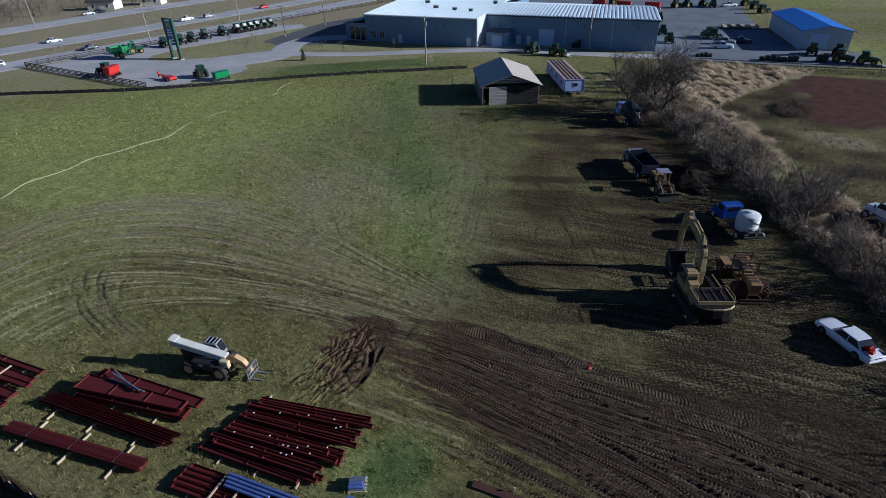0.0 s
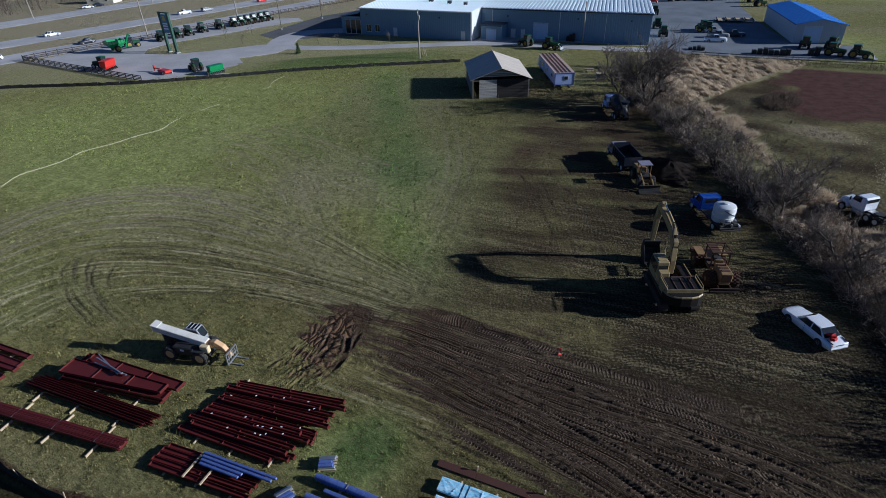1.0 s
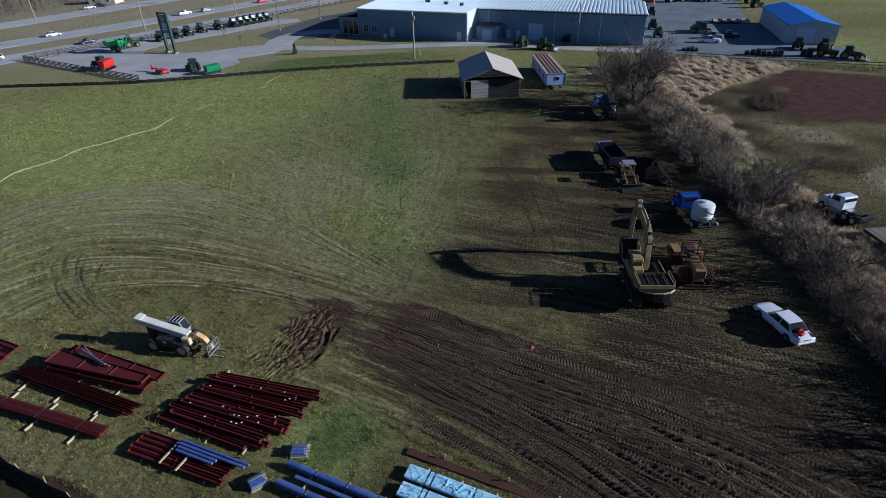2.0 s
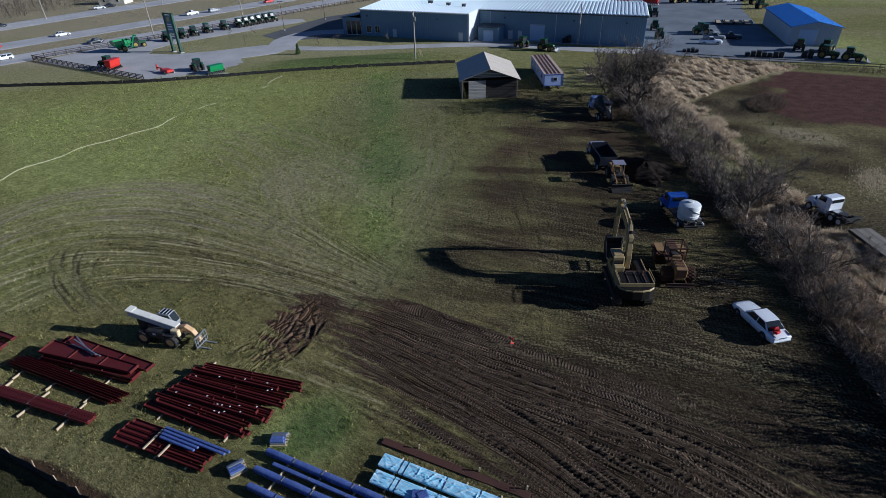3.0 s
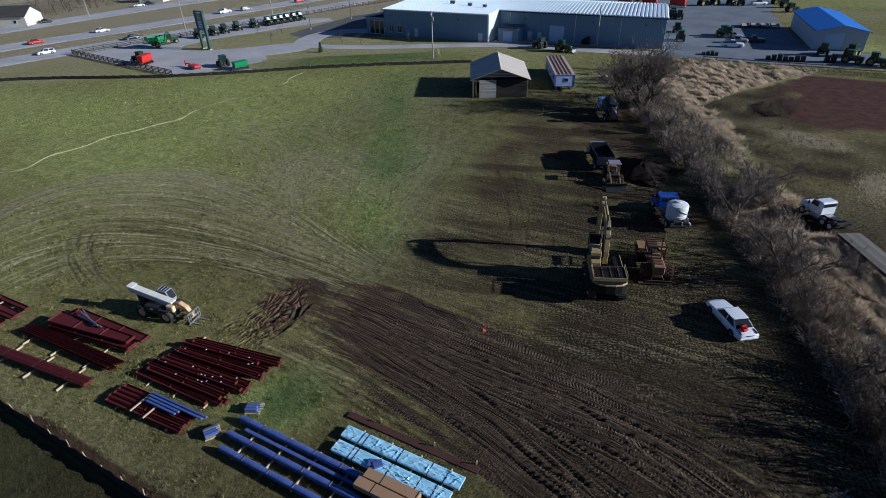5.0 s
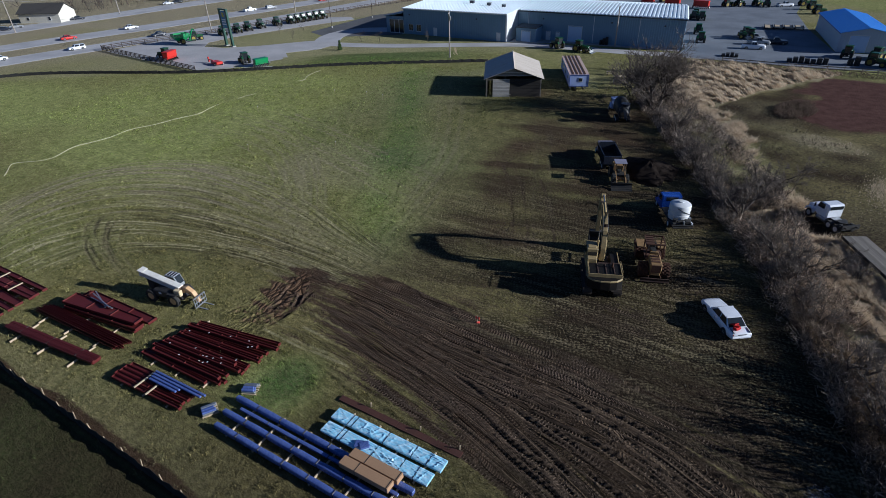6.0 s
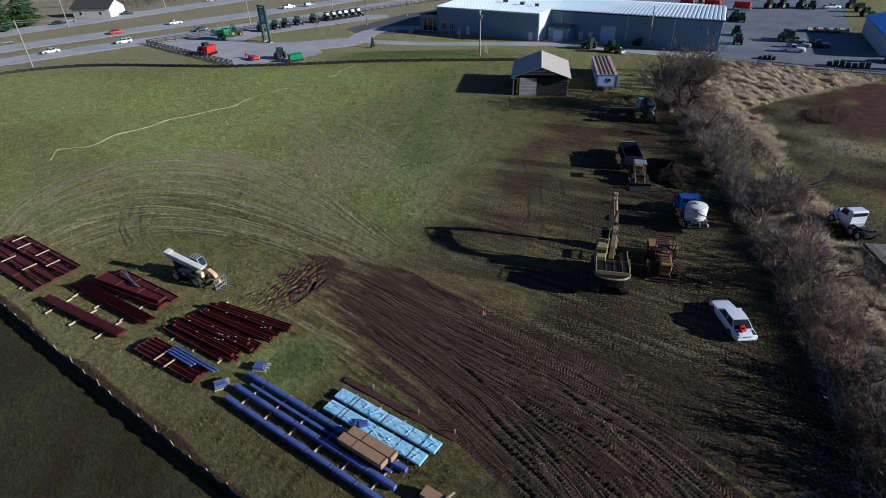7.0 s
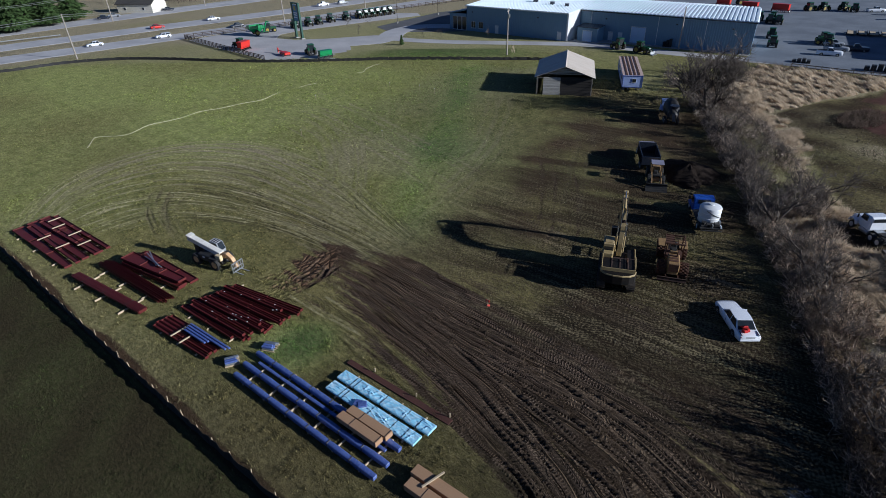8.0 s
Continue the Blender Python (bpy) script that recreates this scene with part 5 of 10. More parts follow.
# glazed entrance porch at the west end
part("porch_roof", Shape().add([(-99.6, 150.6, 4.9), (-92.8, 150.6, 6.0), (-92.8, 172, 6.0), (-99.6, 172, 4.9), (-99.6, 150.6, 5.15), (-92.8, 150.6, 6.3), (-92.8, 172, 6.3), (-99.6, 172, 5.15)],
                               [(0, 1, 2, 3), (7, 6, 5, 4), (0, 4, 5, 1), (1, 5, 6, 2), (2, 6, 7, 3), (3, 7, 4, 0)]), M["wall_metal"], hall)
part("porch_wall", Shape().box(-99.2, -98.0, 151.0, 171.6, 0, 4.9).box(-98.0, -92.42, 171.0, 171.3, 0, 5.3).box(-98.0, -92.42, 151.0, 151.25, 4.2, 5.1), M["wall_metal"], hall)
for k in range(3):
    x = -97.95 + k * 1.85
    window_in(hall, x, x + 1.8, 0.1, 4.15, pose(0, 151.05, 0), 0)

# blue-roofed shed
shed = thing("storage_shed", pose(25.3, 171.8, 0, 0, 0, 9), "white metal shed with a bright blue low-pitched roof", "shed")
W2, D2, E2, R2 = 11.2, 32.5, 4.7, 5.9
wall_panels(shed, 0, W2, E2, [(2.1, 6.0, 0, 4.0)], Matrix(), "shed_wall")
part("gable", Shape().slab([(0.02, E2 + 0.002), (W2 - 0.02, E2 + 0.002), (W2 / 2, R2 - 0.1)], 0.0, 0.25), M["shed_wall"], shed)
door_in(shed, 2.1, 6.0, 3.95, Matrix(), "door_pale", 5, "pale roller door")
part("wall", wall_sheet(-D2, -0.26, 0, E2), M["shed_wall"], shed, "long white side wall", m=pose(0, 0, 0, 0, 0, -90))
part("wall", wall_sheet(0.26, D2, 0, E2), M["shed_wall"], shed, m=pose(W2, 0, 0, 0, 0, 90))
part("wall", Shape().box(0.3, W2 - 0.3, D2 - 0.25, D2, 0, E2), M["shed_wall"], shed)
for side in (0, 1):
    s = roof_sheet(-0.4, D2 + 0.4, 0, 0, W2 / 2 + 0.4, R2 - E2 + 0.1, rib=1.0, wide=0.16, tall=0.05, thick=0.1)
    m = pose(W2 + 0.4, 0, E2 - 0.06, 0, 0, 90) if side else pose(-0.4, D2, E2 - 0.06, 0, 0, -90)
    part("roof", s, M["roof_blue"], shed, m=m)
part("trim", Shape().box(-0.45, -0.3, -0.4, D2 + 0.4, E2 - 0.3, E2 - 0.1).box(W2 + 0.3, W2 + 0.45, -0.4, D2 + 0.4, E2 - 0.3, E2 - 0.1), M["trim_blue"], shed)

# old open barn: the gable end is boarded for a third
barn = thing("open_barn", pose(-30.1, 100.3, 0, 0, 0, 26.4), "old open hay barn with a tin roof and board-clad bay", "barn")
HW, BL, BE, BR = 5.9, 15.9, 3.75, 5.9
for side in (-1, 1):
    n = 18
    for k in range(n):
        a, b = BL * k / n + 0.008, BL * (k + 1) / n - 0.008
        dz = 0.006 * (k % 2) + 0.008 * math.sin(k * 2.1)
        q = Shape().add([(0, a, BR + dz), (side * (HW + 0.1), a, BE + dz), (side * (HW + 0.1), b, BE + dz), (0, b, BR + dz), (0, a, BR + dz - 0.05), (side * (HW + 0.1), a, BE + dz - 0.05), (side * (HW + 0.1), b, BE + dz - 0.05), (0, b, BR + dz - 0.05)],
                        [(0, 1, 2, 3), (7, 6, 5, 4), (0, 4, 5, 1), (1, 5, 6, 2), (2, 6, 7, 3), (3, 7, 4, 0)])
        part("roof_sheet", q, M["roof_barn"], barn)
part("ridge_cap", Shape().tube((0, -0.05, BR + 0.03), (0, BL + 0.05, BR + 0.03), 0.12, n=8), M["roof_barn"], barn)
for x in (-5.4, -1.7, 1.9, 5.4):
    for y in (0.9, 5.4, 10.2, 14.8):
        if x == 1.9 and y < 1:
            continue
        part("post", Shape().box(x - 0.1, x + 0.1, y - 0.1, y + 0.1, -0.1, BR - abs(x) / HW * (BR - BE) - 0.08), M["timber_old"], barn)
for y in (0.9, 5.4, 10.2, 14.8):
    for side in (-1, 1):
        part("rafter", Shape().slab([(0, BR - 0.08), (side * HW, BE - 0.08), (side * HW, BE - 0.26), (0, BR - 0.28)], y - 0.05, y + 0.05), M["timber_old"], barn)
    part("tie_beam", Shape().box(-5.6, 5.6, y - 0.06, y + 0.06, BE - 0.4, BE - 0.2), M["timber_old"], barn)
bm = mesh_of("board", Shape().box(0, 3.4, 0, 0.035, 0, 0.24, c=0.008), M["board_pale"])
for k in range(13):
    piece("board", bm, barn, pose(-4.2, 0.72, 0.05 + k * 0.275, 0, 0, 0.3 * math.sin(k * 7)))
bm5 = mesh_of("board", Shape().box(0, 6.1, 0, 0.035, 0, 0.27, c=0.006), M["timber_dark"])
for k in range(13):
    piece("board", bm5, barn, pose(-0.75 + 0.03 * math.sin(k * 5), 0.76, 0.06 + k * 0.28, 0, 0, 0.25 * math.sin(k * 3)))
bm2 = mesh_of("board", Shape().box(0, 1, 0, 0.035, 0, 0.2, c=0.008), M["board_pale"])
for k in range(5):
    w = 9.0 - k * 2.0
    ob = piece("board", bm2, barn, Matrix.LocRotScale((-w / 2 - 0.4, 0.75, 4.2 + k * 0.3), None, (w, 1, 1)))
bm3 = mesh_of("board", Shape().box(0, 0.035, 0, 14.2, 0, 0.283, c=0.004), M["timber_old"])
for k in range(13):
    piece("board", bm3, barn, pose(-5.56, 0.8, 0.06 + k * 0.285))
    if k < 12:
        piece("board", bm3, barn, pose(5.5, 0.8, 0.06 + k * 0.285))
bm4 = mesh_of("board", Shape().box(0, 11, 0, 0.035, 0, 0.288, c=0.004), M["timber_old"])
for k in range(12):
    piece("board", bm4, barn, pose(-5.5, 14.95, 0.06 + k * 0.29))

# site office trailer
trailer = thing("office_trailer", pose(-20.4, 111.4, 0, 0, 0, 26), "white site office trailer with a rust-streaked roof", "trailer")
TW, TL, TZ0, TZ1 = 1.95, 17.8, 0.75, 3.15
part("body", Shape().box(-TW, TW, 0, TL, TZ0, TZ1, c=0.05), M["trailer_wall"], trailer, "white metal sheet walls with shade blue in their colour")
for k in range(19):
    y = 0.1 + (TL - 0.2) * k / 19
    part("roof_sheet", Shape().box(-TW - 0.08, TW + 0.08, y, y + (TL - 0.2) / 19 - 0.03, TZ1 + 0.004, TZ1 + 0.07 + 0.02 * (k % 2)), M["roof_rust"], trailer, m=None)
for x in (-1.2, -0.4, 0.4, 1.2):
    part("roof_seam", Shape().box(x - 0.17, x + 0.17, 0.1, TL - 0.1, TZ1 + 0.095, TZ1 + 0.15), M["rust"], trailer, "rusty raised seam")
part("trim", Shape().box(-TW - 0.03, TW + 0.03, -0.05, -0.003, TZ0, TZ0 + 0.12).box(-TW - 0.03, TW + 0.03, -0.05, -0.003, TZ1 - 0.14, TZ1).box(-TW - 0.03, -TW + 0.1, -0.05, -0.003, TZ0 + 0.121, TZ1 - 0.141).box(TW - 0.1, TW + 0.03, -0.05, -0.003, TZ0 + 0.121, TZ1 - 0.141), M["trim_blue"], trailer)
part("trim", Shape().box(-TW - 0.05, -TW - 0.003, 0, TL, TZ0, TZ0 + 0.12).box(TW + 0.003, TW + 0.05, 0, TL, TZ0, TZ0 + 0.12), M["trim_blue"], trailer)
part("window", Shape().box(-0.1, 0.75, -0.06, -0.003, 1.75, 2.55), M["wall_white"], trailer)
part("pane", Shape().box(-0.02, 0.67, -0.075, -0.061, 1.83, 2.47), M["glass"], trailer)
for y in (2.2, 7.0, 12.0, 15.2):
    part("window", Shape().box(-TW - 0.06, -TW - 0.003, y, y + 1.0, 1.75, 2.55), M["wall_white"], trailer)
    part("pane", Shape().box(-TW - 0.075, -TW - 0.061, y + 0.07, y + 0.93, 1.82, 2.48), M["glass"], trailer)
part("door", Shape().box(-TW - 0.06, -TW - 0.003, 9.4, 10.3, 0.85, 2.85), M["wall_white"], trailer)
part("chassis", Shape().box(-0.9, -0.7, -1.3, TL, 0.5, 0.745).box(0.7, 0.9, -1.3, TL, 0.5, 0.745), M["black"], trailer)
for y in (8.2, 9.2):
    for x in (-1.6, 1.6):
        part("wheel", Shape().tube((x - 0.12, y, 0.4), (x + 0.12, y, 0.4), 0.4, n=16), M["rubber"], trailer)
for x in (-1.5, 1.5):
    for y in (1.2, 5, 13, 17):
        part("block_pier", Shape().box(x - 0.2, x + 0.2, y - 0.2, y + 0.2, -0.05, 0.745), M["concrete"], trailer)

# houses beyond the road
def house(x, y, rz, w, d, h, r, label):
    hs = thing("house", pose(x, y, 0, 0, 0, rz), label, "house")
    part("wall", Shape().slab([(-w / 2, 0), (w / 2, 0), (w / 2, h), (0, h + r - 0.1), (-w / 2, h)], -d / 2, d / 2), M["house_wall"], hs)
    for sd in (-1, 1):
        part("roof", Shape().slab([(0, h + r), (sd * (w / 2 + 0.5), h - 0.2), (sd * (w / 2 + 0.5), h), (0, h + r + 0.22)], -d / 2 - 0.5, d / 2 + 0.5), M["roof_shingle"], hs)
    for k, q in enumerate((-0.28, 0.25)):
        wd = part("window", Shape().box(q * w - 0.55, q * w + 0.55, -d / 2 - 0.06, -d / 2 - 0.003, 1.0, 2.3), M["wall_white"], hs)
        part("pane", Shape().box(q * w - 0.45, q * w + 0.45, -d / 2 - 0.08, -d / 2 - 0.062, 1.1, 2.2), M["glass"], wd)
        wd = part("window", Shape().box(w / 2 + 0.003, w / 2 + 0.06, q * d - 0.55, q * d + 0.55, 1.0, 2.3), M["wall_white"], hs)
        part("pane", Shape().box(w / 2 + 0.062, w / 2 + 0.08, q * d - 0.45, q * d + 0.45, 1.1, 2.2), M["glass"], wd)
    part("door", Shape().box(-0.45, 0.45, -d / 2 - 0.06, -d / 2 - 0.003, 0.02, 2.1), M["timber_brown"], hs)
    return hs


house(-246, 118, -62, 10, 17, 3.6, 3.0, "cream gabled house with a dark shingle roof")
house(-252, 186, -65, 8, 12, 3.4, 2.4, "small cream gabled house beside the woods")
house(-243, 205, -65, 7, 10, 3.0, 2.0, "small pale house beside the service road")

# ---- fences, poles, sign ----
def silt_fence(line, gap, tall, seed):
    """Black fabric on wooden stakes, sagging between them."""
    rg = random.Random(seed)
    f = thing("silt_fence", Matrix(), "long sagging black silt fence on wooden stakes", "fence")
    c = spline(line, gap)
    stake = mesh_of("stake", Shape().box(-0.025, 0.025, -0.025, 0.025, -0.2, tall + 0.1, c=0.006), M["timber"])
    top = []
    for k, (x, y) in enumerate(c):
        z = ground_z(x, y)
        piece("stake", stake, f, pose(x, y, z, rg.uniform(-5, 5), rg.uniform(-5, 5), rg.uniform(0, 90)))
    s = Shape()
    d = np.gradient(c, axis=0)
    n = np.stack([-d[:, 1], d[:, 0]], 1) / np.linalg.norm(d, axis=1, keepdims=True)
    rings = []
    for k in range(len(c) - 1):
        for q in range(4):
            t = q / 4
            p = c[k] * (1 - t) + c[k + 1] * t + n[k] * -(0.06 + 0.07 * math.sin(math.pi * t) * rg.uniform(0.2, 1.3))
            z = ground_z(*p)
            hh = tall * (1 - 0.16 * math.sin(math.pi * t) * rg.uniform(0.3, 1.4))
            o = n[k] * -0.014
            lean = n[k] * rg.uniform(-0.06, 0.1)
            rings.append([(p[0], p[1], z - 0.1), (p[0] + o[0], p[1] + o[1], z - 0.1), (p[0] + o[0] + lean[0], p[1] + o[1] + lean[1], z + hh), (p[0] + lean[0], p[1] + lean[1], z + hh)])
    s.loft(rings)
    part("fabric", s, M["fabric"], f, "sagging black woven fabric")
    return f


silt_fence([(-230, 7.0), (-150, 8.2), (-90, 9.0), (-54.5, 8.8), (-30.7, 8.7), (-15, 8.7), (-1.6, 8.9), (20, 8.6), (45, 8.2)], 2.2, 1.0, 1)
silt_fence([(-180, 8), (-169, 30), (-162, 41), (-158.5, 54), (-150, 65), (-138, 72.5), (-124, 79), (-111, 85.6), (-99, 94), (-86, 104), (-68, 115.5), (-49, 127)], 2.4, 0.8, 2)


def rail_fence(line, gap, tall, rails, mat, label, thick=0.05):
    f = thing("board_fence", Matrix(), label, "fence")
    c = []
    for a, b in zip(line, line[1:]):
        a, b = np.array(a, float), np.array(b, float)
        n = max(1, round(np.linalg.norm(b - a) / gap))
        c += [a + (b - a) * k / n for k in range(n)]
    c.append(np.array(line[-1], float))
    post = mesh_of("post", Shape().box(-0.08, 0.08, -0.08, 0.08, -0.2, tall + 0.12, c=0.02), mat)
    rail = mesh_of("rail", Shape().box(0, 1, -thick / 2, thick / 2, -0.09, 0.09), mat)
    for p in c:
        piece("post", post, f, pose(p[0], p[1], 0))
    for a, b in zip(c, c[1:]):
        L, ang = np.linalg.norm(b - a), math.atan2(b[1] - a[1], b[0] - a[0])
        for k in range(rails):
            z = tall * (k + 0.75) / rails
            piece("rail", rail, f, Matrix.LocRotScale((a[0] + 0.1 * math.sin(ang), a[1] - 0.1 * math.cos(ang), z), Euler((0, 0, ang)), (L, 1, 1)))
    return f


rail_fence([(-112.4, 86.8), (-124, 88), (-143, 90), (-163.5, 92.2)], 2.6, 1.35, 4, M["timber_brown"], "dark brown four-board fence at the yard's edge")
rail_fence([(-164, 92.4), (-162, 101), (-158.5, 112), (-156, 120), (-153, 134), (-150.5, 150), (-147, 172), (-140, 200), (-134, 222), (-126, 255)], 3.4, 1.35, 3, M["timber_brown"], "dark brown board fence along the highway")
rail_fence([(2, 149.5), (14, 149.2), (30, 150.2), (48, 151.5)], 3.0, 1.1, 2, M["timber_old"], "low grey wire fence along the storage lot", 0.02)


def power_pole(x, y, h, arm=True, rz=0, lean=0.0):
    p = thing("utility_pole", pose(x, y, 0, 0, lean, rz), "weathered wooden utility pole on the grass verge", "pole", "utility poles")
    part("pole", Shape().tube((0, 0, -0.3), (0, 0, h), 0.21, 0.14, n=10), M["pole_wood"], p, smooth=40)
    if arm:
        part("crossarm", Shape().box(-0.06, 0.06, -1.1, 1.1, h - 0.75, h - 0.62), M["pole_wood"], p)
        for y2 in (-1.0, -0.4, 0.4, 1.0):
            part("insulator", Shape().tube((0, y2, h - 0.62), (0, y2, h - 0.45), 0.05, 0.04, n=8), M["wall_white"], p)
        part("transformer", Shape().lathe([(0.2, h - 2.3), (0.24, h - 2.25), (0.24, h - 1.4), (0.14, h - 1.3)], 12, pose(0.3, 0, 0)), M["galv"], p, smooth=40)
    return p


for x, y, h, arm, rz, lean in ((-59.9, 125.2, 11.8, True, 20, 0), (-162.3, 58.6, 12.0, False, 70, 0), (-155.6, 126.3, 11.5, False, 70, 0), (-157, 168, 11.5, False, 70, 0), (-144, 203.5, 11.5, False, 70, 0),
                               (-228.3, 97.2, 11.0, False, 70, 0), (-234.8, 141.4, 11.0, False, 70, 0), (-226, 190, 11, False, 70, 0), (-25.8, 156.2, 10.5, False, 0, 0)):
    power_pole(x, y, h, arm, rz, lean)
for k, (a, b) in enumerate((((-162.3, 58.6, 11.8), (-155.6, 126.3, 11.3)), ((-155.6, 126.3, 11.3), (-157, 168, 11.3)), ((-228.3, 97.2, 10.8), (-234.8, 141.4, 10.8)), ((-162.3, 58.6, 11.6), (-175, -20, 11.3)), ((-228.3, 97.2, 10.6), (-226, 20, 10.8)))):
    a, b = Vector(a), Vector(b)
    for o in (0, -0.5):
        pts = [a.lerp(b, q / 10) + Vector((0, 0, o - 1.4 * math.sin(math.pi * q / 10))) for q in range(11)]
        solid("power_line", Shape().pipe(pts, 0.03, 4), M["wire"], "thin slack cable between the utility poles", "cable", kind="structure")


def lamp_post(x, y, h):
    p = thing("street_lamp", pose(x, y, 0), "slim dark lamp post beside the yard", "lamp", "yard lamps")
    part("pole", Shape().tube((0, 0, -0.2), (0, 0, h), 0.09, 0.06, n=8), M["timber_brown"], p, smooth=40)
    part("base", Shape().tube((0, 0, -0.1), (0, 0, 0.6), 0.25, n=10), M["concrete"], p)
    part("arm", Shape().box(-0.6, 0.6, -0.04, 0.04, h - 0.1, h), M["timber_brown"], p)
    for x2 in (-0.75, 0.75):
        part("lamp_head", Shape().box(x2 - 0.3, x2 + 0.3, -0.18, 0.18, h - 0.08, h + 0.08, c=0.04), M["dark_paint"], p)


for q in ((-122.4, 150.2, 9), (-122.4, 173, 9), (-118, 205, 9)):
    lamp_post(*q)

# dealer's road sign
sg = thing("dealer_sign", pose(-130.8, 113.2, 0, 0, 0, -8), "tall dark green two-post dealer sign on the lawn", "sign")
for x in (-1.75, 1.75):
    part("post", Shape().box(x - 0.42, x + 0.42, -0.3, 0.3, -0.1, 10.2, c=0.05), M["sign_green"], sg)
    part("footing", Shape().box(x - 0.7, x + 0.7, -0.6, 0.6, -0.1, 0.25, c=0.05), M["concrete"], sg)
pn = part("panel", Shape().box(-1.32, 1.32, -0.25, 0.25, 5.2, 9.9, c=0.04), M["sign_blue"], sg, "faded blue sign panel")
part("emblem", Shape().box(-0.55, 0.55, -0.28, -0.253, 8.3, 9.5, c=0.0), M["sign_yellow"], pn, "yellow square emblem")
for z in (7.4, 6.8, 6.1):
    part("text_bar", Shape().box(-1.0, 1.0, -0.275, -0.253, z, z + 0.32), M["tape"], pn, "unreadable pale lettering bar")
part("cap", Shape().box(-2.2, 2.2, -0.32, 0.32, 10.204, 10.5, c=0.05), M["sign_green"], sg)

# guard rail of the far road
gr = thing("guard_rail", Matrix(), "galvanised guard rail along the highway", "guard rail")
line = spline([(-222, 10), (-213, 54), (-208.5, 71)], 4)
post = mesh_of("post", Shape().box(-0.07, 0.07, -0.07, 0.07, -0.2, 0.75), M["timber_old"])
for x, y in line:
    piece("post", post, gr, pose(x, y, 0))
part("beam", Shape().loft([[(x + 0.1, y, 0.45), (x + 0.18, y, 0.6), (x + 0.1, y, 0.75), (x + 0.06, y, 0.6)] for x, y in line]), M["galv"], gr)

# ---- vehicles and machines: x forward, y to the left ----
def wheel(parent, x, y, r, w, rim="grey_paint", lugs=0, name="wheel", rim_r=0.58):
    """A wheel on an axle along y; its outside is away from the middle."""
    s = Shape()
    h = w / 2
    turn = pose(x, y, r, 90, 0, 0)
    s.lathe([(r * 0.5, -h * 0.7), (r * 0.86, -h), (r * 0.97, -h * 0.8), (r, -h * 0.35), (r, h * 0.35), (r * 0.97, h * 0.8), (r * 0.86, h), (r * 0.5, h * 0.7)], 22, turn)
    for k in range(lugs):
        for sd in (-1, 1):
            a = 360.0 * (k + 0.25 * sd) / lugs
            s.box(r * 0.97, r * 1.035, sd * h * 0.02 if sd > 0 else -h * 0.9, h * 0.9 if sd > 0 else -h * 0.02, -0.05 * r, 0.05 * r, turn @ pose(0, 0, 0, 0, 0, a) @ pose(0, 0, 0, 90, 0, 0) @ pose(0, 0, 0, 12 * sd, 0, 0))
    wh = part(name, s, M["rubber"], parent, "black rubber tyre", smooth=35)
    q = Shape()
    o = h * 0.72
    q.lathe([(r * 0.15, -o - 0.03), (r * rim_r, -o - 0.02), (r * rim_r, -o * 0.5), (r * rim_r, o * 0.5), (r * rim_r, o + 0.02), (r * 0.15, o + 0.03)], 18, turn)
    part("rim", q, M[rim], wh, "painted wheel rim", smooth=35)
    return wh


def ring_box(x, hw, z0, z1, shoulder=0.86, crown=0.03):
    """A rounded cross-section of a car body at x."""
    m = (z0 + z1) / 2
    half = [(hw * 0.86, z0), (hw * 0.97, z0 + 0.12), (hw, m), (hw * 0.985, z1 - 0.14), (hw * shoulder, z1), (hw * 0.4, z1 + crown)]
    return [(x, y, z) for y, z in half] + [(x, -y, z) for y, z in half[::-1]]


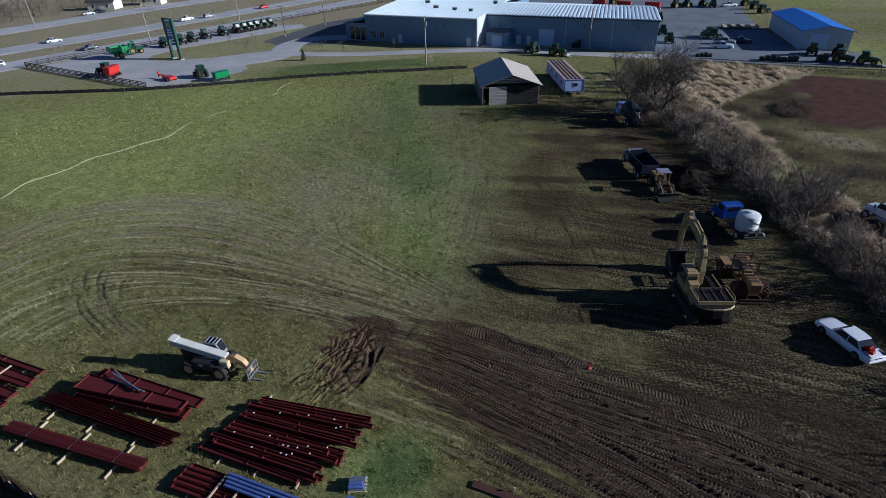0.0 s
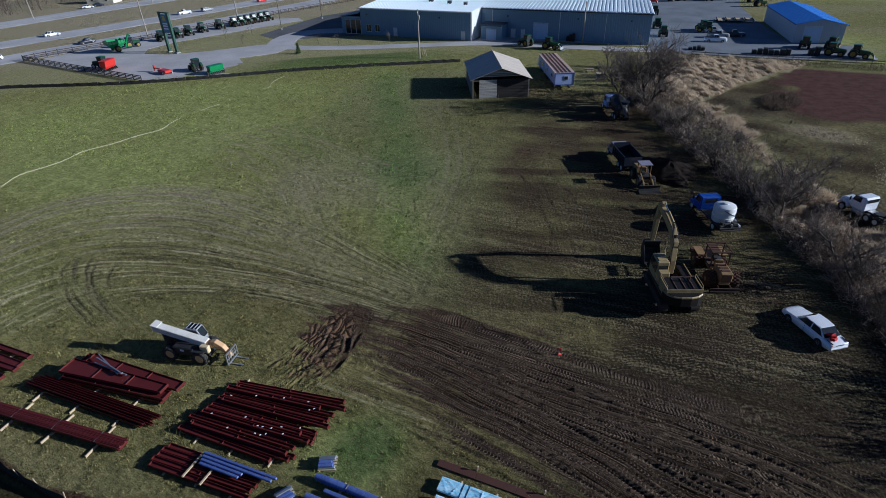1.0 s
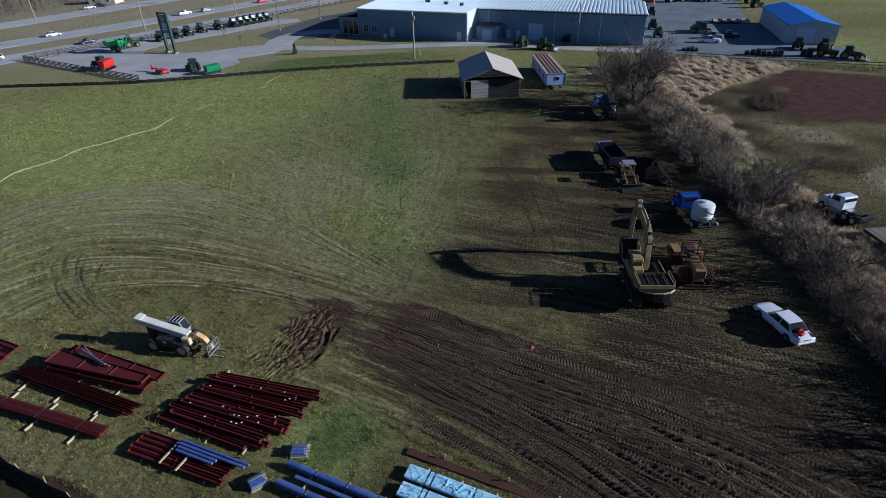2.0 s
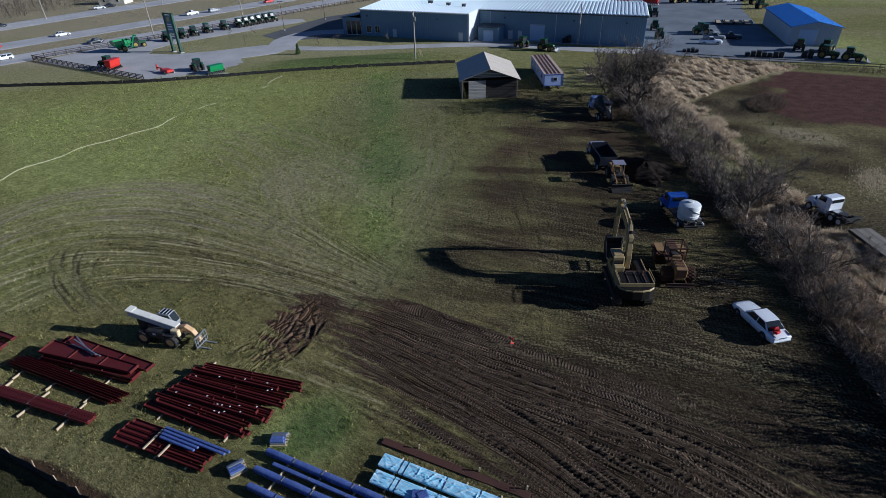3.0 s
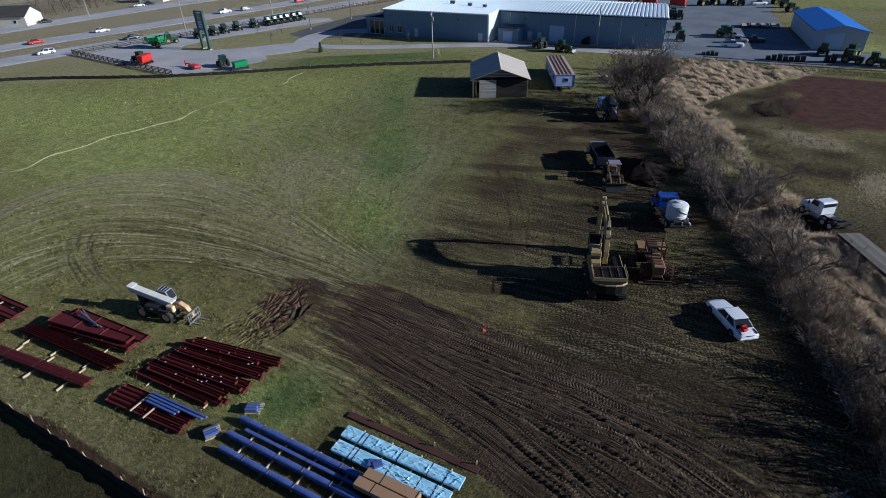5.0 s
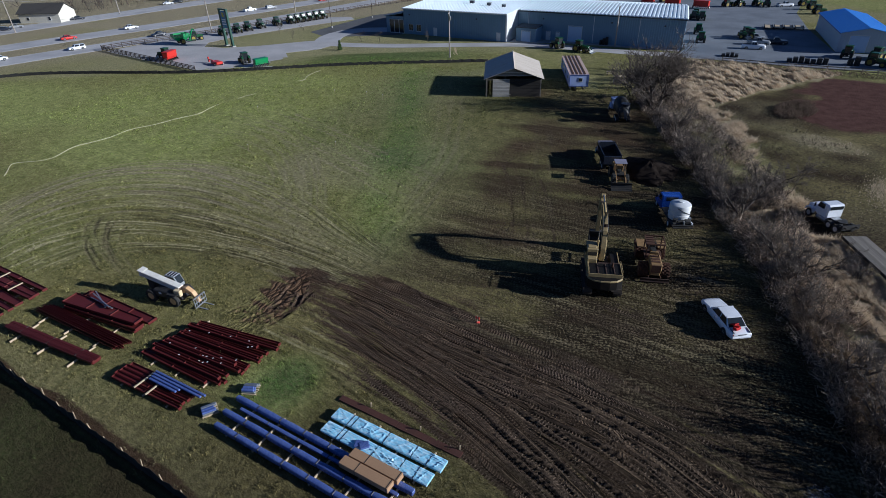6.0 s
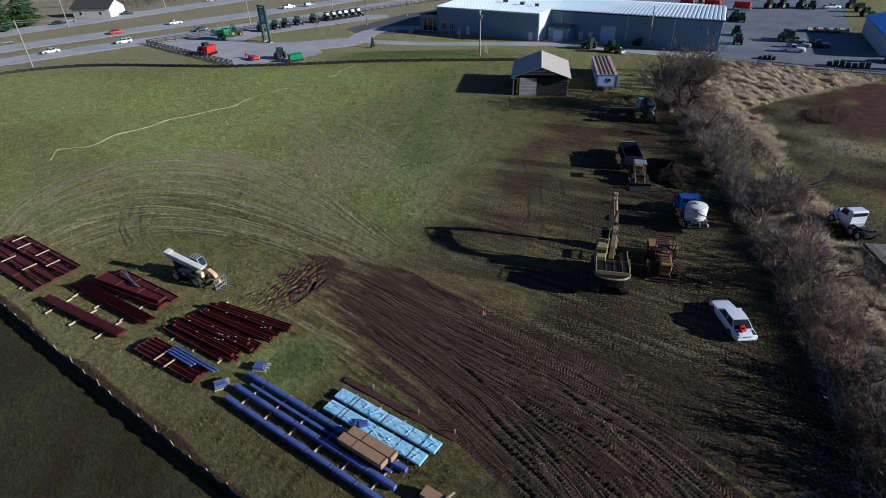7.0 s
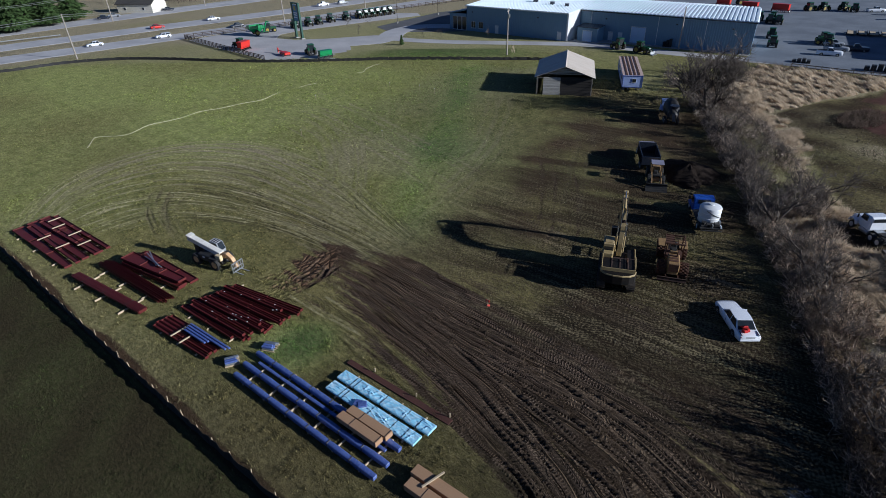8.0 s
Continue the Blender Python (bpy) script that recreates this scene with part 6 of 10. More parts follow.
def car(m, paint, label, kind="car", L=5.0, W=1.86, H=1.45, style="sedan", category="car", group=""):
    c = thing(kind, m, label, category, group)
    h, w = L / 2, W / 2
    if style == "sedan":
        hood, ws, roof0, roof1, rg, deck = 0.84, 1.0 / 2.5, 0.1, -0.42, -0.7, 0.92
    elif style == "wagon":
        hood, ws, roof0, roof1, rg, deck = 0.9, 1.05 / 2.5, 0.16, -0.9, -0.97, 0.95
    else:  # pickup
        hood, ws, roof0, roof1, rg, deck = 0.98, 0.95 / 2.5, 0.12, -0.18, -0.24, 0.98
    belt = H * 0.64
    st = [(-1.0, 0.84, 0.4, belt * deck * 0.92), (-0.97, 0.94, 0.28, belt * deck * 0.99), (-0.8, 1.0, 0.22, belt * deck * 1.03), (-0.5, 1.0, 0.2, belt), (0.2, 1.0, 0.2, belt), (0.42, 1.0, 0.2, belt * 0.97), (0.8, 0.98, 0.22, belt * hood * 0.98), (0.95, 0.9, 0.26, belt * hood * 0.9), (1.0, 0.74, 0.36, belt * hood * 0.76)]
    s = Shape().loft([ring_box(x * h, q * w, z0, z1) for x, q, z0, z1 in st])
    part("body", s, M[paint], c, smooth=40)
    # glasshouse
    wl, wr = w * 0.86, w * 0.7
    b = belt - 0.02

    def ring(x, hw, z):
        return [(x, hw, z), (x, hw * 0.5, z + 0.015), (x, -hw * 0.5, z + 0.015), (x, -hw, z)]
    xb0, xb1, xr0, xr1 = ws * h, rg * h, roof0 * h, roof1 * h
    top = H
    v = [(xb0, wl, b), (xb0, -wl, b), (xb1, -wl, b), (xb1, wl, b), (xr0, wr, top - 0.03), (xr0, -wr, top - 0.03), (xr1, -wr, top - 0.03), (xr1, wr, top - 0.03)]
    g = Shape().add(v, [(3, 2, 1, 0), (4, 5, 6, 7), (0, 1, 5, 4), (2, 3, 7, 6), (1, 2, 6, 5), (3, 0, 4, 7)])
    part("cabin", g, M[paint], c, bevel=0.08, smooth=50)
    part("roof", Shape().loft([ring(xr0 + 0.12, wr * 0.98, top - 0.02), ring((xr0 + xr1) / 2, wr * 1.02, top + 0.015), ring(xr1 - 0.05, wr * 0.98, top - 0.02), ], caps=False).box(xr1, xr0, -wr * 0.9, wr * 0.9, top - 0.03, top), M[paint], c, smooth=40)

    def pane(quad, name, t=0.012, inset=0.1):
        p = [Vector(q) for q in quad]
        mid = sum(p, Vector()) / 4
        n = (p[1] - p[0]).cross(p[3] - p[0]).normalized()
        if n.dot(mid - Vector(((xb0 + xb1) / 2, 0, b))) < 0:
            n = -n
        q = [a.lerp(mid, inset) for a in p]
        part(name, Shape().add([a + n * t for a in q] + [a - n * 0.01 for a in q], [(0, 1, 2, 3), (7, 6, 5, 4), (0, 4, 5, 1), (1, 5, 6, 2), (2, 6, 7, 3), (3, 7, 4, 0)]), M["glass"], c, "dark tinted glass")
    pane([v[0], v[1], v[5], v[4]], "windscreen", inset=0.08)
    pane([v[3], v[2], v[6], v[7]], "rear_window", inset=0.1)
    for a, bb, d, e in ((0, 3, 7, 4), (1, 2, 6, 5)):
        A, B, D, E_ = (Vector(v[i]) for i in (a, bb, d, e))
        mb, mt = A.lerp(B, 0.52), E_.lerp(D, 0.5)
        pane([A.lerp(B, 0.06), mb, mt, E_], "side_window", inset=0.09)
        pane([mb, B.lerp(A, 0.06), D, mt], "side_window", inset=0.09)
    for sx in (0.61, -0.6):
        for sy in (-1, 1):
            part("wheel_arch", Shape().tube((sx * h, sy * (w - 0.02), 0.34), (sx * h, sy * (w + 0.004), 0.34), 0.4, n=20), M["black"], c, "dark wheel arch")
            wheel(c, sx * h, sy * (w - 0.1), 0.33, 0.235, "chrome")
    for sy in (-1, 1):
        part("headlight", Shape().box(h - 0.14, h - 0.03, sy * w * 0.55 - 0.16, sy * w * 0.55 + 0.16, belt * 0.56, belt * 0.7, c=0.03), M["lamp_clear"], c, "clear headlight")
        part("tail_light", Shape().box(-h + 0.004, -h + 0.1, sy * w * 0.62 - 0.2, sy * w * 0.62 + 0.2, belt * 0.72, belt * 0.86, c=0.02), M["lamp_red"], c, "red tail light")
        part("mirror", Shape().box(xb0 - 0.35, xb0 - 0.22, sy * (w + 0.06) - 0.07, sy * (w + 0.06) + 0.07, belt + 0.02, belt + 0.15, c=0.03), M[paint], c)
    part("bumper", Shape().box(-h - 0.05, -h + 0.12, -w * 0.86, w * 0.86, 0.36, 0.56, c=0.05), M[paint], c)
    part("bumper", Shape().box(h - 0.16, h + 0.03, -w * 0.76, w * 0.76, 0.32, 0.5, c=0.05), M[paint], c)
    part("number_plate", Shape().box(-h - 0.062, -h - 0.051, -0.16, 0.16, 0.4, 0.5), M["tape"], c)
    if style == "sedan":
        part("tail_panel", Shape().box(-h - 0.004, -h + 0.08, -w * 0.4, w * 0.4, belt * 0.72, belt * 0.86, c=0.02), M["dark_paint"], c, "dark panel between the tail lights")
        part("door_seam", Shape().box(-0.02, 0.0, w - 0.004, w + 0.006, 0.3, belt - 0.06).box(-0.02, 0.0, -w - 0.006, -w + 0.004, 0.3, belt - 0.06), M["black"], c)
        part("boot_seam", Shape().box(-h * 0.985, -h * 0.74, w * 0.72, w * 0.73, belt * 0.93, belt + 0.03).box(-h * 0.985, -h * 0.74, -w * 0.73, -w * 0.72, belt * 0.93, belt + 0.03), M["black"], c)
    if style == "pickup":
        part("load_bed", Shape().box(-h * 0.96, -h * 0.27, -w * 0.8, w * 0.8, belt + 0.0, belt + 0.05), M["black"], c)
    return c


# white saloon by the hedge, red cloth on its boot
sedan = car(pose(16.6, 44.85, 0.0, 0, 0, 126.5), "white_paint", "white four-door saloon parked on the mud", L=5.4, W=1.98, H=1.47)
rc = Shape()
for k in range(7):
    rc.box(-0.16 - 0.02 * k, 0.16 + 0.02 * (k % 3), -0.3, 0.26 - 0.05 * (k % 2), 0.06 * k, 0.06 * k + 0.08, pose(0, 0.02 * k, 0, 6 * k, 4 * (k % 3), 17 * k), c=0.02)
rc.box(-0.25, 0.12, -0.15, 0.35, -0.02, 0.22, pose(-0.1, 0.1, 0, 8, 12, 20), c=0.06)
solid("cloth_bundle", rc, M["red_cloth"], "crumpled bright red cloth lying on the boot lid", "cloth", m=pose(17.68, 43.02, 1.0, 0, 0, 126.5))


def crawler(parent, y, L, w, h, shoes=30):
    """A crawler track: frame, rollers, sprocket and shoes."""
    r = h / 2
    pts = []
    straight = L - h
    per = 2 * straight + math.pi * h
    tr = part("track", Shape().box(-L / 2 + r, L / 2 - r, y - w * 0.28, y + w * 0.28, h * 0.22, h * 0.78, c=0.04), M["track_steel"], parent, "muddy steel crawler track")
    for sx in (-1, 1):
        part("idler", Shape().tube((sx * straight / 2, y - w * 0.3, r), (sx * straight / 2, y + w * 0.3, r), r * 0.82, n=18), M["track_steel"], tr)
    me = mesh_of("shoe", Shape().box(-per / shoes * 0.47, per / shoes * 0.47, -w / 2, w / 2, -0.035, 0.0).box(-0.02, 0.02, -w / 2, w / 2, 0.0, 0.035), M["track_steel"])
    for k in range(shoes):
        d = per * k / shoes
        if d < straight:
            p, a = (-straight / 2 + d, h), 0
        elif d < straight + math.pi * r:
            a = (d - straight) / r
            p = (straight / 2 + r * math.sin(a), r + r * math.cos(a))
        elif d < 2 * straight + math.pi * r:
            p, a = (straight / 2 - (d - straight - math.pi * r), 0.0), math.pi
        else:
            a = math.pi + (d - 2 * straight - math.pi * r) / r
            p = (-straight / 2 + r * math.sin(a), r + r * math.cos(a))
        piece("shoe", me, tr, Matrix.LocRotScale((p[0], y, p[1] + 0.035), Euler((0, a, 0)), None))
    return tr


def cylinder(parent, a, b, r):
    a, b = Vector(a), Vector(b)
    mid = a.lerp(b, 0.55)
    c = part("hydraulic_cylinder", Shape().tube(a, mid, r, n=10), M["cat_cream"], parent, smooth=40)
    part("rod", Shape().tube(mid, b, r * 0.55, n=8), M["chrome"], c, "bright steel rod", smooth=40)


# excavator, boom folded and bucket on the ground
ex = thing("excavator", pose(5.02, 45.65, 0, 0, 0, 112) @ Matrix.Scale(1.07, 4), "large faded cream-yellow crawler excavator, boom raised, bucket grounded", "excavator")
for y in (-1.3, 1.3):
    crawler(ex, y, 5.2, 0.72, 1.15)
part("undercarriage", Shape().box(-1.3, 1.3, -1.0, 1.0, 0.45, 1.2, c=0.08), M["track_steel"], ex)
part("slew_ring", Shape().tube((0, 0, 1.2), (0, 0, 1.36), 0.8, n=24), M["black"], ex)
base_parts = list(ex.children)
part("deck", Shape().box(-2.6, 1.9, -1.5, 1.5, 1.15, 1.45, c=0.04), M["rust_dark"], ex, "oil-stained dark deck")
cwp = [(-2.3, 1.6), (-2.9, 1.45), (-3.25, 1.0), (-3.4, 0.4), (-3.4, -0.4), (-3.25, -1.0), (-2.9, -1.45), (-2.3, -1.6)]
cw = part("counterweight", Shape().plate(cwp, 1.2, 2.15), M["cat_cream"], ex, "rounded cream counterweight", bevel=0.05)
# black band widened so the counterweight's back carries its shade as colour
part("stripe", Shape().plate([(x - 0.012 if x < -2.5 else x, y * 1.006) for x, y in cwp], 1.22, 2.0), M["soot"], cw, "dark band round the counterweight, widened for its shaded back")
part("engine_wall", Shape().box(-2.75, -0.92, -1.45, -1.38, 1.46, 2.5), M["cat_cream"], ex)
part("engine_wall", Shape().box(-2.75, -0.92, 1.38, 1.45, 1.46, 2.5), M["cat_cream"], ex)
part("engine_wall", Shape().box(-2.82, -2.752, -1.45, 1.45, 1.46, 2.5), M["cat_cream"], ex)
part("engine_block", Shape().box(-2.4, -1.2, -0.7, 0.35, 1.46, 2.1, c=0.08).box(-2.2, -1.4, -0.45, 0.1, 2.104, 2.28, c=0.06), M["soot"], ex, "oily black engine")
part("radiator", Shape().box(-2.5, -1.1, 0.75, 1.0, 1.46, 2.26, c=0.03), M["rust_dark"], ex, "rusty radiator core")
part("oil_tank", Shape().tube((-2.2, -1.05, 1.8), (-1.2, -1.05, 1.8), 0.26, n=14), M["soot"], ex)
part("air_filter", Shape().tube((-2.45, 0.5, 2.2), (-1.75, 0.5, 2.2), 0.17, n=14), M["rust"], ex, "rusty air filter canister")
part("engine_cover", Shape().box(-2.74, -0.93, -1.37, 1.37, 2.36, 2.42, c=0.02), M["soot"], ex, "oil-black engine cover")
for y in (-0.8, -0.1, 0.6):
    part("cover_rib", Shape().box(-2.6, -1.05, y - 0.05, y + 0.05, 2.424, 2.47, c=0.015), M["rust_dark"], ex)
part("weight_top", Shape().plate([(x * 0.985, y * 0.93) for x, y in cwp], 2.152, 2.18), M["soot"], cw, "oil-dark top of the counterweight")
part("cover_plate", Shape().box(-0.9, -0.72, -1.42, 0.55, 1.46, 2.42, c=0.03), M["rust_dark"], ex)
part("side_box", Shape().box(-0.7, 1.7, -1.48, -0.75, 1.46, 1.95, c=0.05), M["soot"], ex, "oil-dark side locker")
part("side_rail", Shape().box(-0.7, 1.75, -1.5, -1.42, 1.96, 2.06, c=0.02), M["cat_cream"], ex)
part("tool_box", Shape().box(-0.7, -0.1, 0.6, 1.45, 1.46, 2.7, c=0.05), M["cat_cream"], ex)
for y in (-1.44, 1.44):
    part("handrail", Shape().pipe([(-2.6, y, 2.1), (-2.6, y, 2.75), (-0.9, y, 2.75), (-0.9, y, 2.3)], 0.03, 6), M["cat_cream"], ex)
part("exhaust", Shape().tube((-1.5, -0.7, 2.3), (-1.5, -0.7, 2.9), 0.08, n=8), M["rust"], ex)
cab = part("cab", Shape().slab([(0.0, 1.46), (1.75, 1.46), (1.9, 2.2), (1.6, 3.3), (0.0, 3.3)], 0.5, 1.48), M["cat_cream"], ex, "cream operator's cab", bevel=0.05)
part("window", Shape().slab([(0.1, 2.2), (1.78, 2.2), (1.55, 3.16), (0.1, 3.16)], 0.49, 0.497), M["glass"], cab)
part("window", Shape().slab([(0.1, 2.2), (1.78, 2.2), (1.55, 3.16), (0.1, 3.16)], 1.483, 1.492), M["glass"], cab)
part("window", Shape().box(-0.015, -0.003, 0.6, 1.38, 2.3, 3.0), M["glass"], cab)
part("window", Shape().slab([(1.915, 2.25), (1.925, 2.25), (1.635, 3.2), (1.625, 3.2)], 0.6, 1.38), M["glass"], cab)
part("hatch", Shape().box(0.25, 1.3, 0.65, 1.35, 3.304, 3.35, c=0.02), M["cat_cream"], cab)
boom = [(0.55, 1.75), (1.15, 1.5), (1.2, 3.0), (1.5, 4.2), (2.3, 4.95), (3.6, 5.3), (5.5, 5.55), (5.65, 5.85), (5.3, 6.05), (3.4, 5.95), (1.9, 5.6), (0.95, 4.75), (0.55, 3.1)]
part("boom", Shape().slab(boom, -0.22, 0.22), M["cat_cream"], ex, "scratched cream boom", bevel=0.03)
part("stick", Shape().slab([(4.85, 6.35), (5.15, 6.5), (5.75, 6.0), (6.2, 4.5), (6.3, 1.75), (5.98, 1.65), (5.72, 4.4), (5.3, 5.6)], -0.2, 0.2), M["cat_cream"], ex, "cream dipper stick", bevel=0.03)
for x, z, a in ((1.3, 5.1, -46), (4.3, 6.02, -3)):
    part("boom_plate", Shape().box(-0.14, 0.14, -0.235, 0.235, -0.03, 0.03, pose(x, 0, z, 0, a, 0), c=0.01), M["rust_dark"], ex, "dark worn boom plate")
part("valve_block", Shape().box(0.75, 1.15, -0.35, 0.35, 2.3, 2.7, c=0.05), M["soot"], ex)
part("walkway", Shape().box(0.3, 1.85, -0.6, 0.45, 1.455, 1.5), M["soot"], ex)
cylinder(ex, (1.9, 0.35, 1.5), (1.9, 0.35, 4.6), 0.12)
cylinder(ex, (1.9, -0.35, 1.5), (1.9, -0.35, 4.6), 0.12)
cylinder(ex, (2.3, 0, 5.9), (4.9, 0, 6.45), 0.12)
cylinder(ex, (6.15, 0, 5.4), (6.55, 0, 2.9), 0.1)
part("hose", Shape().pipe([(1.2, 0.2, 2.4), (0.75, 0.22, 4.8), (1.85, 0.22, 5.68), (4.2, 0.2, 6.08)], 0.035, 6), M["black"], ex)
part("hose", Shape().pipe([(1.2, -0.2, 2.4), (0.75, -0.22, 4.8), (1.85, -0.22, 5.68), (4.2, -0.2, 6.08)], 0.035, 6), M["black"], ex)
for o in ex.children:
    if o not in base_parts:
        o.location.z += 0.2
bu = part("bucket", Shape().slab([(5.75, 2.15), (6.3, 2.1), (6.6, 1.2), (6.35, 0.4), (5.7, 0.05), (4.95, 0.05), (4.95, 0.15), (5.6, 0.25), (6.1, 0.6), (6.25, 1.2), (5.9, 1.7)], -0.75, 0.75), M["black"], ex, "worn dark digging bucket")
part("bucket_side", Shape().slab([(5.9, 1.75), (6.25, 1.2), (6.1, 0.6), (5.6, 0.25), (4.95, 0.15), (5.15, 0.8)], -0.75, -0.71), M["black"], bu)
part("bucket_side", Shape().slab([(5.9, 1.75), (6.25, 1.2), (6.1, 0.6), (5.6, 0.25), (4.95, 0.15), (5.15, 0.8)], 0.71, 0.75), M["black"], bu)
for k in range(5):
    part("tooth", Shape().box(4.65, 4.96, -0.68 + k * 0.31, -0.56 + k * 0.31, 0.04, 0.16, c=0.03), M["track_steel"], bu)


def pad_wheel(parent, x, y, r, w):
    """A steel compactor drum wheel set with pads."""
    d = part("wheel", Shape().tube((x, y - w / 2, r + 0.1), (x, y + w / 2, r + 0.1), r, n=24), M["rust"], parent, "rusty padded steel wheel", smooth=40)
    me = mesh_of("pad", Shape().box(-0.09, 0.09, -0.1, 0.1, 0, 0.14, c=0.03), M["rust"])
    for j in range(4):
        for k in range(14):
            a = 2 * math.pi * (k + 0.5 * (j % 2)) / 14
            piece("pad", me, d, Matrix.LocRotScale((x + r * math.sin(a), y - w / 2 + w * (j + 0.5) / 4, r + 0.1 + r * math.cos(a)), Euler((0, a, 0)), None))
    part("hub", Shape().tube((x, y - w * 0.52, r + 0.1), (x, y + w * 0.52, r + 0.1), r * 0.35, n=14), M["cat_ochre"], d)


# padfoot compactor, facing the camera's side of the yard
cp = thing("soil_compactor", pose(8.75, 50.9, 0, 0, 0, -70), "rusty ochre padfoot soil compactor with a canopy", "compactor")
for x in (1.75, -1.85):
    for y in (-1.05, 1.05):
        pad_wheel(cp, x, y, 0.66, 0.85)
part("engine_hood", Shape().box(0.75, 2.75, -0.55, 0.55, 0.95, 1.95, c=0.07), M["cat_ochre"], cp, "rust-stained ochre engine hood")
part("grille", Shape().box(2.752, 2.8, -0.45, 0.45, 1.05, 1.85), M["rust"], cp)
for k in range(3):
    part("louvre", Shape().box(1.0 + k * 0.5, 1.35 + k * 0.5, -0.4, 0.4, 1.955, 2.0, c=0.015), M["rust"], cp)
part("front_frame", Shape().box(0.2, 2.6, -0.5, 0.5, 0.55, 0.95, c=0.05), M["cat_ochre"], cp)
part("rear_frame", Shape().box(-2.7, 0.1, -0.55, 0.55, 0.6, 1.35, c=0.06), M["cat_ochre"], cp)
part("platform", Shape().box(-0.9, 0.7, -0.85, 0.85, 1.36, 1.46), M["rust"], cp)
part("fender", Shape().box(-2.7, -1.0, -1.45, -0.6, 1.62, 1.7, c=0.02).box(-2.7, -1.0, 0.6, 1.45, 1.62, 1.7, c=0.02), M["cat_ochre"], cp)
part("seat", Shape().box(-0.7, -0.2, -0.28, 0.28, 1.47, 1.95, c=0.05).box(-0.8, -0.65, -0.28, 0.28, 1.96, 2.5, c=0.05), M["black"], cp)
part("steering_wheel", Shape().tube((0.3, 0, 2.15), (0.36, 0, 2.2), 0.22, n=14), M["black"], cp)
part("console", Shape().box(0.3, 0.65, -0.4, 0.4, 1.47, 2.1, c=0.05), M["cat_ochre"], cp)
for x in (-0.95, 0.68):
    for y in (-0.8, 0.8):
        part("canopy_post", Shape().box(x - 0.05, x + 0.05, y - 0.05, y + 0.05, 1.47, 3.02), M["rust"], cp)
part("canopy", Shape().box(-1.1, 0.85, -0.95, -0.85, 3.024, 3.12).box(-1.1, 0.85, 0.85, 0.95, 3.024, 3.12).box(-1.1, -1.0, -0.848, 0.848, 3.024, 3.12).box(0.75, 0.85, -0.848, 0.848, 3.024, 3.12).box(-1.0, 0.74, -0.848, -0.1, 3.03, 3.08), M["rust"], cp, "rusty half-open canopy frame")
for k in range(5):
    part("canopy_rib", Shape().box(-1.05 + k * 0.44, -0.98 + k * 0.44, -0.9, 0.9, 3.124, 3.16), M["rust"], cp)
part("exhaust", Shape().tube((1.3, 0.3, 1.95), (1.3, 0.3, 2.6), 0.06, n=8), M["rust"], cp)
part("blade", Shape().slab([(2.95, 0.1), (3.12, 0.12), (3.04, 0.3), (3.1, 0.5), (2.98, 0.5), (2.92, 0.3)], -1.35, 1.35), M["rust_dark"], cp, "worn levelling blade")
part("blade_arm", Shape().box(0.6, 2.95, -0.62, -0.52, 0.4, 0.55).box(0.6, 2.95, 0.52, 0.62, 0.4, 0.55), M["rust"], cp)
part("rear_guard", Shape().box(-3.1, -2.75, -1.5, 1.5, 0.9, 1.3, c=0.04), M["rust"], cp)

# water truck: blue cab, upright white tank
wt = thing("tank_truck", pose(8.75, 62.2, 0, 0, 0, 117), "flatbed truck with a bright blue cab and white upright tank", "truck")
part("chassis", Shape().box(-3.0, 3.6, -0.5, -0.35, 0.65, 0.9).box(-3.0, 3.6, 0.35, 0.5, 0.65, 0.9), M["black"], wt)
part("flatbed", Shape().box(-3.1, 1.5, -1.2, 1.2, 0.92, 1.08, c=0.02), M["black"], wt)
wc = part("cab", Shape().slab([(1.75, 0.7), (3.3, 0.7), (3.3, 1.6), (2.95, 2.45), (1.75, 2.45)], -1.15, 1.15), M["blue_cab"], wt, "bright blue day cab", bevel=0.08)
part("hood", Shape().slab([(3.25, 0.6), (4.35, 0.6), (4.4, 1.35), (3.25, 1.62)], -0.85, 0.85), M["blue_cab"], wt, bevel=0.08)
part("mudguard", Shape().slab([(3.2, 0.75), (3.35, 1.15), (3.85, 1.25), (4.3, 1.1), (4.4, 0.75)], 0.86, 1.2).slab([(3.2, 0.75), (3.35, 1.15), (3.85, 1.25), (4.3, 1.1), (4.4, 0.75)], -1.2, -0.86), M["blue_cab"], wt, bevel=0.04)
part("windscreen", Shape().slab([(3.28, 1.68), (3.31, 1.68), (3.02, 2.36), (2.99, 2.36)], -1.0, 1.0), M["glass"], wc)
part("rear_window", Shape().box(1.73, 1.747, -0.7, 0.7, 1.75, 2.25), M["glass"], wc)
for sy in (-1, 1):
    part("side_window", Shape().slab([(2.05, 1.65), (3.15, 1.65), (2.88, 2.3), (2.05, 2.3)], sy * 1.153, sy * 1.165), M["glass"], wc)
    part("mirror", Shape().box(3.2, 3.3, sy * 1.38 - 0.1, sy * 1.38 + 0.1, 1.6, 2.1, c=0.03), M["black"], wc)
    wheel(wt, 3.8, sy * 0.98, 0.48, 0.28, "white_dull")
    wheel(wt, -1.5, sy * 0.92, 0.48, 0.55, "white_dull")
tk = part("tank", Shape().lathe([(1.1, 1.085), (1.14, 1.15), (1.17, 2.2), (1.19, 2.75), (1.12, 2.9), (0.9, 3.0), (0.45, 3.08), (0.28, 3.1), (0.28, 3.2), (0.1, 3.22)], 26, pose(-1.15, 0, 0)), M["poly_tank"], wt, "white upright plastic tank", smooth=35)
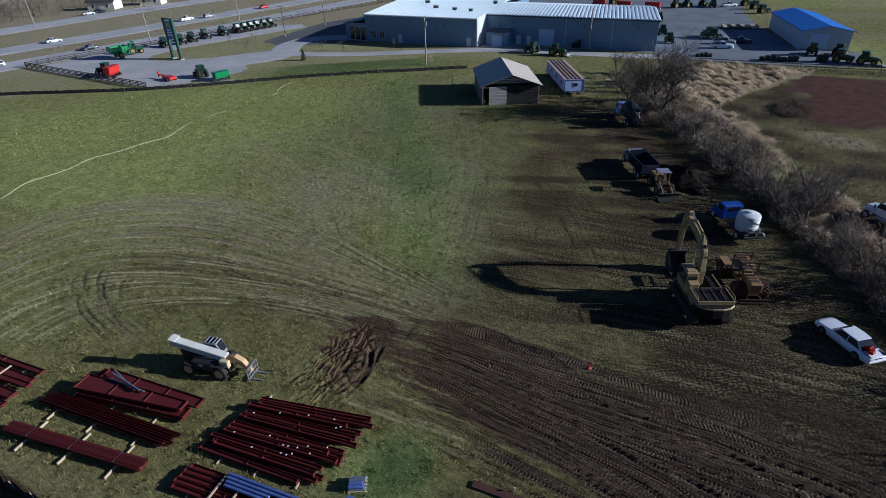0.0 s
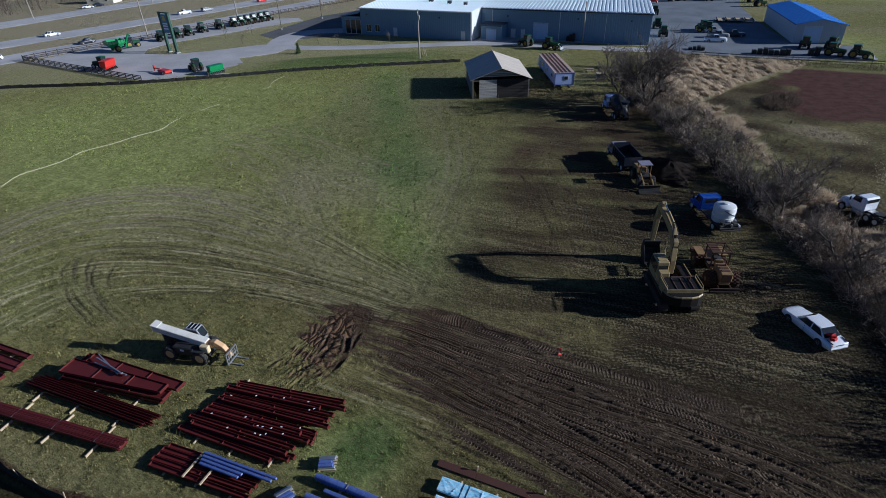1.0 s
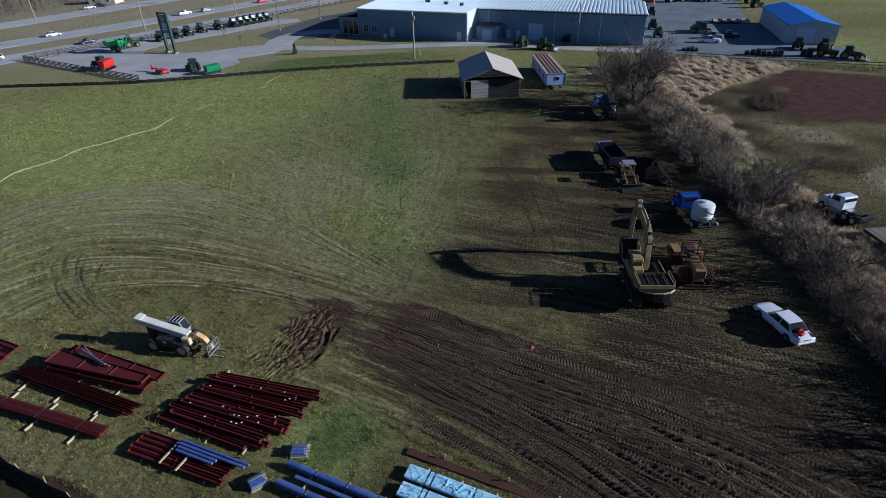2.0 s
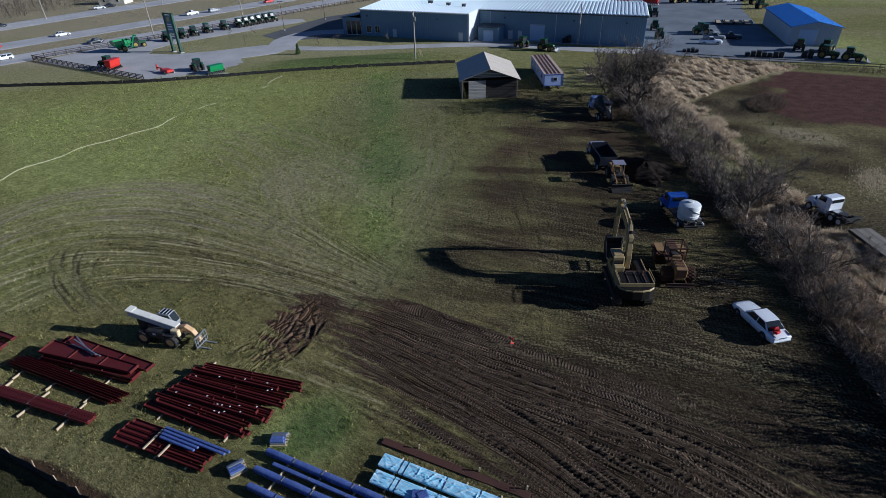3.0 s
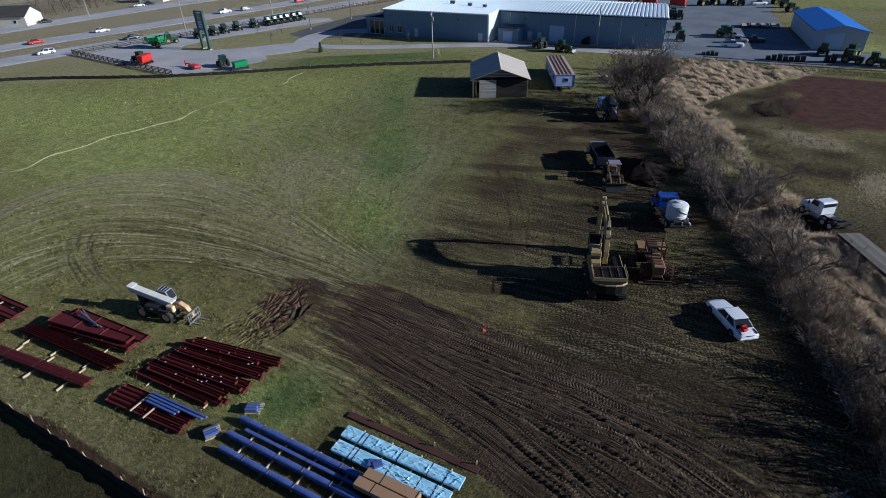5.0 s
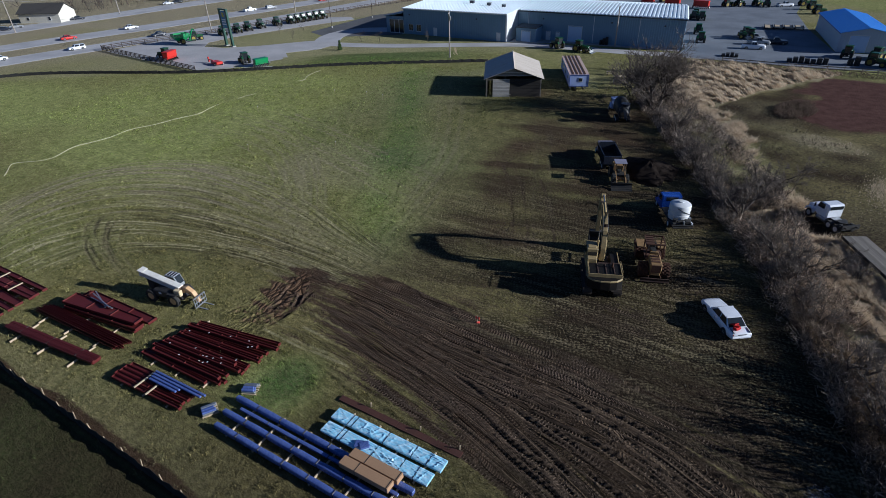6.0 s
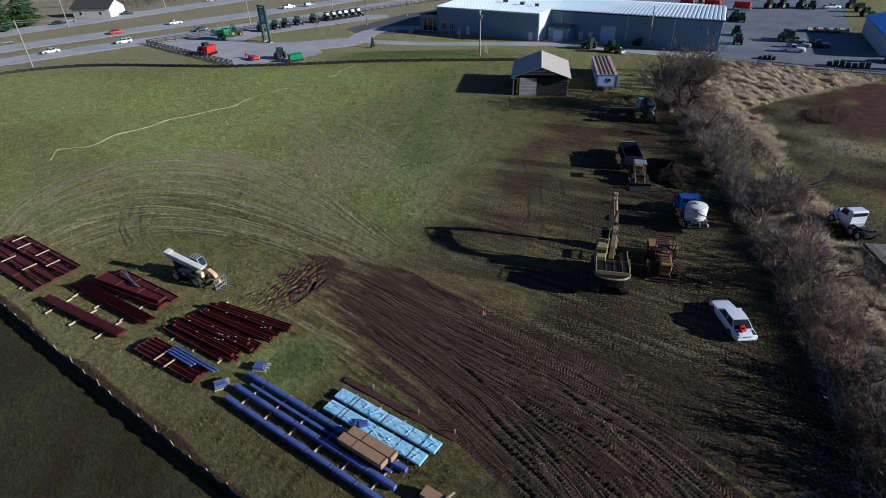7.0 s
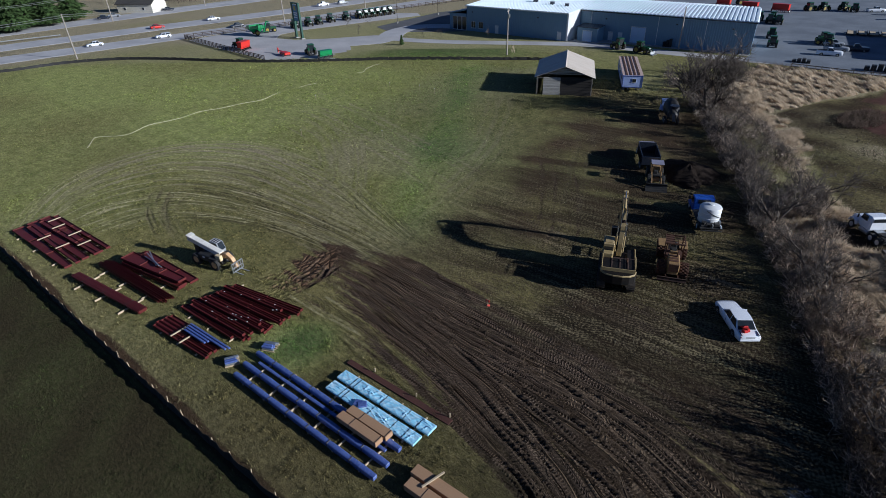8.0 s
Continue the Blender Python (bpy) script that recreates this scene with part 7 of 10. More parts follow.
for z in (1.7, 2.3):
    part("hoop", Shape().lathe([(1.185, z), (1.21, z + 0.03), (1.185, z + 0.06)], 26, pose(-1.15, 0, 0)), M["poly_tank"], tk)
part("strap", Shape().loft([[(-1.15 + r * math.cos(a), r * math.sin(a), 2.75 - 0.62 * (a - 2.6) + dz) for r, dz in ((1.17, -0.035), (1.225, -0.035), (1.225, 0.035), (1.17, 0.035))] for a in [2.6 + 0.2 * k for k in range(10)]]), M["black"], tk, "dark diagonal strap")
part("pump", Shape().box(-2.9, -2.3, -0.9, -0.3, 1.085, 1.5, c=0.06).tube((-2.6, -0.2, 1.3), (-2.6, 0.5, 1.3), 0.16, n=10), M["black"], wt, "dark pump set")
part("hose_rack", Shape().box(-2.95, -2.2, 0.4, 1.1, 1.085, 1.25, c=0.03).tube((-2.5, 0.75, 1.25), (-2.5, 0.75, 1.55), 0.25, n=12), M["black"], wt)
part("toolbox", Shape().box(-2.1, -1.5, -1.19, -0.98, 1.085, 1.4), M["galv"], wt)
part("tail_bar", Shape().box(-3.25, -3.12, -1.1, 1.1, 0.72, 0.86, c=0.02), M["black"], wt)
part("fitting", Shape().tube((-3.0, -0.1, 1.09), (-3.0, -0.1, 1.5), 0.09, n=10), M["galv"], wt, "bright metal valve")
part("fitting", Shape().box(-3.05, -2.6, -1.1, -0.95, 1.085, 1.3, c=0.02), M["white_paint"], wt)

# dump truck with an empty steel bed
dt = thing("dump_truck", pose(-3.6, 76.2, 0, 0, 0, 117), "old dark dump truck with an empty black bed", "truck")
part("chassis", Shape().box(-3.4, 4.0, -0.5, -0.35, 0.7, 1.0).box(-3.4, 4.0, 0.35, 0.5, 0.7, 1.0), M["black"], dt)
bed = part("dump_bed", Shape().box(-3.4, 1.3, -1.25, 1.25, 1.05, 1.18), M["black"], dt, "rusty black dump bed")
part("side", Shape().box(-3.4, 1.3, -1.25, -1.17, 1.185, 2.45).box(-3.4, 1.3, 1.17, 1.25, 1.185, 2.45), M["dark_paint"], bed)
part("headboard", Shape().box(1.2, 1.3, -1.165, 1.165, 1.185, 2.75), M["dark_paint"], bed)
part("tailgate", Shape().box(-3.5, -3.402, -1.2, 1.2, 1.1, 2.3), M["dark_paint"], bed)
for k in range(6):
    for sy in (-1, 1):
        part("bed_rib", Shape().box(-3.1 + k * 0.8, -3.0 + k * 0.8, sy * 1.3 - 0.045, sy * 1.3 + 0.045, 1.1, 2.4), M["dark_paint"], bed)
dc = part("cab", Shape().slab([(1.5, 0.8), (3.1, 0.8), (3.1, 1.6), (2.8, 2.35), (1.5, 2.35)], -1.1, 1.1), M["lilac"], dt, "faded lilac-grey truck cab", bevel=0.07)
part("hood", Shape().slab([(3.05, 0.7), (4.4, 0.7), (4.4, 1.5), (3.05, 1.75)], -0.8, 0.8), M["lilac"], dt, bevel=0.07)
part("windscreen", Shape().slab([(3.08, 1.68), (3.11, 1.68), (2.9, 2.25), (2.87, 2.25)], -0.95, 0.95), M["glass"], dc)
for sy in (-1, 1):
    part("side_window", Shape().slab([(1.8, 1.6), (2.95, 1.6), (2.72, 2.22), (1.8, 2.22)], sy * 1.103, sy * 1.115), M["glass"], dc)
    wheel(dt, 3.6, sy * 0.95, 0.5, 0.3, "white_dull")
    wheel(dt, -1.3, sy * 0.95, 0.5, 0.55, "white_dull")
    wheel(dt, -2.5, sy * 0.95, 0.5, 0.55, "white_dull")

# wheel loader, bucket down
ld = thing("wheel_loader", pose(-0.35, 70.7, 0, 0, 0, -66), "weathered rusty ochre wheel loader with its bucket on the ground", "loader")
for sx in (1.35, -1.35):
    for sy in (-0.85, 0.85):
        wheel(ld, sx, sy, 0.72, 0.5, "cat_ochre", 14)
part("rear_hood", Shape().slab([(-2.6, 0.9), (-0.5, 0.9), (-0.5, 1.9), (-2.5, 1.75)], -0.6, 0.6), M["cat_ochre"], ld, "faded engine hood", bevel=0.06)
part("frame", Shape().box(-2.3, 1.6, -0.45, 0.45, 0.55, 0.9, c=0.05), M["cat_ochre"], ld)
part("platform", Shape().box(-0.5, 0.9, -0.75, 0.75, 0.92, 1.1), M["black"], ld)
for x in (-0.45, 0.75):
    for y in (-0.65, 0.65):
        part("canopy_post", Shape().box(x - 0.05, x + 0.05, y - 0.05, y + 0.05, 1.1, 2.75), M["cat_ochre"], ld)
part("canopy", Shape().box(-0.65, 0.95, -0.8, 0.8, 2.754, 2.84, c=0.03), M["lilac"], ld, "faded lilac-grey canopy")
part("seat", Shape().box(-0.4, 0.1, -0.25, 0.25, 1.1, 1.5, c=0.05), M["black"], ld)
for sy in (-0.6, 0.6):
    part("lift_arm", Shape().slab([(0.6, 1.5), (0.8, 1.65), (2.3, 1.05), (3.0, 0.45), (2.85, 0.3), (2.1, 0.85)], sy - 0.07, sy + 0.07), M["cat_ochre"], ld)
    cylinder(ld, (0.9, sy * 0.7, 0.8), (2.2, sy * 0.7, 0.95), 0.07)
part("bucket", Shape().slab([(2.9, 0.1), (3.7, 0.02), (3.75, 0.06), (3.05, 0.2), (2.95, 0.6), (3.15, 0.95), (3.1, 1.0), (2.82, 0.65)], -1.35, 1.35), M["black"], ld, "worn dark loader bucket")
part("exhaust", Shape().tube((-1.5, 0.3, 1.8), (-1.5, 0.3, 2.4), 0.05, n=8), M["rust"], ld)

# concrete mixer truck under the big tree
mx = thing("mixer_truck", pose(-7.9, 97.8, 0, 0, 0, 117), "old concrete mixer truck with a dark drum", "truck")
part("chassis", Shape().box(-3.6, 5.2, -0.5, -0.35, 0.75, 1.05).box(-3.6, 5.2, 0.35, 0.5, 0.75, 1.05), M["black"], mx)
part("drum", Shape().lathe([(0.55, -2.9), (0.75, -2.7), (1.25, -0.8), (1.3, 0.3), (1.05, 1.5), (0.5, 2.1)], 24, pose(-0.6, 0, 2.25, 0, 76, 0)), M["black"], mx, "dark stained mixing drum", smooth=40)
part("drum_stand", Shape().box(1.3, 1.6, -0.9, 0.9, 1.05, 2.0), M["dark_paint"], mx)
for sy in (-0.8, 0.8):
    part("drum_post", Shape().box(-3.2, -2.9, sy - 0.1, sy + 0.1, 1.05, 2.7), M["dark_paint"], mx)
part("hopper", Shape().lathe([(0.4, 3.0), (0.8, 3.6)], 12, pose(-3.5, 0, -0.1)), M["dark_paint"], mx)
part("chute", Shape().slab([(-3.6, 2.2), (-3.5, 2.3), (-4.6, 1.2), (-4.7, 1.1)], -0.25, 0.25), M["dark_paint"], mx)
mc = part("cab", Shape().slab([(2.3, 0.8), (3.9, 0.8), (3.9, 1.75), (3.6, 2.7), (2.3, 2.7)], -1.15, 1.15), M["trailer_wall"], mx, "dull white cab", bevel=0.07)
part("hood", Shape().slab([(3.85, 0.75), (5.3, 0.75), (5.3, 1.5), (3.85, 1.78)], -0.8, 0.8), M["trailer_wall"], mx, bevel=0.07)
part("rear_window", Shape().box(2.28, 2.297, -0.6, 0.6, 1.95, 2.45), M["glass"], mc)
for sy in (-1, 1):
    part("side_window", Shape().slab([(2.6, 1.8), (3.75, 1.8), (3.5, 2.55), (2.6, 2.55)], sy * 1.153, sy * 1.165), M["glass"], mc)
    for x, w in ((4.4, 0.3), (-1.4, 0.55), (-2.6, 0.55)):
        wheel(mx, x, sy * 0.95, 0.52, w, "white_dull")
part("water_tank", Shape().tube((1.9, -0.9, 1.6), (1.9, 0.9, 1.6), 0.33, n=14), M["galv"], mx)

# white road tractor beyond the hedge
sm = thing("semi_truck", pose(24.35, 70.1, 0, 0, 0, 129) @ Matrix.Scale(0.93, 4), "white bonneted road tractor with a bare chassis", "truck")
part("chassis", Shape().box(-3.2, 3.0, -0.5, -0.35, 0.75, 1.05).box(-3.2, 3.0, 0.35, 0.5, 0.75, 1.05), M["black"], sm)
sc = part("cab", Shape().slab([(-0.6, 0.9), (1.25, 0.9), (1.25, 1.9), (0.95, 2.68), (-0.55, 2.72)], -1.15, 1.15), M["white_paint"], sm, "white cab", bevel=0.2)
part("hood", Shape().slab([(1.2, 0.85), (2.9, 0.8), (2.95, 1.45), (2.75, 1.65), (1.2, 1.92)], -0.8, 0.8), M["white_paint"], sm, "white sloping bonnet", bevel=0.18)
for sy in (-1, 1):
    part("mudguard", Shape().slab([(1.5, 0.75), (1.65, 1.3), (2.2, 1.45), (2.75, 1.25), (2.95, 0.75), (2.8, 0.75), (2.6, 1.1), (2.2, 1.25), (1.8, 1.1), (1.65, 0.75)], sy * 0.82, sy * 1.18), M["white_paint"], sm, bevel=0.03)
    part("side_window", Shape().slab([(0.0, 2.0), (1.12, 2.0), (0.88, 2.65), (0.0, 2.65)], sy * 1.153, sy * 1.166), M["glass"], sc)
    part("fuel_tank", Shape().tube((-0.55, sy * 0.85, 0.65), (0.9, sy * 0.85, 0.65), 0.28, n=14), M["galv"], sm)
    part("mirror", Shape().box(1.2, 1.3, sy * 1.42 - 0.1, sy * 1.42 + 0.1, 1.9, 2.4, c=0.03), M["black"], sc)
    wheel(sm, 2.2, sy * 0.98, 0.52, 0.28, "white_dull")
    wheel(sm, -1.25, sy * 0.9, 0.52, 0.58, "white_dull")
    wheel(sm, -2.4, sy * 0.9, 0.52, 0.58, "white_dull")
    part("ramp", Shape().box(-3.6, -2.4, sy * 0.75 - 0.12, sy * 0.75 + 0.12, 1.06, 1.2), M["black"], sm)
part("windscreen", Shape().slab([(1.23, 1.98), (1.26, 1.98), (1.03, 2.6), (1.0, 2.6)], -1.0, 1.0), M["glass"], sc)
part("rear_window", Shape().box(-0.615, -0.598, -0.85, 0.85, 2.1, 2.55), M["glass"], sc)
part("fifth_wheel", Shape().tube((-1.9, 0, 1.06), (-1.9, 0, 1.2), 0.5, n=16), M["black"], sm)
part("deck_plate", Shape().box(-1.35, -0.7, -0.5, 0.5, 1.055, 1.12), M["galv"], sm, "bare metal deck plate")
part("headache_bar", Shape().box(-3.35, -3.21, -1.15, 1.15, 0.8, 1.4), M["black"], sm)

# plank-decked flatbed trailer behind it
fb = thing("flatbed_trailer", pose(26.55, 65.6, 0, 0, 0, -63), "long low flatbed trailer with a grey plank deck", "trailer")
part("frame", Shape().box(0, 12.5, -1.2, -1.05, 0.75, 1.05).box(0, 12.5, 1.05, 1.2, 0.75, 1.05).box(0, 12.5, -0.4, -0.25, 0.65, 1.05).box(0, 12.5, 0.25, 0.4, 0.65, 1.05).box(0, 0.2, -1.04, 1.04, 0.75, 1.05), M["black"], fb)
pk = mesh_of("plank", Shape().box(0.02, 12.4, -0.098, 0.098, 1.055, 1.1, c=0.01), M["timber_old"])
for k in range(12):
    piece("plank", pk, fb, pose(0.05 * math.sin(k * 3.1), -1.12 + k * 0.2036, 0.008 * math.sin(k * 5)))
for x in (9.2, 10.4):
    for sy in (-1, 1):
        wheel(fb, x, sy * 0.88, 0.42, 0.5, "white_dull")
part("landing_leg", Shape().box(2.0, 2.15, -0.7, -0.55, 0, 0.75).box(2.0, 2.15, 0.55, 0.7, 0, 0.75), M["black"], fb)

# telehandler by the beam stacks
th = thing("telehandler", pose(-31.0, 22.35, 0, 0, 0, 10), "muddy white and orange telehandler with forks lowered", "telehandler")
for sx in (1.35, -1.45):
    for sy in (-0.95, 0.95):
        wheel(th, sx, sy, 0.66, 0.42, "orange", 14)
part("frame", Shape().box(-2.3, 2.0, -0.55, 0.55, 0.5, 0.95, c=0.06), M["black"], th)
part("engine_box", Shape().box(-1.1, 0.9, -1.0, -0.4, 0.75, 1.5, c=0.08), M["black"], th, "dark side engine box")
part("label_plate", Shape().box(-0.35, 0.0, -1.012, -1.002, 1.15, 1.35), M["tape"], th)
part("boom_mount", Shape().box(-2.4, -1.6, -0.3, 0.3, 0.95, 2.2, c=0.05), M["black"], th)
bmx = pose(-3.1, -0.02, 2.72, 0, 11, 0)
part("boom", Shape().box(0, 4.9, -0.33, 0.33, -0.5, 0.08, bmx, c=0.04), M["white_dull"], th, "long dirty white boom")
part("boom_end", Shape().box(-0.12, 0.5, -0.4, 0.4, 0.085, 0.16, bmx, c=0.02), M["white_dull"], th)
part("boom_head", Shape().box(4.9, 5.5, -0.26, 0.26, -0.42, 0.02, bmx, c=0.04), M["orange"], th, "orange boom head")
part("boom_arm", Shape().slab([(2.0, 1.85), (2.5, 1.95), (3.15, 1.55), (3.75, 0.55), (3.5, 0.4), (2.9, 1.25), (2.1, 1.5)], -0.22, 0.22), M["orange"], th, "worn orange boom nose", bevel=0.03)
cylinder(th, (2.0, 0, 1.35), (3.4, 0, 0.8), 0.08)
tc = part("cab", Shape().slab([(-0.75, 0.9), (0.75, 0.9), (0.85, 1.5), (0.5, 2.35), (-0.7, 2.35)], 0.42, 1.25), M["grey_paint"], th, "framed grey cab", bevel=0.04)
part("window", Shape().slab([(-0.62, 1.5), (0.74, 1.5), (0.45, 2.25), (-0.6, 2.25)], 0.405, 0.418), M["glass"], tc)
part("window", Shape().slab([(-0.62, 1.5), (0.74, 1.5), (0.45, 2.25), (-0.6, 2.25)], 1.252, 1.265), M["glass"], tc)
part("windscreen", Shape().slab([(0.86, 1.52), (0.88, 1.52), (0.55, 2.3), (0.53, 2.3)], 0.5, 1.17), M["glass"], tc)
part("roof_window", Shape().box(-0.6, 0.42, 0.5, 1.17, 2.354, 2.37), M["glass"], tc)
for k in range(3):
    part("roof_bar", Shape().box(-0.5 + k * 0.35, -0.45 + k * 0.35, 0.46, 1.2, 2.374, 2.42), M["grey_paint"], tc)
part("mudguard", Shape().box(0.75, 1.95, -1.15, -0.72, 1.36, 1.42, c=0.02), M["black"], th)
part("side_panel", Shape().box(1.4, 2.2, -0.8, -0.4, 1.15, 1.8, c=0.06), M["cream"], th, "pale yellow guard panel")
ck = part("carriage", Shape().box(3.62, 3.72, -0.75, -0.67, 0.1, 1.2).box(3.62, 3.72, 0.67, 0.75, 0.1, 1.2).box(3.62, 3.72, -0.66, 0.66, 1.1, 1.2).box(3.62, 3.72, -0.66, 0.66, 0.55, 0.65).box(3.62, 3.72, -0.66, 0.66, 0.1, 0.22), M["galv"], th, "bare steel fork carriage")
for y in (-0.45, -0.15, 0.15, 0.45):
    part("bar", Shape().box(3.64, 3.7, y - 0.03, y + 0.03, 0.225, 1.095), M["galv"], ck)
for y in (-0.4, 0.4):
    part("fork", Shape().box(3.725, 4.85, y - 0.06, y + 0.06, 0.06, 0.12, c=0.02), M["galv"], ck)

# ---- building steel and wrapped bundles on timber bearers ----
def beam_shape(L, d0, d1, w=0.2, stiff=2):
    """A tapered I-beam along x; lying on its side the web is flat."""
    t, f = 0.018, 0.03
    s = Shape()
    s.add([(0, -d0 / 2, 0), (L, -d1 / 2, 0), (L, d1 / 2, 0), (0, d0 / 2, 0), (0, -d0 / 2, t), (L, -d1 / 2, t), (L, d1 / 2, t), (0, d0 / 2, t)], [(0, 3, 2, 1), (4, 5, 6, 7), (0, 1, 5, 4), (1, 2, 6, 5), (2, 3, 7, 6), (3, 0, 4, 7)], pose(0, 0, w / 2 - t / 2))
    for sd in (-1, 1):
        a, b = sd * d0 / 2, sd * d1 / 2
        s.add([(0, a, 0), (L, b, 0), (L, b + sd * f, 0), (0, a + sd * f, 0), (0, a, w), (L, b, w), (L, b + sd * f, w), (0, a + sd * f, w)], [(0, 3, 2, 1), (4, 5, 6, 7), (0, 1, 5, 4), (1, 2, 6, 5), (2, 3, 7, 6), (3, 0, 4, 7)])
    for x, d in ((0, d0), (L, d1)):
        s.box(x - 0.015, x + 0.015, -d / 2 - 0.06, d / 2 + 0.06, 0, w)
    for k in range(1, stiff + 1):
        x = L * k / (stiff + 1)
        d = d0 + (d1 - d0) * k / (stiff + 1)
        s.box(x - 0.008, x + 0.008, -d / 2, d / 2, w / 2 + 0.01, w * 0.96)
    return s


def bearers(x0, x1, y0, y1, rz, n, group, sx=0.1, h=0.16, cx=0.0, cy=0.0):
    """Timbers laid across under a stack."""
    for k in range(n):
        x = x0 + (x1 - x0) * (k + 0.5) / n
        m = pose(cx, cy, 0, 0, 0, rz) @ pose(x, 0, 0.0, 0, 0, 2.0 * math.sin(k * 4.7 + x))
        solid("timber_bearer", Shape().box(-sx / 2, sx / 2, y0, y1, -0.03, h, c=0.012), M["timber"], "pale sawn timber bearer lying under the steel", "timber", group, m=m)


def lay(name, shape_or_mesh, m, label, category, group, mat="steel_red"):
    ob = new(name, shape_or_mesh if isinstance(shape_or_mesh, bpy.types.Mesh) else mesh_of(name, shape_or_mesh, M[mat]))
    ob.matrix_basis = m
    return tagged(ob, label, category, group)


# stack A: wide tapered frames
G1 = "tapered frames on bearers"
bearers(-7.5, 7.5, -3.1, 2.6, 2, 3, G1, cx=-50.3, cy=13.9)
wide = mesh_of("tapered_beam", beam_shape(14.6, 1.25, 0.62, 0.24), M["steel_red"])
slim = mesh_of("tapered_beam", beam_shape(13.8, 0.55, 0.38, 0.24), M["steel_red"])
for k, (y, me, rz, x, z) in enumerate(((-2.0, wide, 1.0, -57.6, 0.165), (-0.35, wide, 2.0, -57.9, 0.165), (1.1, wide, 2.5, -58.0, 0.165), (2.15, slim, 2.5, -57.4, 0.165), (0.35, slim, 3.5, -56.6, 0.41), (-1.1, slim, 1.2, -56.4, 0.41))):
    lay("tapered_beam", me, pose(x, 13.7 + y, z, 0, 0, rz), "dark red primed tapered steel frame lying flat", "steel beam", G1)
for x, y in ((-55.6, 15.2), (-53.2, 14.8), (-51.5, 12.6), (-49.6, 15.3), (-47.6, 13.2), (-46.2, 15.0)):
    solid("timber_bearer", Shape().box(-0.07, 0.07, -0.75, 0.75, 0, 0.1, c=0.012), M["timber"], "pale timber spacer laid across the frames", "timber", G1, m=pose(x, y, 0.66, 0, 0, 4))

# stack B: frames and long struts
G2 = "steel frames and struts"
bearers(-6, 6, -2.6, 2.4, 5, 3, G2, cx=-35.0, cy=16.3)
wide2 = mesh_of("tapered_beam", beam_shape(9.6, 1.5, 0.8, 0.26), M["steel_red"])
for k, (y, rz, x, z) in enumerate(((0.05, 6, -38.6, 0.165), (1.5, 5, -39.0, 0.165), (0.15, 6, -38.4, 0.43), (1.55, 4.5, -38.2, 0.43), (0.3, 7, -38.9, 0.695))):
    lay("tapered_beam", wide2, pose(x, 16.4 + y, z, 0, 0, rz), "dark red primed tapered steel frame lying flat", "steel beam", G2)
brace = mesh_of("steel_brace", Shape().box(0, 3.6, -0.06, 0.06, 0, 0.06).box(0, 3.6, -0.06, -0.045, 0.06, 0.12), M["galv"])
for k in range(3):
    lay("steel_brace", brace, pose(-37.4 + k * 0.3, 18.5 - k * 0.4, 0.965 + 0.13 * (k % 2), 0, 0, -16 + 8 * k), "bare steel angle brace lying on the frames", "steel brace", G2)
strut = mesh_of("steel_strut", Shape().box(0, 12.2, -0.1, 0.1, 0, 0.02).box(0, 12.2, -0.1, -0.08, 0.02, 0.22).box(0, 12.2, 0.08, 0.1, 0.02, 0.22), M["steel_red"])
for k in range(6):
    lay("steel_strut", strut, pose(-40.8 + 0.3 * (k % 3), 14.3 + k * 0.225, 0.165, 0, 0, 2.6 + 0.3 * (k % 2)), "dark red primed steel channel strut", "steel strut", G2)
for k in range(3):
    lay("steel_strut", strut, pose(-40.6 + 0.3 * k, 14.4 + k * 0.36, 0.39, 0, 0, 2.8 + 0.3 * k), "dark red primed steel channel strut", "steel strut", G2)

# stack C: one tight bundle of thin rods
G3 = "rod bundle"
bearers(-6, 6, -1.3, 1.4, 6.5, 3, G3, cx=-34.3, cy=12.35)
rb = thing("rod_bundle", pose(-40.2, 11.3, 0.165, 0, 0, 6.5), "tight bundle of thin dark red primed steel rods", "steel rods", G3)
part("core", Shape().box(0.05, 12.1, 0.02, 0.88, 0, 0.36, c=0.08), M["steel_red"], rb)
rod = mesh_of("rod", Shape().tube((0, 0, 0), (12.15, 0, 0), 0.034, n=6), M["steel_red"])
rg = random.Random(8)
for k in range(30):
    a = k / 29
    up = 0.36 + 0.05 * math.sin(math.pi * a)
    piece("rod", rod, rb, pose(rg.uniform(-0.12, 0.12), 0.02 + 0.86 * a, up + rg.uniform(-0.012, 0.03), 0, 0, rg.uniform(-0.12, 0.12)))
for x in (2.2, 6.1, 10.0):
    part("wire_tie", Shape().box(x - 0.02, x + 0.02, -0.03, 0.93, -0.01, 0.452, c=0.02), M["black"], rb)

# stack D: many straight beams side by side
G4 = "red beams side by side"
bearers(-4.6, 4.6, -3.2, 3.3, 5, 3, G4, cx=-21.2, cy=18.7)
b1 = mesh_of("steel_beam", beam_shape(8.9, 0.22, 0.22, 0.26, 1), M["steel_red"])
b2 = mesh_of("steel_beam", beam_shape(7.9, 0.3, 0.2, 0.26, 1), M["steel_red"])
rg = random.Random(3)
for k in range(15):
    f = k / 14
    lay("steel_beam", b1 if k % 4 else b2, pose(-25.7 + rg.uniform(-0.35, 0.5) + 0.55 * f, 15.85 + 5.15 * f, 0.165, 0, 0, 2.2 + 6.8 * f + rg.uniform(-0.6, 0.6)), "dark red primed steel beam on bearers", "steel beam", G4)
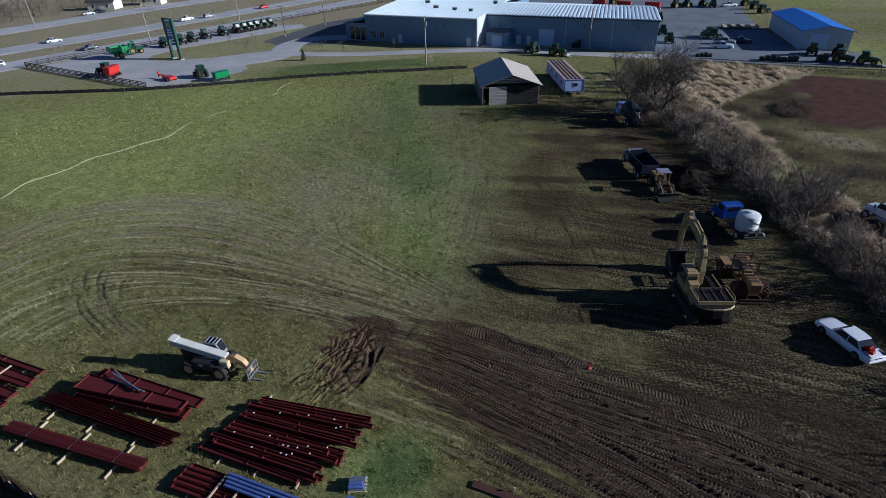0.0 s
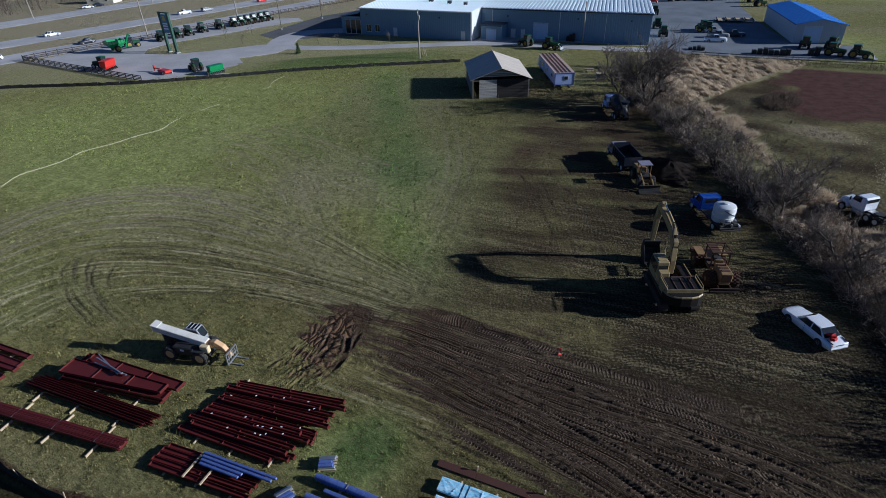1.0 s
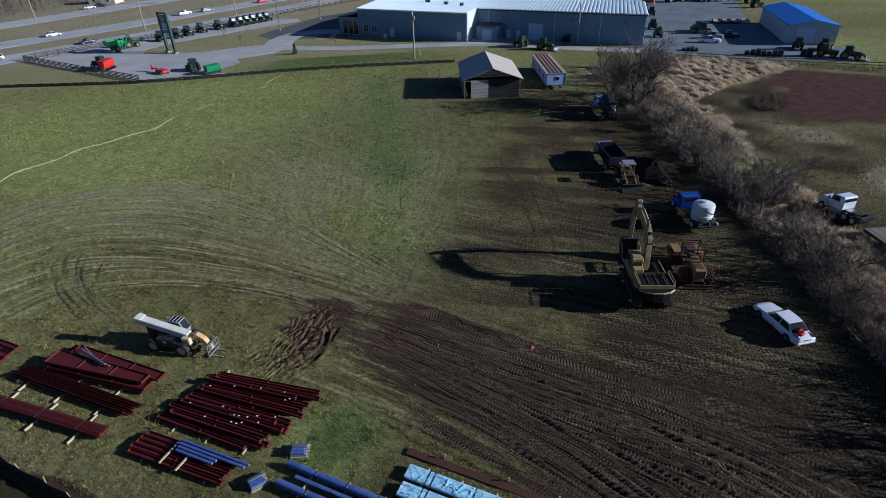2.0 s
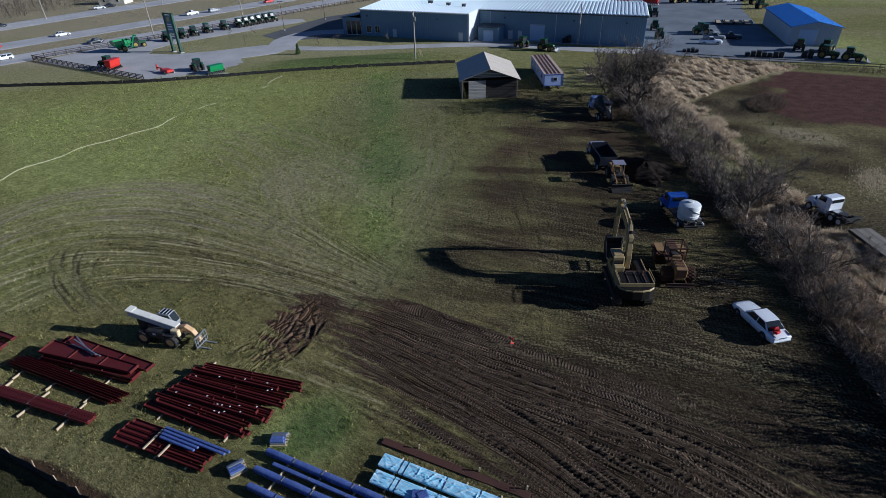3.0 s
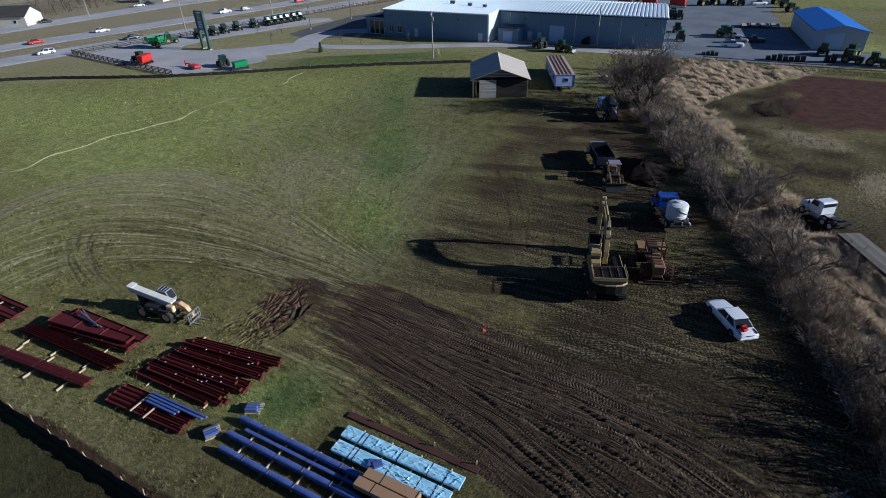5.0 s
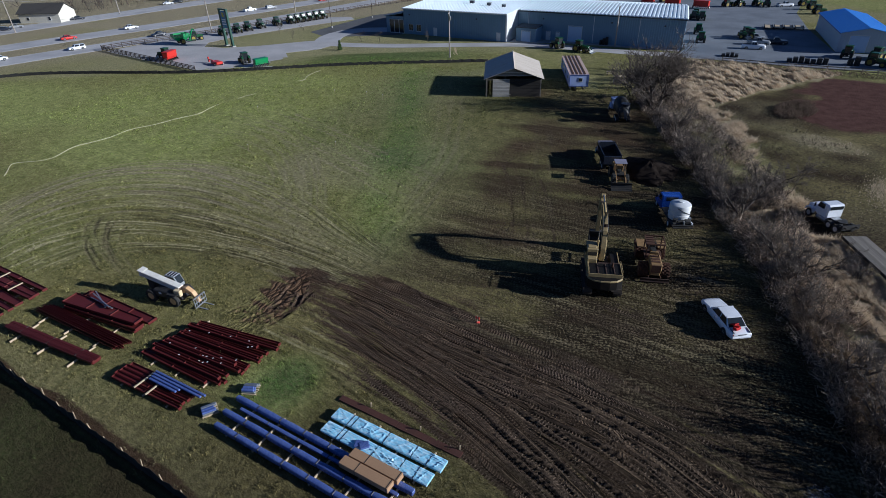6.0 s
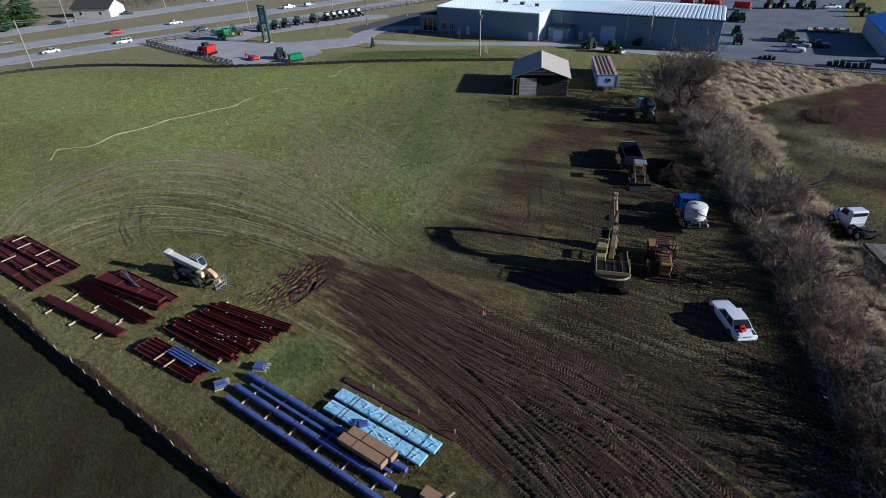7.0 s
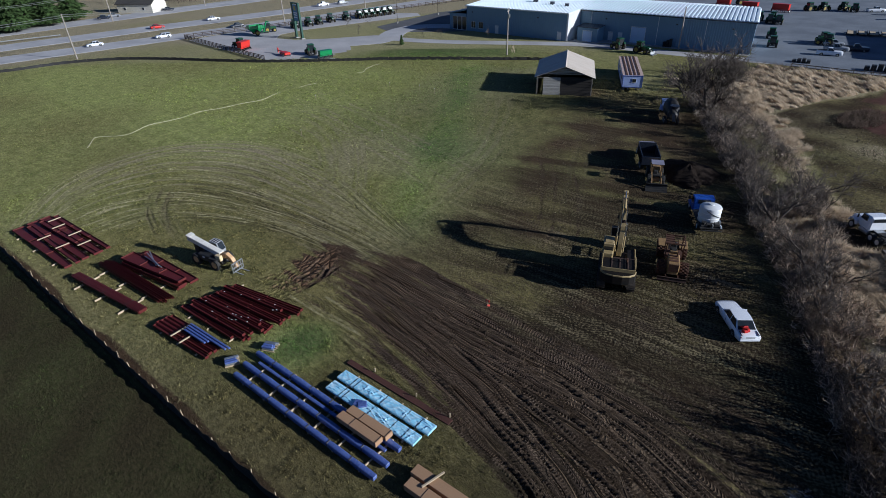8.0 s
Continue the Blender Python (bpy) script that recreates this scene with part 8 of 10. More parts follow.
for k in (1, 4, 5, 8, 11, 12):
    f = (k + 0.5) / 14
    lay("steel_beam", b2 if k % 2 else b1, pose(-25.4 + rg.uniform(-0.3, 0.6) + 0.55 * f, 15.85 + 5.15 * f, 0.435, 0, 0, 2.2 + 6.8 * f + rg.uniform(-0.8, 0.8)), "dark red primed steel beam on bearers", "steel beam", G4)
for k in range(18):
    s = Shape().box(-0.07, 0.07, -0.045, 0.045, 0, 0.03, c=0.01)
    solid("steel_tag", s, M["tape"], "small white paper tag tied to a beam", "tag", "white tags", m=pose(-24.5 + rg.uniform(0, 7.2), 16.6 + rg.uniform(0, 4.6), 0.7, 0, 0, rg.uniform(0, 90)))

# stack E: short beams with a blue-wrapped bundle
G5 = "short beams and wrapped bundle"
bearers(-4.0, 4.0, -1.15, 1.15, 4.5, 3, G5, cx=-21.4, cy=13.9)
for k in range(5):
    lay("steel_beam", b2, pose(-25.5 + rg.uniform(-0.2, 0.3), 12.8 + k * 0.4, 0.165, 0, 0, 4.5 + rg.uniform(-1.2, 1.2)), "dark red primed short steel beam", "steel beam", G5)
for x in (-22.4, -20.9):
    solid("timber_bearer", Shape().box(-0.07, 0.07, -1.15, 0.75, 0, 0.1, c=0.012), M["timber"], "pale timber spacer laid across the beams", "timber", G5, m=pose(x, 13.95, 0.43, 0, 0, 3))
for k in range(4):
    solid("wrapped_purlin", Shape().box(0, (3.2, 3.4, 5.6, 5.9)[k], -0.1, 0.1, 0, 0.16, c=0.04), M["film_blue"], "steel purlins wrapped in blue film", "bundle", G5, m=pose(-22.0 - 0.1 * k, 14.0 + k * 0.26, 0.535, 0, 0, 2.5))


def wrapped(x0, y0, L, rz, w, h, segs, name, mat, label, group, z=0.16, dome=0.0, slack=0.1, patches=()):
    """A long film-wrapped bundle, slack between its straps."""
    b = thing(name, pose(x0, y0, z, 0, 0, rz), label, "bundle", group)
    rg = random.Random(int(x0 * 10 + y0 * 100))
    for k in range(segs):
        a, e = L * k / segs, L * (k + 1) / segs
        rings = []
        n = 7
        for j in range(n + 1):
            t = j / n
            x = a + (e - a) * t
            sw = 0.92 + slack * math.sin(math.pi * t) + rg.uniform(-0.015, 0.015)
            hw, hh = w / 2 * sw, h * (0.94 + slack * 0.8 * math.sin(math.pi * t) + rg.uniform(-0.02, 0.02))
            rings.append([(x, -hw * 0.97, 0), (x, -hw, hh * 0.6), (x, -hw * 0.93, hh * 0.93), (x, -hw * 0.7, hh + dome * 0.5), (x, 0, hh + dome + rg.uniform(-0.012, 0.012)), (x, hw * 0.7, hh + dome * 0.5), (x, hw * 0.93, hh * 0.93), (x, hw, hh * 0.6), (x, hw * 0.97, 0)])
        part("film", Shape().loft(rings), M[mat], b, smooth=50)
        if k:
            part("strap", Shape().box(a - 0.04, a + 0.04, -w / 2 - 0.01, w / 2 + 0.01, -0.01, h + dome + 0.015, c=0.03), M["strap"], b, "black strap")
    for x in (-0.004, L + 0.004):
        part("end_cap", Shape().box(x - 0.03, x + 0.03, -w * 0.4, w * 0.4, 0.03, h * 0.85, c=0.02), M["film_blue"] if mat == "film_blue" else M["tape"], b)
    for q in patches:
        part("tape_patch", Shape().box(L * q - 0.13, L * q + 0.13, -w * 0.2, w * 0.3, h + dome + 0.018, h + dome + 0.03), M["tape"], b, "white label sheet")
    return b


G6 = "blue wrapped purlin bundles"
bearers(-8, 8, -1.75, 1.6, 0.6, 6, G6, cx=-5.7, cy=15.3)
for y0, x0, L, rz in ((13.72, -13.6, 15.9, 0.5), (14.9, -14.1, 16.4, 0.6), (16.35, -14.3, 16.4, 0.5)):
    wrapped(x0, y0, L, rz, 0.42, 0.38, 7, "wrapped_bundle", "film_blue", "long purlin bundle wrapped in deep blue film", G6, dome=0.02)
for y0, x0, L in ((15.75, -13.3, 14.6),):
    wrapped(x0, y0, L, 0.5, 0.26, 0.16, 5, "wrapped_bundle", "film_blue", "thin purlin bundle wrapped in dark blue film", G6, patches=())
G7 = "light blue wrapped panel stacks"
bearers(-4.7, 4.7, -1.4, 1.4, 0.8, 4, G7, cx=-1.9, cy=18.5)


def film_stack(x0, y0, L, rz, w, h, seed):
    """A flat panel stack under one tight crinkled sheet of film, strapped across."""
    b = thing("panel_stack", pose(x0, y0, 0.16, 0, 0, rz), "wall panel stack wrapped in crinkled light blue film", "bundle", G7)
    nxx, nyy = 120, 16
    X, Y = np.meshgrid(np.linspace(0, L, nxx), np.linspace(-w / 2, w / 2, nyy))
    fold = np.zeros_like(X)
    rr = np.random.RandomState(seed)
    for k in range(80):
        cx, cy, a, ln = rr.uniform(0, L), rr.uniform(-w / 2, w / 2), rr.choice((0.5, -0.5, 0.15, -0.2, 1.2)) + rr.normal(0, 0.25), rr.uniform(0.3, 1.0)
        u, v = (X - cx) * math.cos(a) + (Y - cy) * math.sin(a), (Y - cy) * math.cos(a) - (X - cx) * math.sin(a)
        fold += rr.uniform(0.025, 0.065) * np.exp(-(v / rr.uniform(0.02, 0.04)) ** 2 - (u / ln) ** 2) * rr.choice((1, 1, -0.6))
    edge = np.minimum(np.abs(Y + w / 2), np.abs(Y - w / 2))
    fold += 0.012 * np.abs(np.sin(Y * math.pi / 0.17))
    Z = h + fold * np.clip(edge / 0.12, 0.2, 1) - 0.03 * np.clip(1 - edge / 0.05, 0, 1)
    v = [tuple(p) for p in np.stack([X, Y, Z], -1).reshape(-1, 3)]
    f = [(r * nxx + c, r * nxx + c + 1, (r + 1) * nxx + c + 1, (r + 1) * nxx + c) for r in range(nyy - 1) for c in range(nxx - 1)]
    base = len(v)
    rim = [c for c in range(nxx)] + [r * nxx + nxx - 1 for r in range(1, nyy)] + [(nyy - 1) * nxx + c for c in range(nxx - 2, -1, -1)] + [r * nxx for r in range(nyy - 2, 0, -1)]
    v += [(v[i][0], v[i][1] * 0.985, 0.0) for i in rim]
    n = len(rim)
    f += [(rim[(k + 1) % n], rim[k], base + k, base + (k + 1) % n) for k in range(n)] + [tuple(range(base + n - 1, base - 1, -1))]
    part("film", Shape().add(v, f), M["film_light"], b, smooth=35)
    for q in (0.16, 0.2, 0.5, 0.75, 0.88):
        part("strap", Shape().box(L * q - 0.02, L * q + 0.02, -w / 2 - 0.012, w / 2 + 0.012, -0.01, h + 0.03), M["strap"], b, "black strap")
    return b


film_stack(-6.55, 17.72, 9.1, 0.6, 1.02, 0.2, 1)
film_stack(-6.7, 19.05, 9.5, 0.6, 1.02, 0.2, 2)
solid("blue_cloth", Shape().box(-0.5, 0.4, -0.3, 0.3, 0, 0.12, c=0.05).box(-0.2, 0.5, -0.5, 0.1, 0.02, 0.17, pose(0, 0, 0, 0, 0, 30), c=0.05), M["film_blue"], "crumpled dark blue film on the panel stack", "film", m=pose(-3.1, 17.7, 0.4, 0, 0, 20))
# brown plank strip behind the panels
G8 = "rusty plates in a row"
for k in range(4):
    solid("steel_plate", Shape().box(0, 2.68, -0.27, 0.27, 0, 0.1, c=0.01), M["plate_rust"], "dark rusty steel plate lying on the mud", "plate", G8, m=pose(-7.5 + k * 2.7, 20.55 + 0.02 * k, 0.02, 0, 0, 0.6))
for x in (-4.9, -0.4, 2.9):
    solid("survey_stake", Shape().box(-0.05, 0.05, -0.05, 0.05, -0.1, 0.5, c=0.01), M["timber"], "short pale wooden stake", "stake", "survey stakes", m=pose(x, 21.05, 0, 8, 5, 30))


def carton(x0, y0, L, w, h, rz, z, group):
    b = thing("cardboard_box", pose(x0, y0, z, 0, 0, rz), "long brown cardboard carton bound with straps", "box", group)
    part("box", Shape().box(0, L, -w / 2, w / 2, 0, h, c=0.02), M["card"], b)
    for q in (0.33, 0.97):
        part("strap", Shape().box(L * q - 0.02, L * q + 0.02, -w / 2 - 0.008, w / 2 + 0.008, -0.004, h + 0.014), M["strap"], b)
    return b


carton(-3.15, 15.75, 4.0, 0.72, 0.45, 0.5, 0.62, "cartons on the bundles")
carton(-2.95, 16.55, 4.0, 0.72, 0.45, 0.5, 0.62, "cartons on the bundles")
bearers(-2.1, 2.1, -1.0, 1.0, 1, 2, "cartons on the ground", cx=6.6, cy=15.3)
carton(4.3, 14.85, 4.4, 0.8, 0.5, 1, 0.165, "cartons on the ground")
carton(4.0, 15.85, 4.4, 0.8, 0.5, 1, 0.165, "cartons on the ground")
solid("timber_bearer", Shape().box(-0.9, 0.9, -0.07, 0.07, 0, 0.1, c=0.012), M["timber"], "pale timber lying across the cartons", "timber", "cartons on the ground", m=pose(5.6, 15.9, 0.685, 0, 0, 75))


def pallet(x, y, rz, label):
    p = thing("loaded_pallet", pose(x, y, 0, 0, 0, rz), label, "pallet", "small loaded pallets")
    for k in range(5):
        part("slat", Shape().box(-0.6, 0.6, -0.55 + k * 0.24, -0.41 + k * 0.24, 0.1, 0.125), M["timber"], p)
    for y2 in (-0.48, 0, 0.48):
        part("runner", Shape().box(-0.6, 0.6, y2 - 0.04, y2 + 0.04, -0.03, 0.098), M["timber"], p)
    for k in range(7):
        part("parcel", Shape().box(-0.55, 0.55 - 0.1 * (k % 3), -0.5 + (k % 4) * 0.26, -0.27 + (k % 4) * 0.26, 0.13 + 0.2 * (k // 4), 0.31 + 0.2 * (k // 4), c=0.03), M["film_blue"] if k % 3 else M["galv"], p, "wrapped small steel parts")
    return p


pallet(-14.3, 17.6, 25, "pallet of small steel parts half wrapped in blue film")
pallet(-15.4, 14.5, 60, "pallet of loose steel fittings under torn film")

# soil heap and marker
mh = Shape()
rg = random.Random(11)
rings = []
for i in range(13):
    t = i / 12
    ring = []
    for k in range(40):
        a = 2 * math.pi * k / 40
        r = (1 - t) ** 0.8 * (1 + 0.12 * math.sin(3 * a + 1) + 0.08 * math.sin(7 * a) + rg.uniform(-0.07, 0.07))
        ring.append((3.9 * r * math.cos(a), 5.0 * r * math.sin(a), -0.1 + 1.75 * t ** 0.8 * (1 + rg.uniform(-0.08, 0.08))))
    rings.append(ring)
mh.loft(rings)
# the hedge's shade on the mound is put into this dark colour
M["heap"] = surf("shaded_crumbly_soil", (0.017, 0.012, 0.0095), (0.04, 0.028, 0.021), 0.97, 0, 1.5, 9, 0.8, 1.0, spec=0.1)
solid("soil_mound", mh, M["heap"], "heap of crumbly soil beside the hedge, darkened for its shade", "soil", smooth=60, m=pose(2.6, 75.6, 0, 0, 0, 25))
mk = thing("marker_post", pose(-2.6, 33.9, 0), "fluorescent orange marker in the mud", "marker")
part("stake", Shape().box(-0.03, 0.03, -0.03, 0.03, -0.1, 0.75), M["timber"], mk)
part("flag", Shape().box(-0.2, 0.2, -0.02, 0.02, 0.42, 0.7, c=0.01), M["marker"], mk)
part("ribbon", Shape().box(-0.1, 0.2, -0.12, 0.1, 0.02, 0.12, pose(0, 0, 0, 12, 8, 30), c=0.03), M["marker"], mk)
for x, y in ((-56, 54.3), (-53.5, 87.5), (-65, 85.9), (-57.9, 87.8), (-30.2, 98.8), (-44, 62), (-71, 70)):
    st = thing("survey_stake", pose(x, y, 0, 4, 3, 20), "thin pale survey lath in the turf", "stake", "survey stakes")
    part("lath", Shape().box(-0.03, 0.03, -0.02, 0.02, -0.2, 1.25), M["timber"], st)
    part("ribbon", Shape().box(-0.045, 0.045, -0.03, 0.03, 1.05, 1.2), M["tape"], st)
hp = spline([(-81.9, 29.3), (-85.3, 31.6), (-85.7, 33.1), (-82.7, 36.9), (-85.1, 41.3), (-83.9, 44.9), (-84.3, 51), (-82.9, 56.4), (-81.7, 60.9), (-81.2, 64.7), (-82.8, 69.9)], 1.2)
solid("hose_line", Shape().pipe([(x + 0.25 * math.sin(k * 1.1), y, 0.05) for k, (x, y) in enumerate(hp)], 0.05, 6), M["rope"], "pale yellow lay-flat hose lying across the turf", "hose")
hp = spline([(-82.3, 74.6), (-82.4, 76.8), (-81.8, 79.1)], 1.0)
solid("hose_line", Shape().pipe([(x, y, 0.03) for x, y in hp], 0.035, 6), M["rope"], "short end of pale hose half hidden in the turf", "hose")
hp = spline([(-80.9, 91), (-80.7, 93.2), (-83, 97.5), (-82.8, 101)], 1.0)
solid("hose_line", Shape().pipe([(x + 0.25 * math.sin(k * 1.3), y, 0.05) for k, (x, y) in enumerate(hp)], 0.05, 6), M["rope"], "pale yellow lay-flat hose lying across the turf", "hose")
bx = thing("wooden_crate", pose(-14.6, 119.6, 0, 0, 0, 20), "weathered wooden crate beside the trailer", "crate")
for k in range(5):
    part("slat", Shape().box(-0.8, 0.8, -0.62, -0.58, 0.05 + 0.3 * k, 0.28 + 0.3 * k), M["timber_old"], bx)
    part("slat", Shape().box(-0.8, 0.8, 0.58, 0.62, 0.05 + 0.3 * k, 0.28 + 0.3 * k), M["timber_old"], bx)
    part("slat", Shape().box(-0.84, -0.8, -0.6, 0.6, 0.05 + 0.3 * k, 0.28 + 0.3 * k), M["timber_old"], bx)
part("lid", Shape().box(-0.9, 0.9, -0.7, 0.7, 1.6, 1.68, c=0.02), M["timber"], bx)
pc = thing("picnic_table", pose(-18.2, 126.5, 0, 0, 0, 20), "pale wooden picnic table on the grass", "table")
part("tabletop", Shape().box(-0.9, 0.9, -0.4, 0.4, 0.7, 0.76), M["timber"], pc)
for y in (-0.75, 0.75):
    part("bench", Shape().box(-0.9, 0.9, y - 0.13, y + 0.13, 0.42, 0.47), M["timber"], pc)
for x in (-0.6, 0.6):
    part("leg", Shape().box(x - 0.04, x + 0.04, -0.8, 0.8, 0.34, 0.41).box(x - 0.04, x + 0.04, -0.5, -0.4, -0.02, 0.69).box(x - 0.04, x + 0.04, 0.4, 0.5, -0.02, 0.69), M["timber_old"], pc)

sh = thing("sawhorse", pose(-60.3, 128.8, 0, 0, 0, 40), "pale wooden A-frame standing on the grass", "sawhorse")
for sy in (-0.8, 0.8):
    for sx in (-1, 1):
        part("leg", Shape().tube((sx * 0.5, sy, -0.05), (0, sy, 2.1), 0.06, n=6), M["timber"], sh)
part("crossbar", Shape().box(-0.06, 0.06, -0.9, 0.9, 2.08, 2.2), M["timber"], sh)

# ---- dealer's machines and traffic ----
def tractor(m, label, paint="green", rim="yellow", big=1.0, loader=False, group=""):
    t = thing("tractor", m, label, "tractor", group)
    R, r = 0.9, 0.62
    for sy in (-1, 1):
        wheel(t, -0.95, sy * 0.95, R, 0.56, rim, 16, "rear_wheel")
        wheel(t, 1.55, sy * 0.85, r, 0.42, rim, 14, "front_wheel")
        part("fender", Shape().slab([(-1.75, 1.45), (-1.35, 1.9), (-0.6, 1.98), (-0.15, 1.75), (-0.1, 1.6), (-0.6, 1.86), (-1.3, 1.78), (-1.65, 1.4)], sy * 0.68, sy * 1.15), M[paint], t)
        part("headlight", Shape().box(2.35, 2.4, sy * 0.25 - 0.12, sy * 0.25 + 0.12, 1.35, 1.5), M["lamp_clear"], t)
    part("hood", Shape().slab([(0.15, 0.95), (2.3, 0.95), (2.36, 1.5), (2.1, 1.66), (0.15, 1.85)], -0.4, 0.4), M[paint], t, "long green bonnet" if paint == "green" else "", bevel=0.06)
    part("grille", Shape().box(2.33, 2.38, -0.3, 0.3, 0.98, 1.3), M["black"], t)
    part("chassis", Shape().box(-1.4, 2.1, -0.3, 0.3, 0.6, 0.95, c=0.05), M["black"], t)
    part("axle", Shape().box(-1.05, -0.85, -0.8, 0.8, 0.75, 1.0).box(1.45, 1.65, -0.75, 0.75, 0.5, 0.7), M["black"], t)
    cb = part("cab", Shape().slab([(-1.25, 1.15), (0.2, 1.15), (0.3, 1.6), (0.05, 2.7), (-1.2, 2.7)], -0.72, 0.72), M["glass"], t, "dark glazed cab", bevel=0.04)
    for x, xt in ((-1.27, -1.22), (0.28, 0.08)):
        for sy in (-0.72, 0.72):
            part("pillar", Shape().tube((x, sy, 1.2), (xt, sy, 2.7), 0.05, n=6), M[paint], cb)
    part("roof", Shape().box(-1.4, 0.25, -0.82, 0.82, 2.7, 2.92, c=0.08), M[paint], cb)
    part("exhaust", Shape().tube((0.35, -0.55, 1.6), (0.35, -0.55, 2.75), 0.06, n=8), M["black"], t)
    part("step", Shape().box(-0.2, 0.25, 0.5, 0.8, 0.5, 0.58).box(-0.2, 0.25, 0.5, 0.8, 0.8, 0.88), M["black"], t)
    part("hitch", Shape().box(-2.0, -1.35, -0.4, -0.3, 0.55, 0.7).box(-2.0, -1.35, 0.3, 0.4, 0.55, 0.7), M["black"], t)
    if loader:
        for sy in (-0.6, 0.6):
            part("loader_arm", Shape().slab([(0.5, 1.6), (0.7, 1.75), (2.6, 1.3), (3.3, 0.5), (3.15, 0.4), (2.5, 1.1)], sy - 0.06, sy + 0.06), M[paint], t)
        part("loader_bucket", Shape().slab([(3.15, 0.15), (3.95, 0.05), (3.95, 0.1), (3.3, 0.25), (3.2, 0.75), (3.1, 0.75)], -1.0, 1.0), M["galv"], t)
    return t


first = tractor(pose(-148.2, 125.0, 0, 0, 0, -22), "green farm tractor with yellow wheels on display", group="tractors in a row")
for x, y, rz in ((-147.2, 130.4, -20), (-146.9, 134.7, -22), (-146.6, 140.2, -18), (-145.0, 146.5, -20), (-143.3, 151.7, -15), (-142.6, 154.4, -15), (-142.1, 157.0, -15), (-141.6, 159.7, -15), (-140.8, 162.5, -15), (-140.2, 165.2, -15)):
    copy_thing(first, pose(x, y, 0, 0, 0, rz))
for x, y, rz, lab in ((-149.3, 115.1, 70, "green tractor hitched to a grain cart"), (-108.0, 99.0, 160, "green tractor hitched to a seed drill"), (-39.6, 149.0, 150, "dark green tractor parked by the hall"),
                      (32.8, 158.8, -20, "green tractor at the edge of the lot"), (3.2, 183.8, 120, "dark green tractor among parked trucks"), (-9.4, 184.5, 100, "green tractor beside the hall's end wall"), (-6.6, 172.0, 100, "compact green tractor beside the hall"),
                      (-15.3, 214.5, 100, "green tractor behind the hall"), (-19.0, 214.0, 100, "green tractor behind the hall"), (27.5, 166.0, 80, "green tractor by the blue-roofed shed"), (33.5, 166.5, 60, "green tractor by the blue-roofed shed")):
    tagged(copy_thing(first, pose(x, y, 0, 0, 0, rz)), lab, group="machines in the yard")
tractor(pose(-32.4, 147.2, 0, 0, 0, -10), "green loader tractor parked by the hall", loader=True, group="machines in the yard")
tractor(pose(37.4, 157.8, 0, 0, 0, -15), "green loader tractor at the edge of the lot", loader=True, group="machines in the yard")


def grain_cart(m, label):
    g = thing("grain_cart", m, label, "grain cart")
    top, bot = [(-2.4, -1.6), (2.4, -1.6), (2.4, 1.6), (-2.4, 1.6)], [(-1.2, -0.7), (1.2, -0.7), (1.2, 0.7), (-1.2, 0.7)]
    ins = [(x * 0.95, y * 0.93) for x, y in top]
    rings = [[(x, y, 1.0) for x, y in bot], [(x, y, 2.2) for x, y in top], [(x, y, 3.1) for x, y in top], [(x, y, 3.1) for x, y in ins], [(x * 0.98, y * 0.98, 2.3) for x, y in ins]]
    part("hopper", Shape().loft(rings), M["green_light"], g, "bright green grain hopper")
    for k in range(6):
        for sy in (-1.63, 1.63):
            part("rib", Shape().box(-2.2 + k * 0.85, -2.12 + k * 0.85, sy - 0.04, sy + 0.04, 2.2, 3.1), M["green"], g)
    part("auger", Shape().tube((2.2, -1.2, 1.0), (3.4, -1.8, 4.2), 0.2, n=10).tube((3.4, -1.8, 4.2), (3.9, -2.4, 3.9), 0.18, n=10), M["green_light"], g)
    part("drawbar", Shape().box(1.2, 4.2, -0.12, 0.12, 0.6, 0.85), M["green"], g)
    part("axle", Shape().box(-0.15, 0.15, -1.3, 1.3, 0.7, 1.0), M["black"], g)
    for sy in (-1, 1):
        wheel(g, 0, sy * 1.45, 0.85, 0.6, "yellow", 14)
    return g


grain_cart(pose(-148.5, 109.2, 0, 0, 0, 75), "bright green grain cart behind a tractor")


def planter(m, paint, label, w=3.4, tall=1.9):
    p = thing("seed_drill", m, label, "seed drill")
    part("hopper", Shape().slab([(-0.6, 0.9), (0.6, 0.9), (0.85, tall), (-0.85, tall)], -w / 2, w / 2), M[paint], p, "painted seed hopper", bevel=0.05)
    part("lid", Shape().box(-0.9, 0.9, -w / 2 - 0.05, w / 2 + 0.05, tall + 0.004, tall + 0.12, c=0.05), M[paint], p)
    part("frame", Shape().box(-0.5, 0.5, -w / 2, w / 2, 0.6, 0.8).box(0.4, 2.6, -0.1, 0.1, 0.55, 0.75), M[paint], p)
    for k in range(8):
        y = -w / 2 + 0.25 + (w - 0.5) * k / 7
        part("row_unit", Shape().slab([(-0.9, 0.55), (-0.4, 0.7), (-0.4, 0.5), (-1.0, 0.05), (-1.15, 0.1)], y - 0.05, y + 0.05), M["black"], p)
    for sy in (-1, 1):
        wheel(p, 0.1, sy * (w / 2 + 0.2), 0.5, 0.28, "white_dull")
    return p


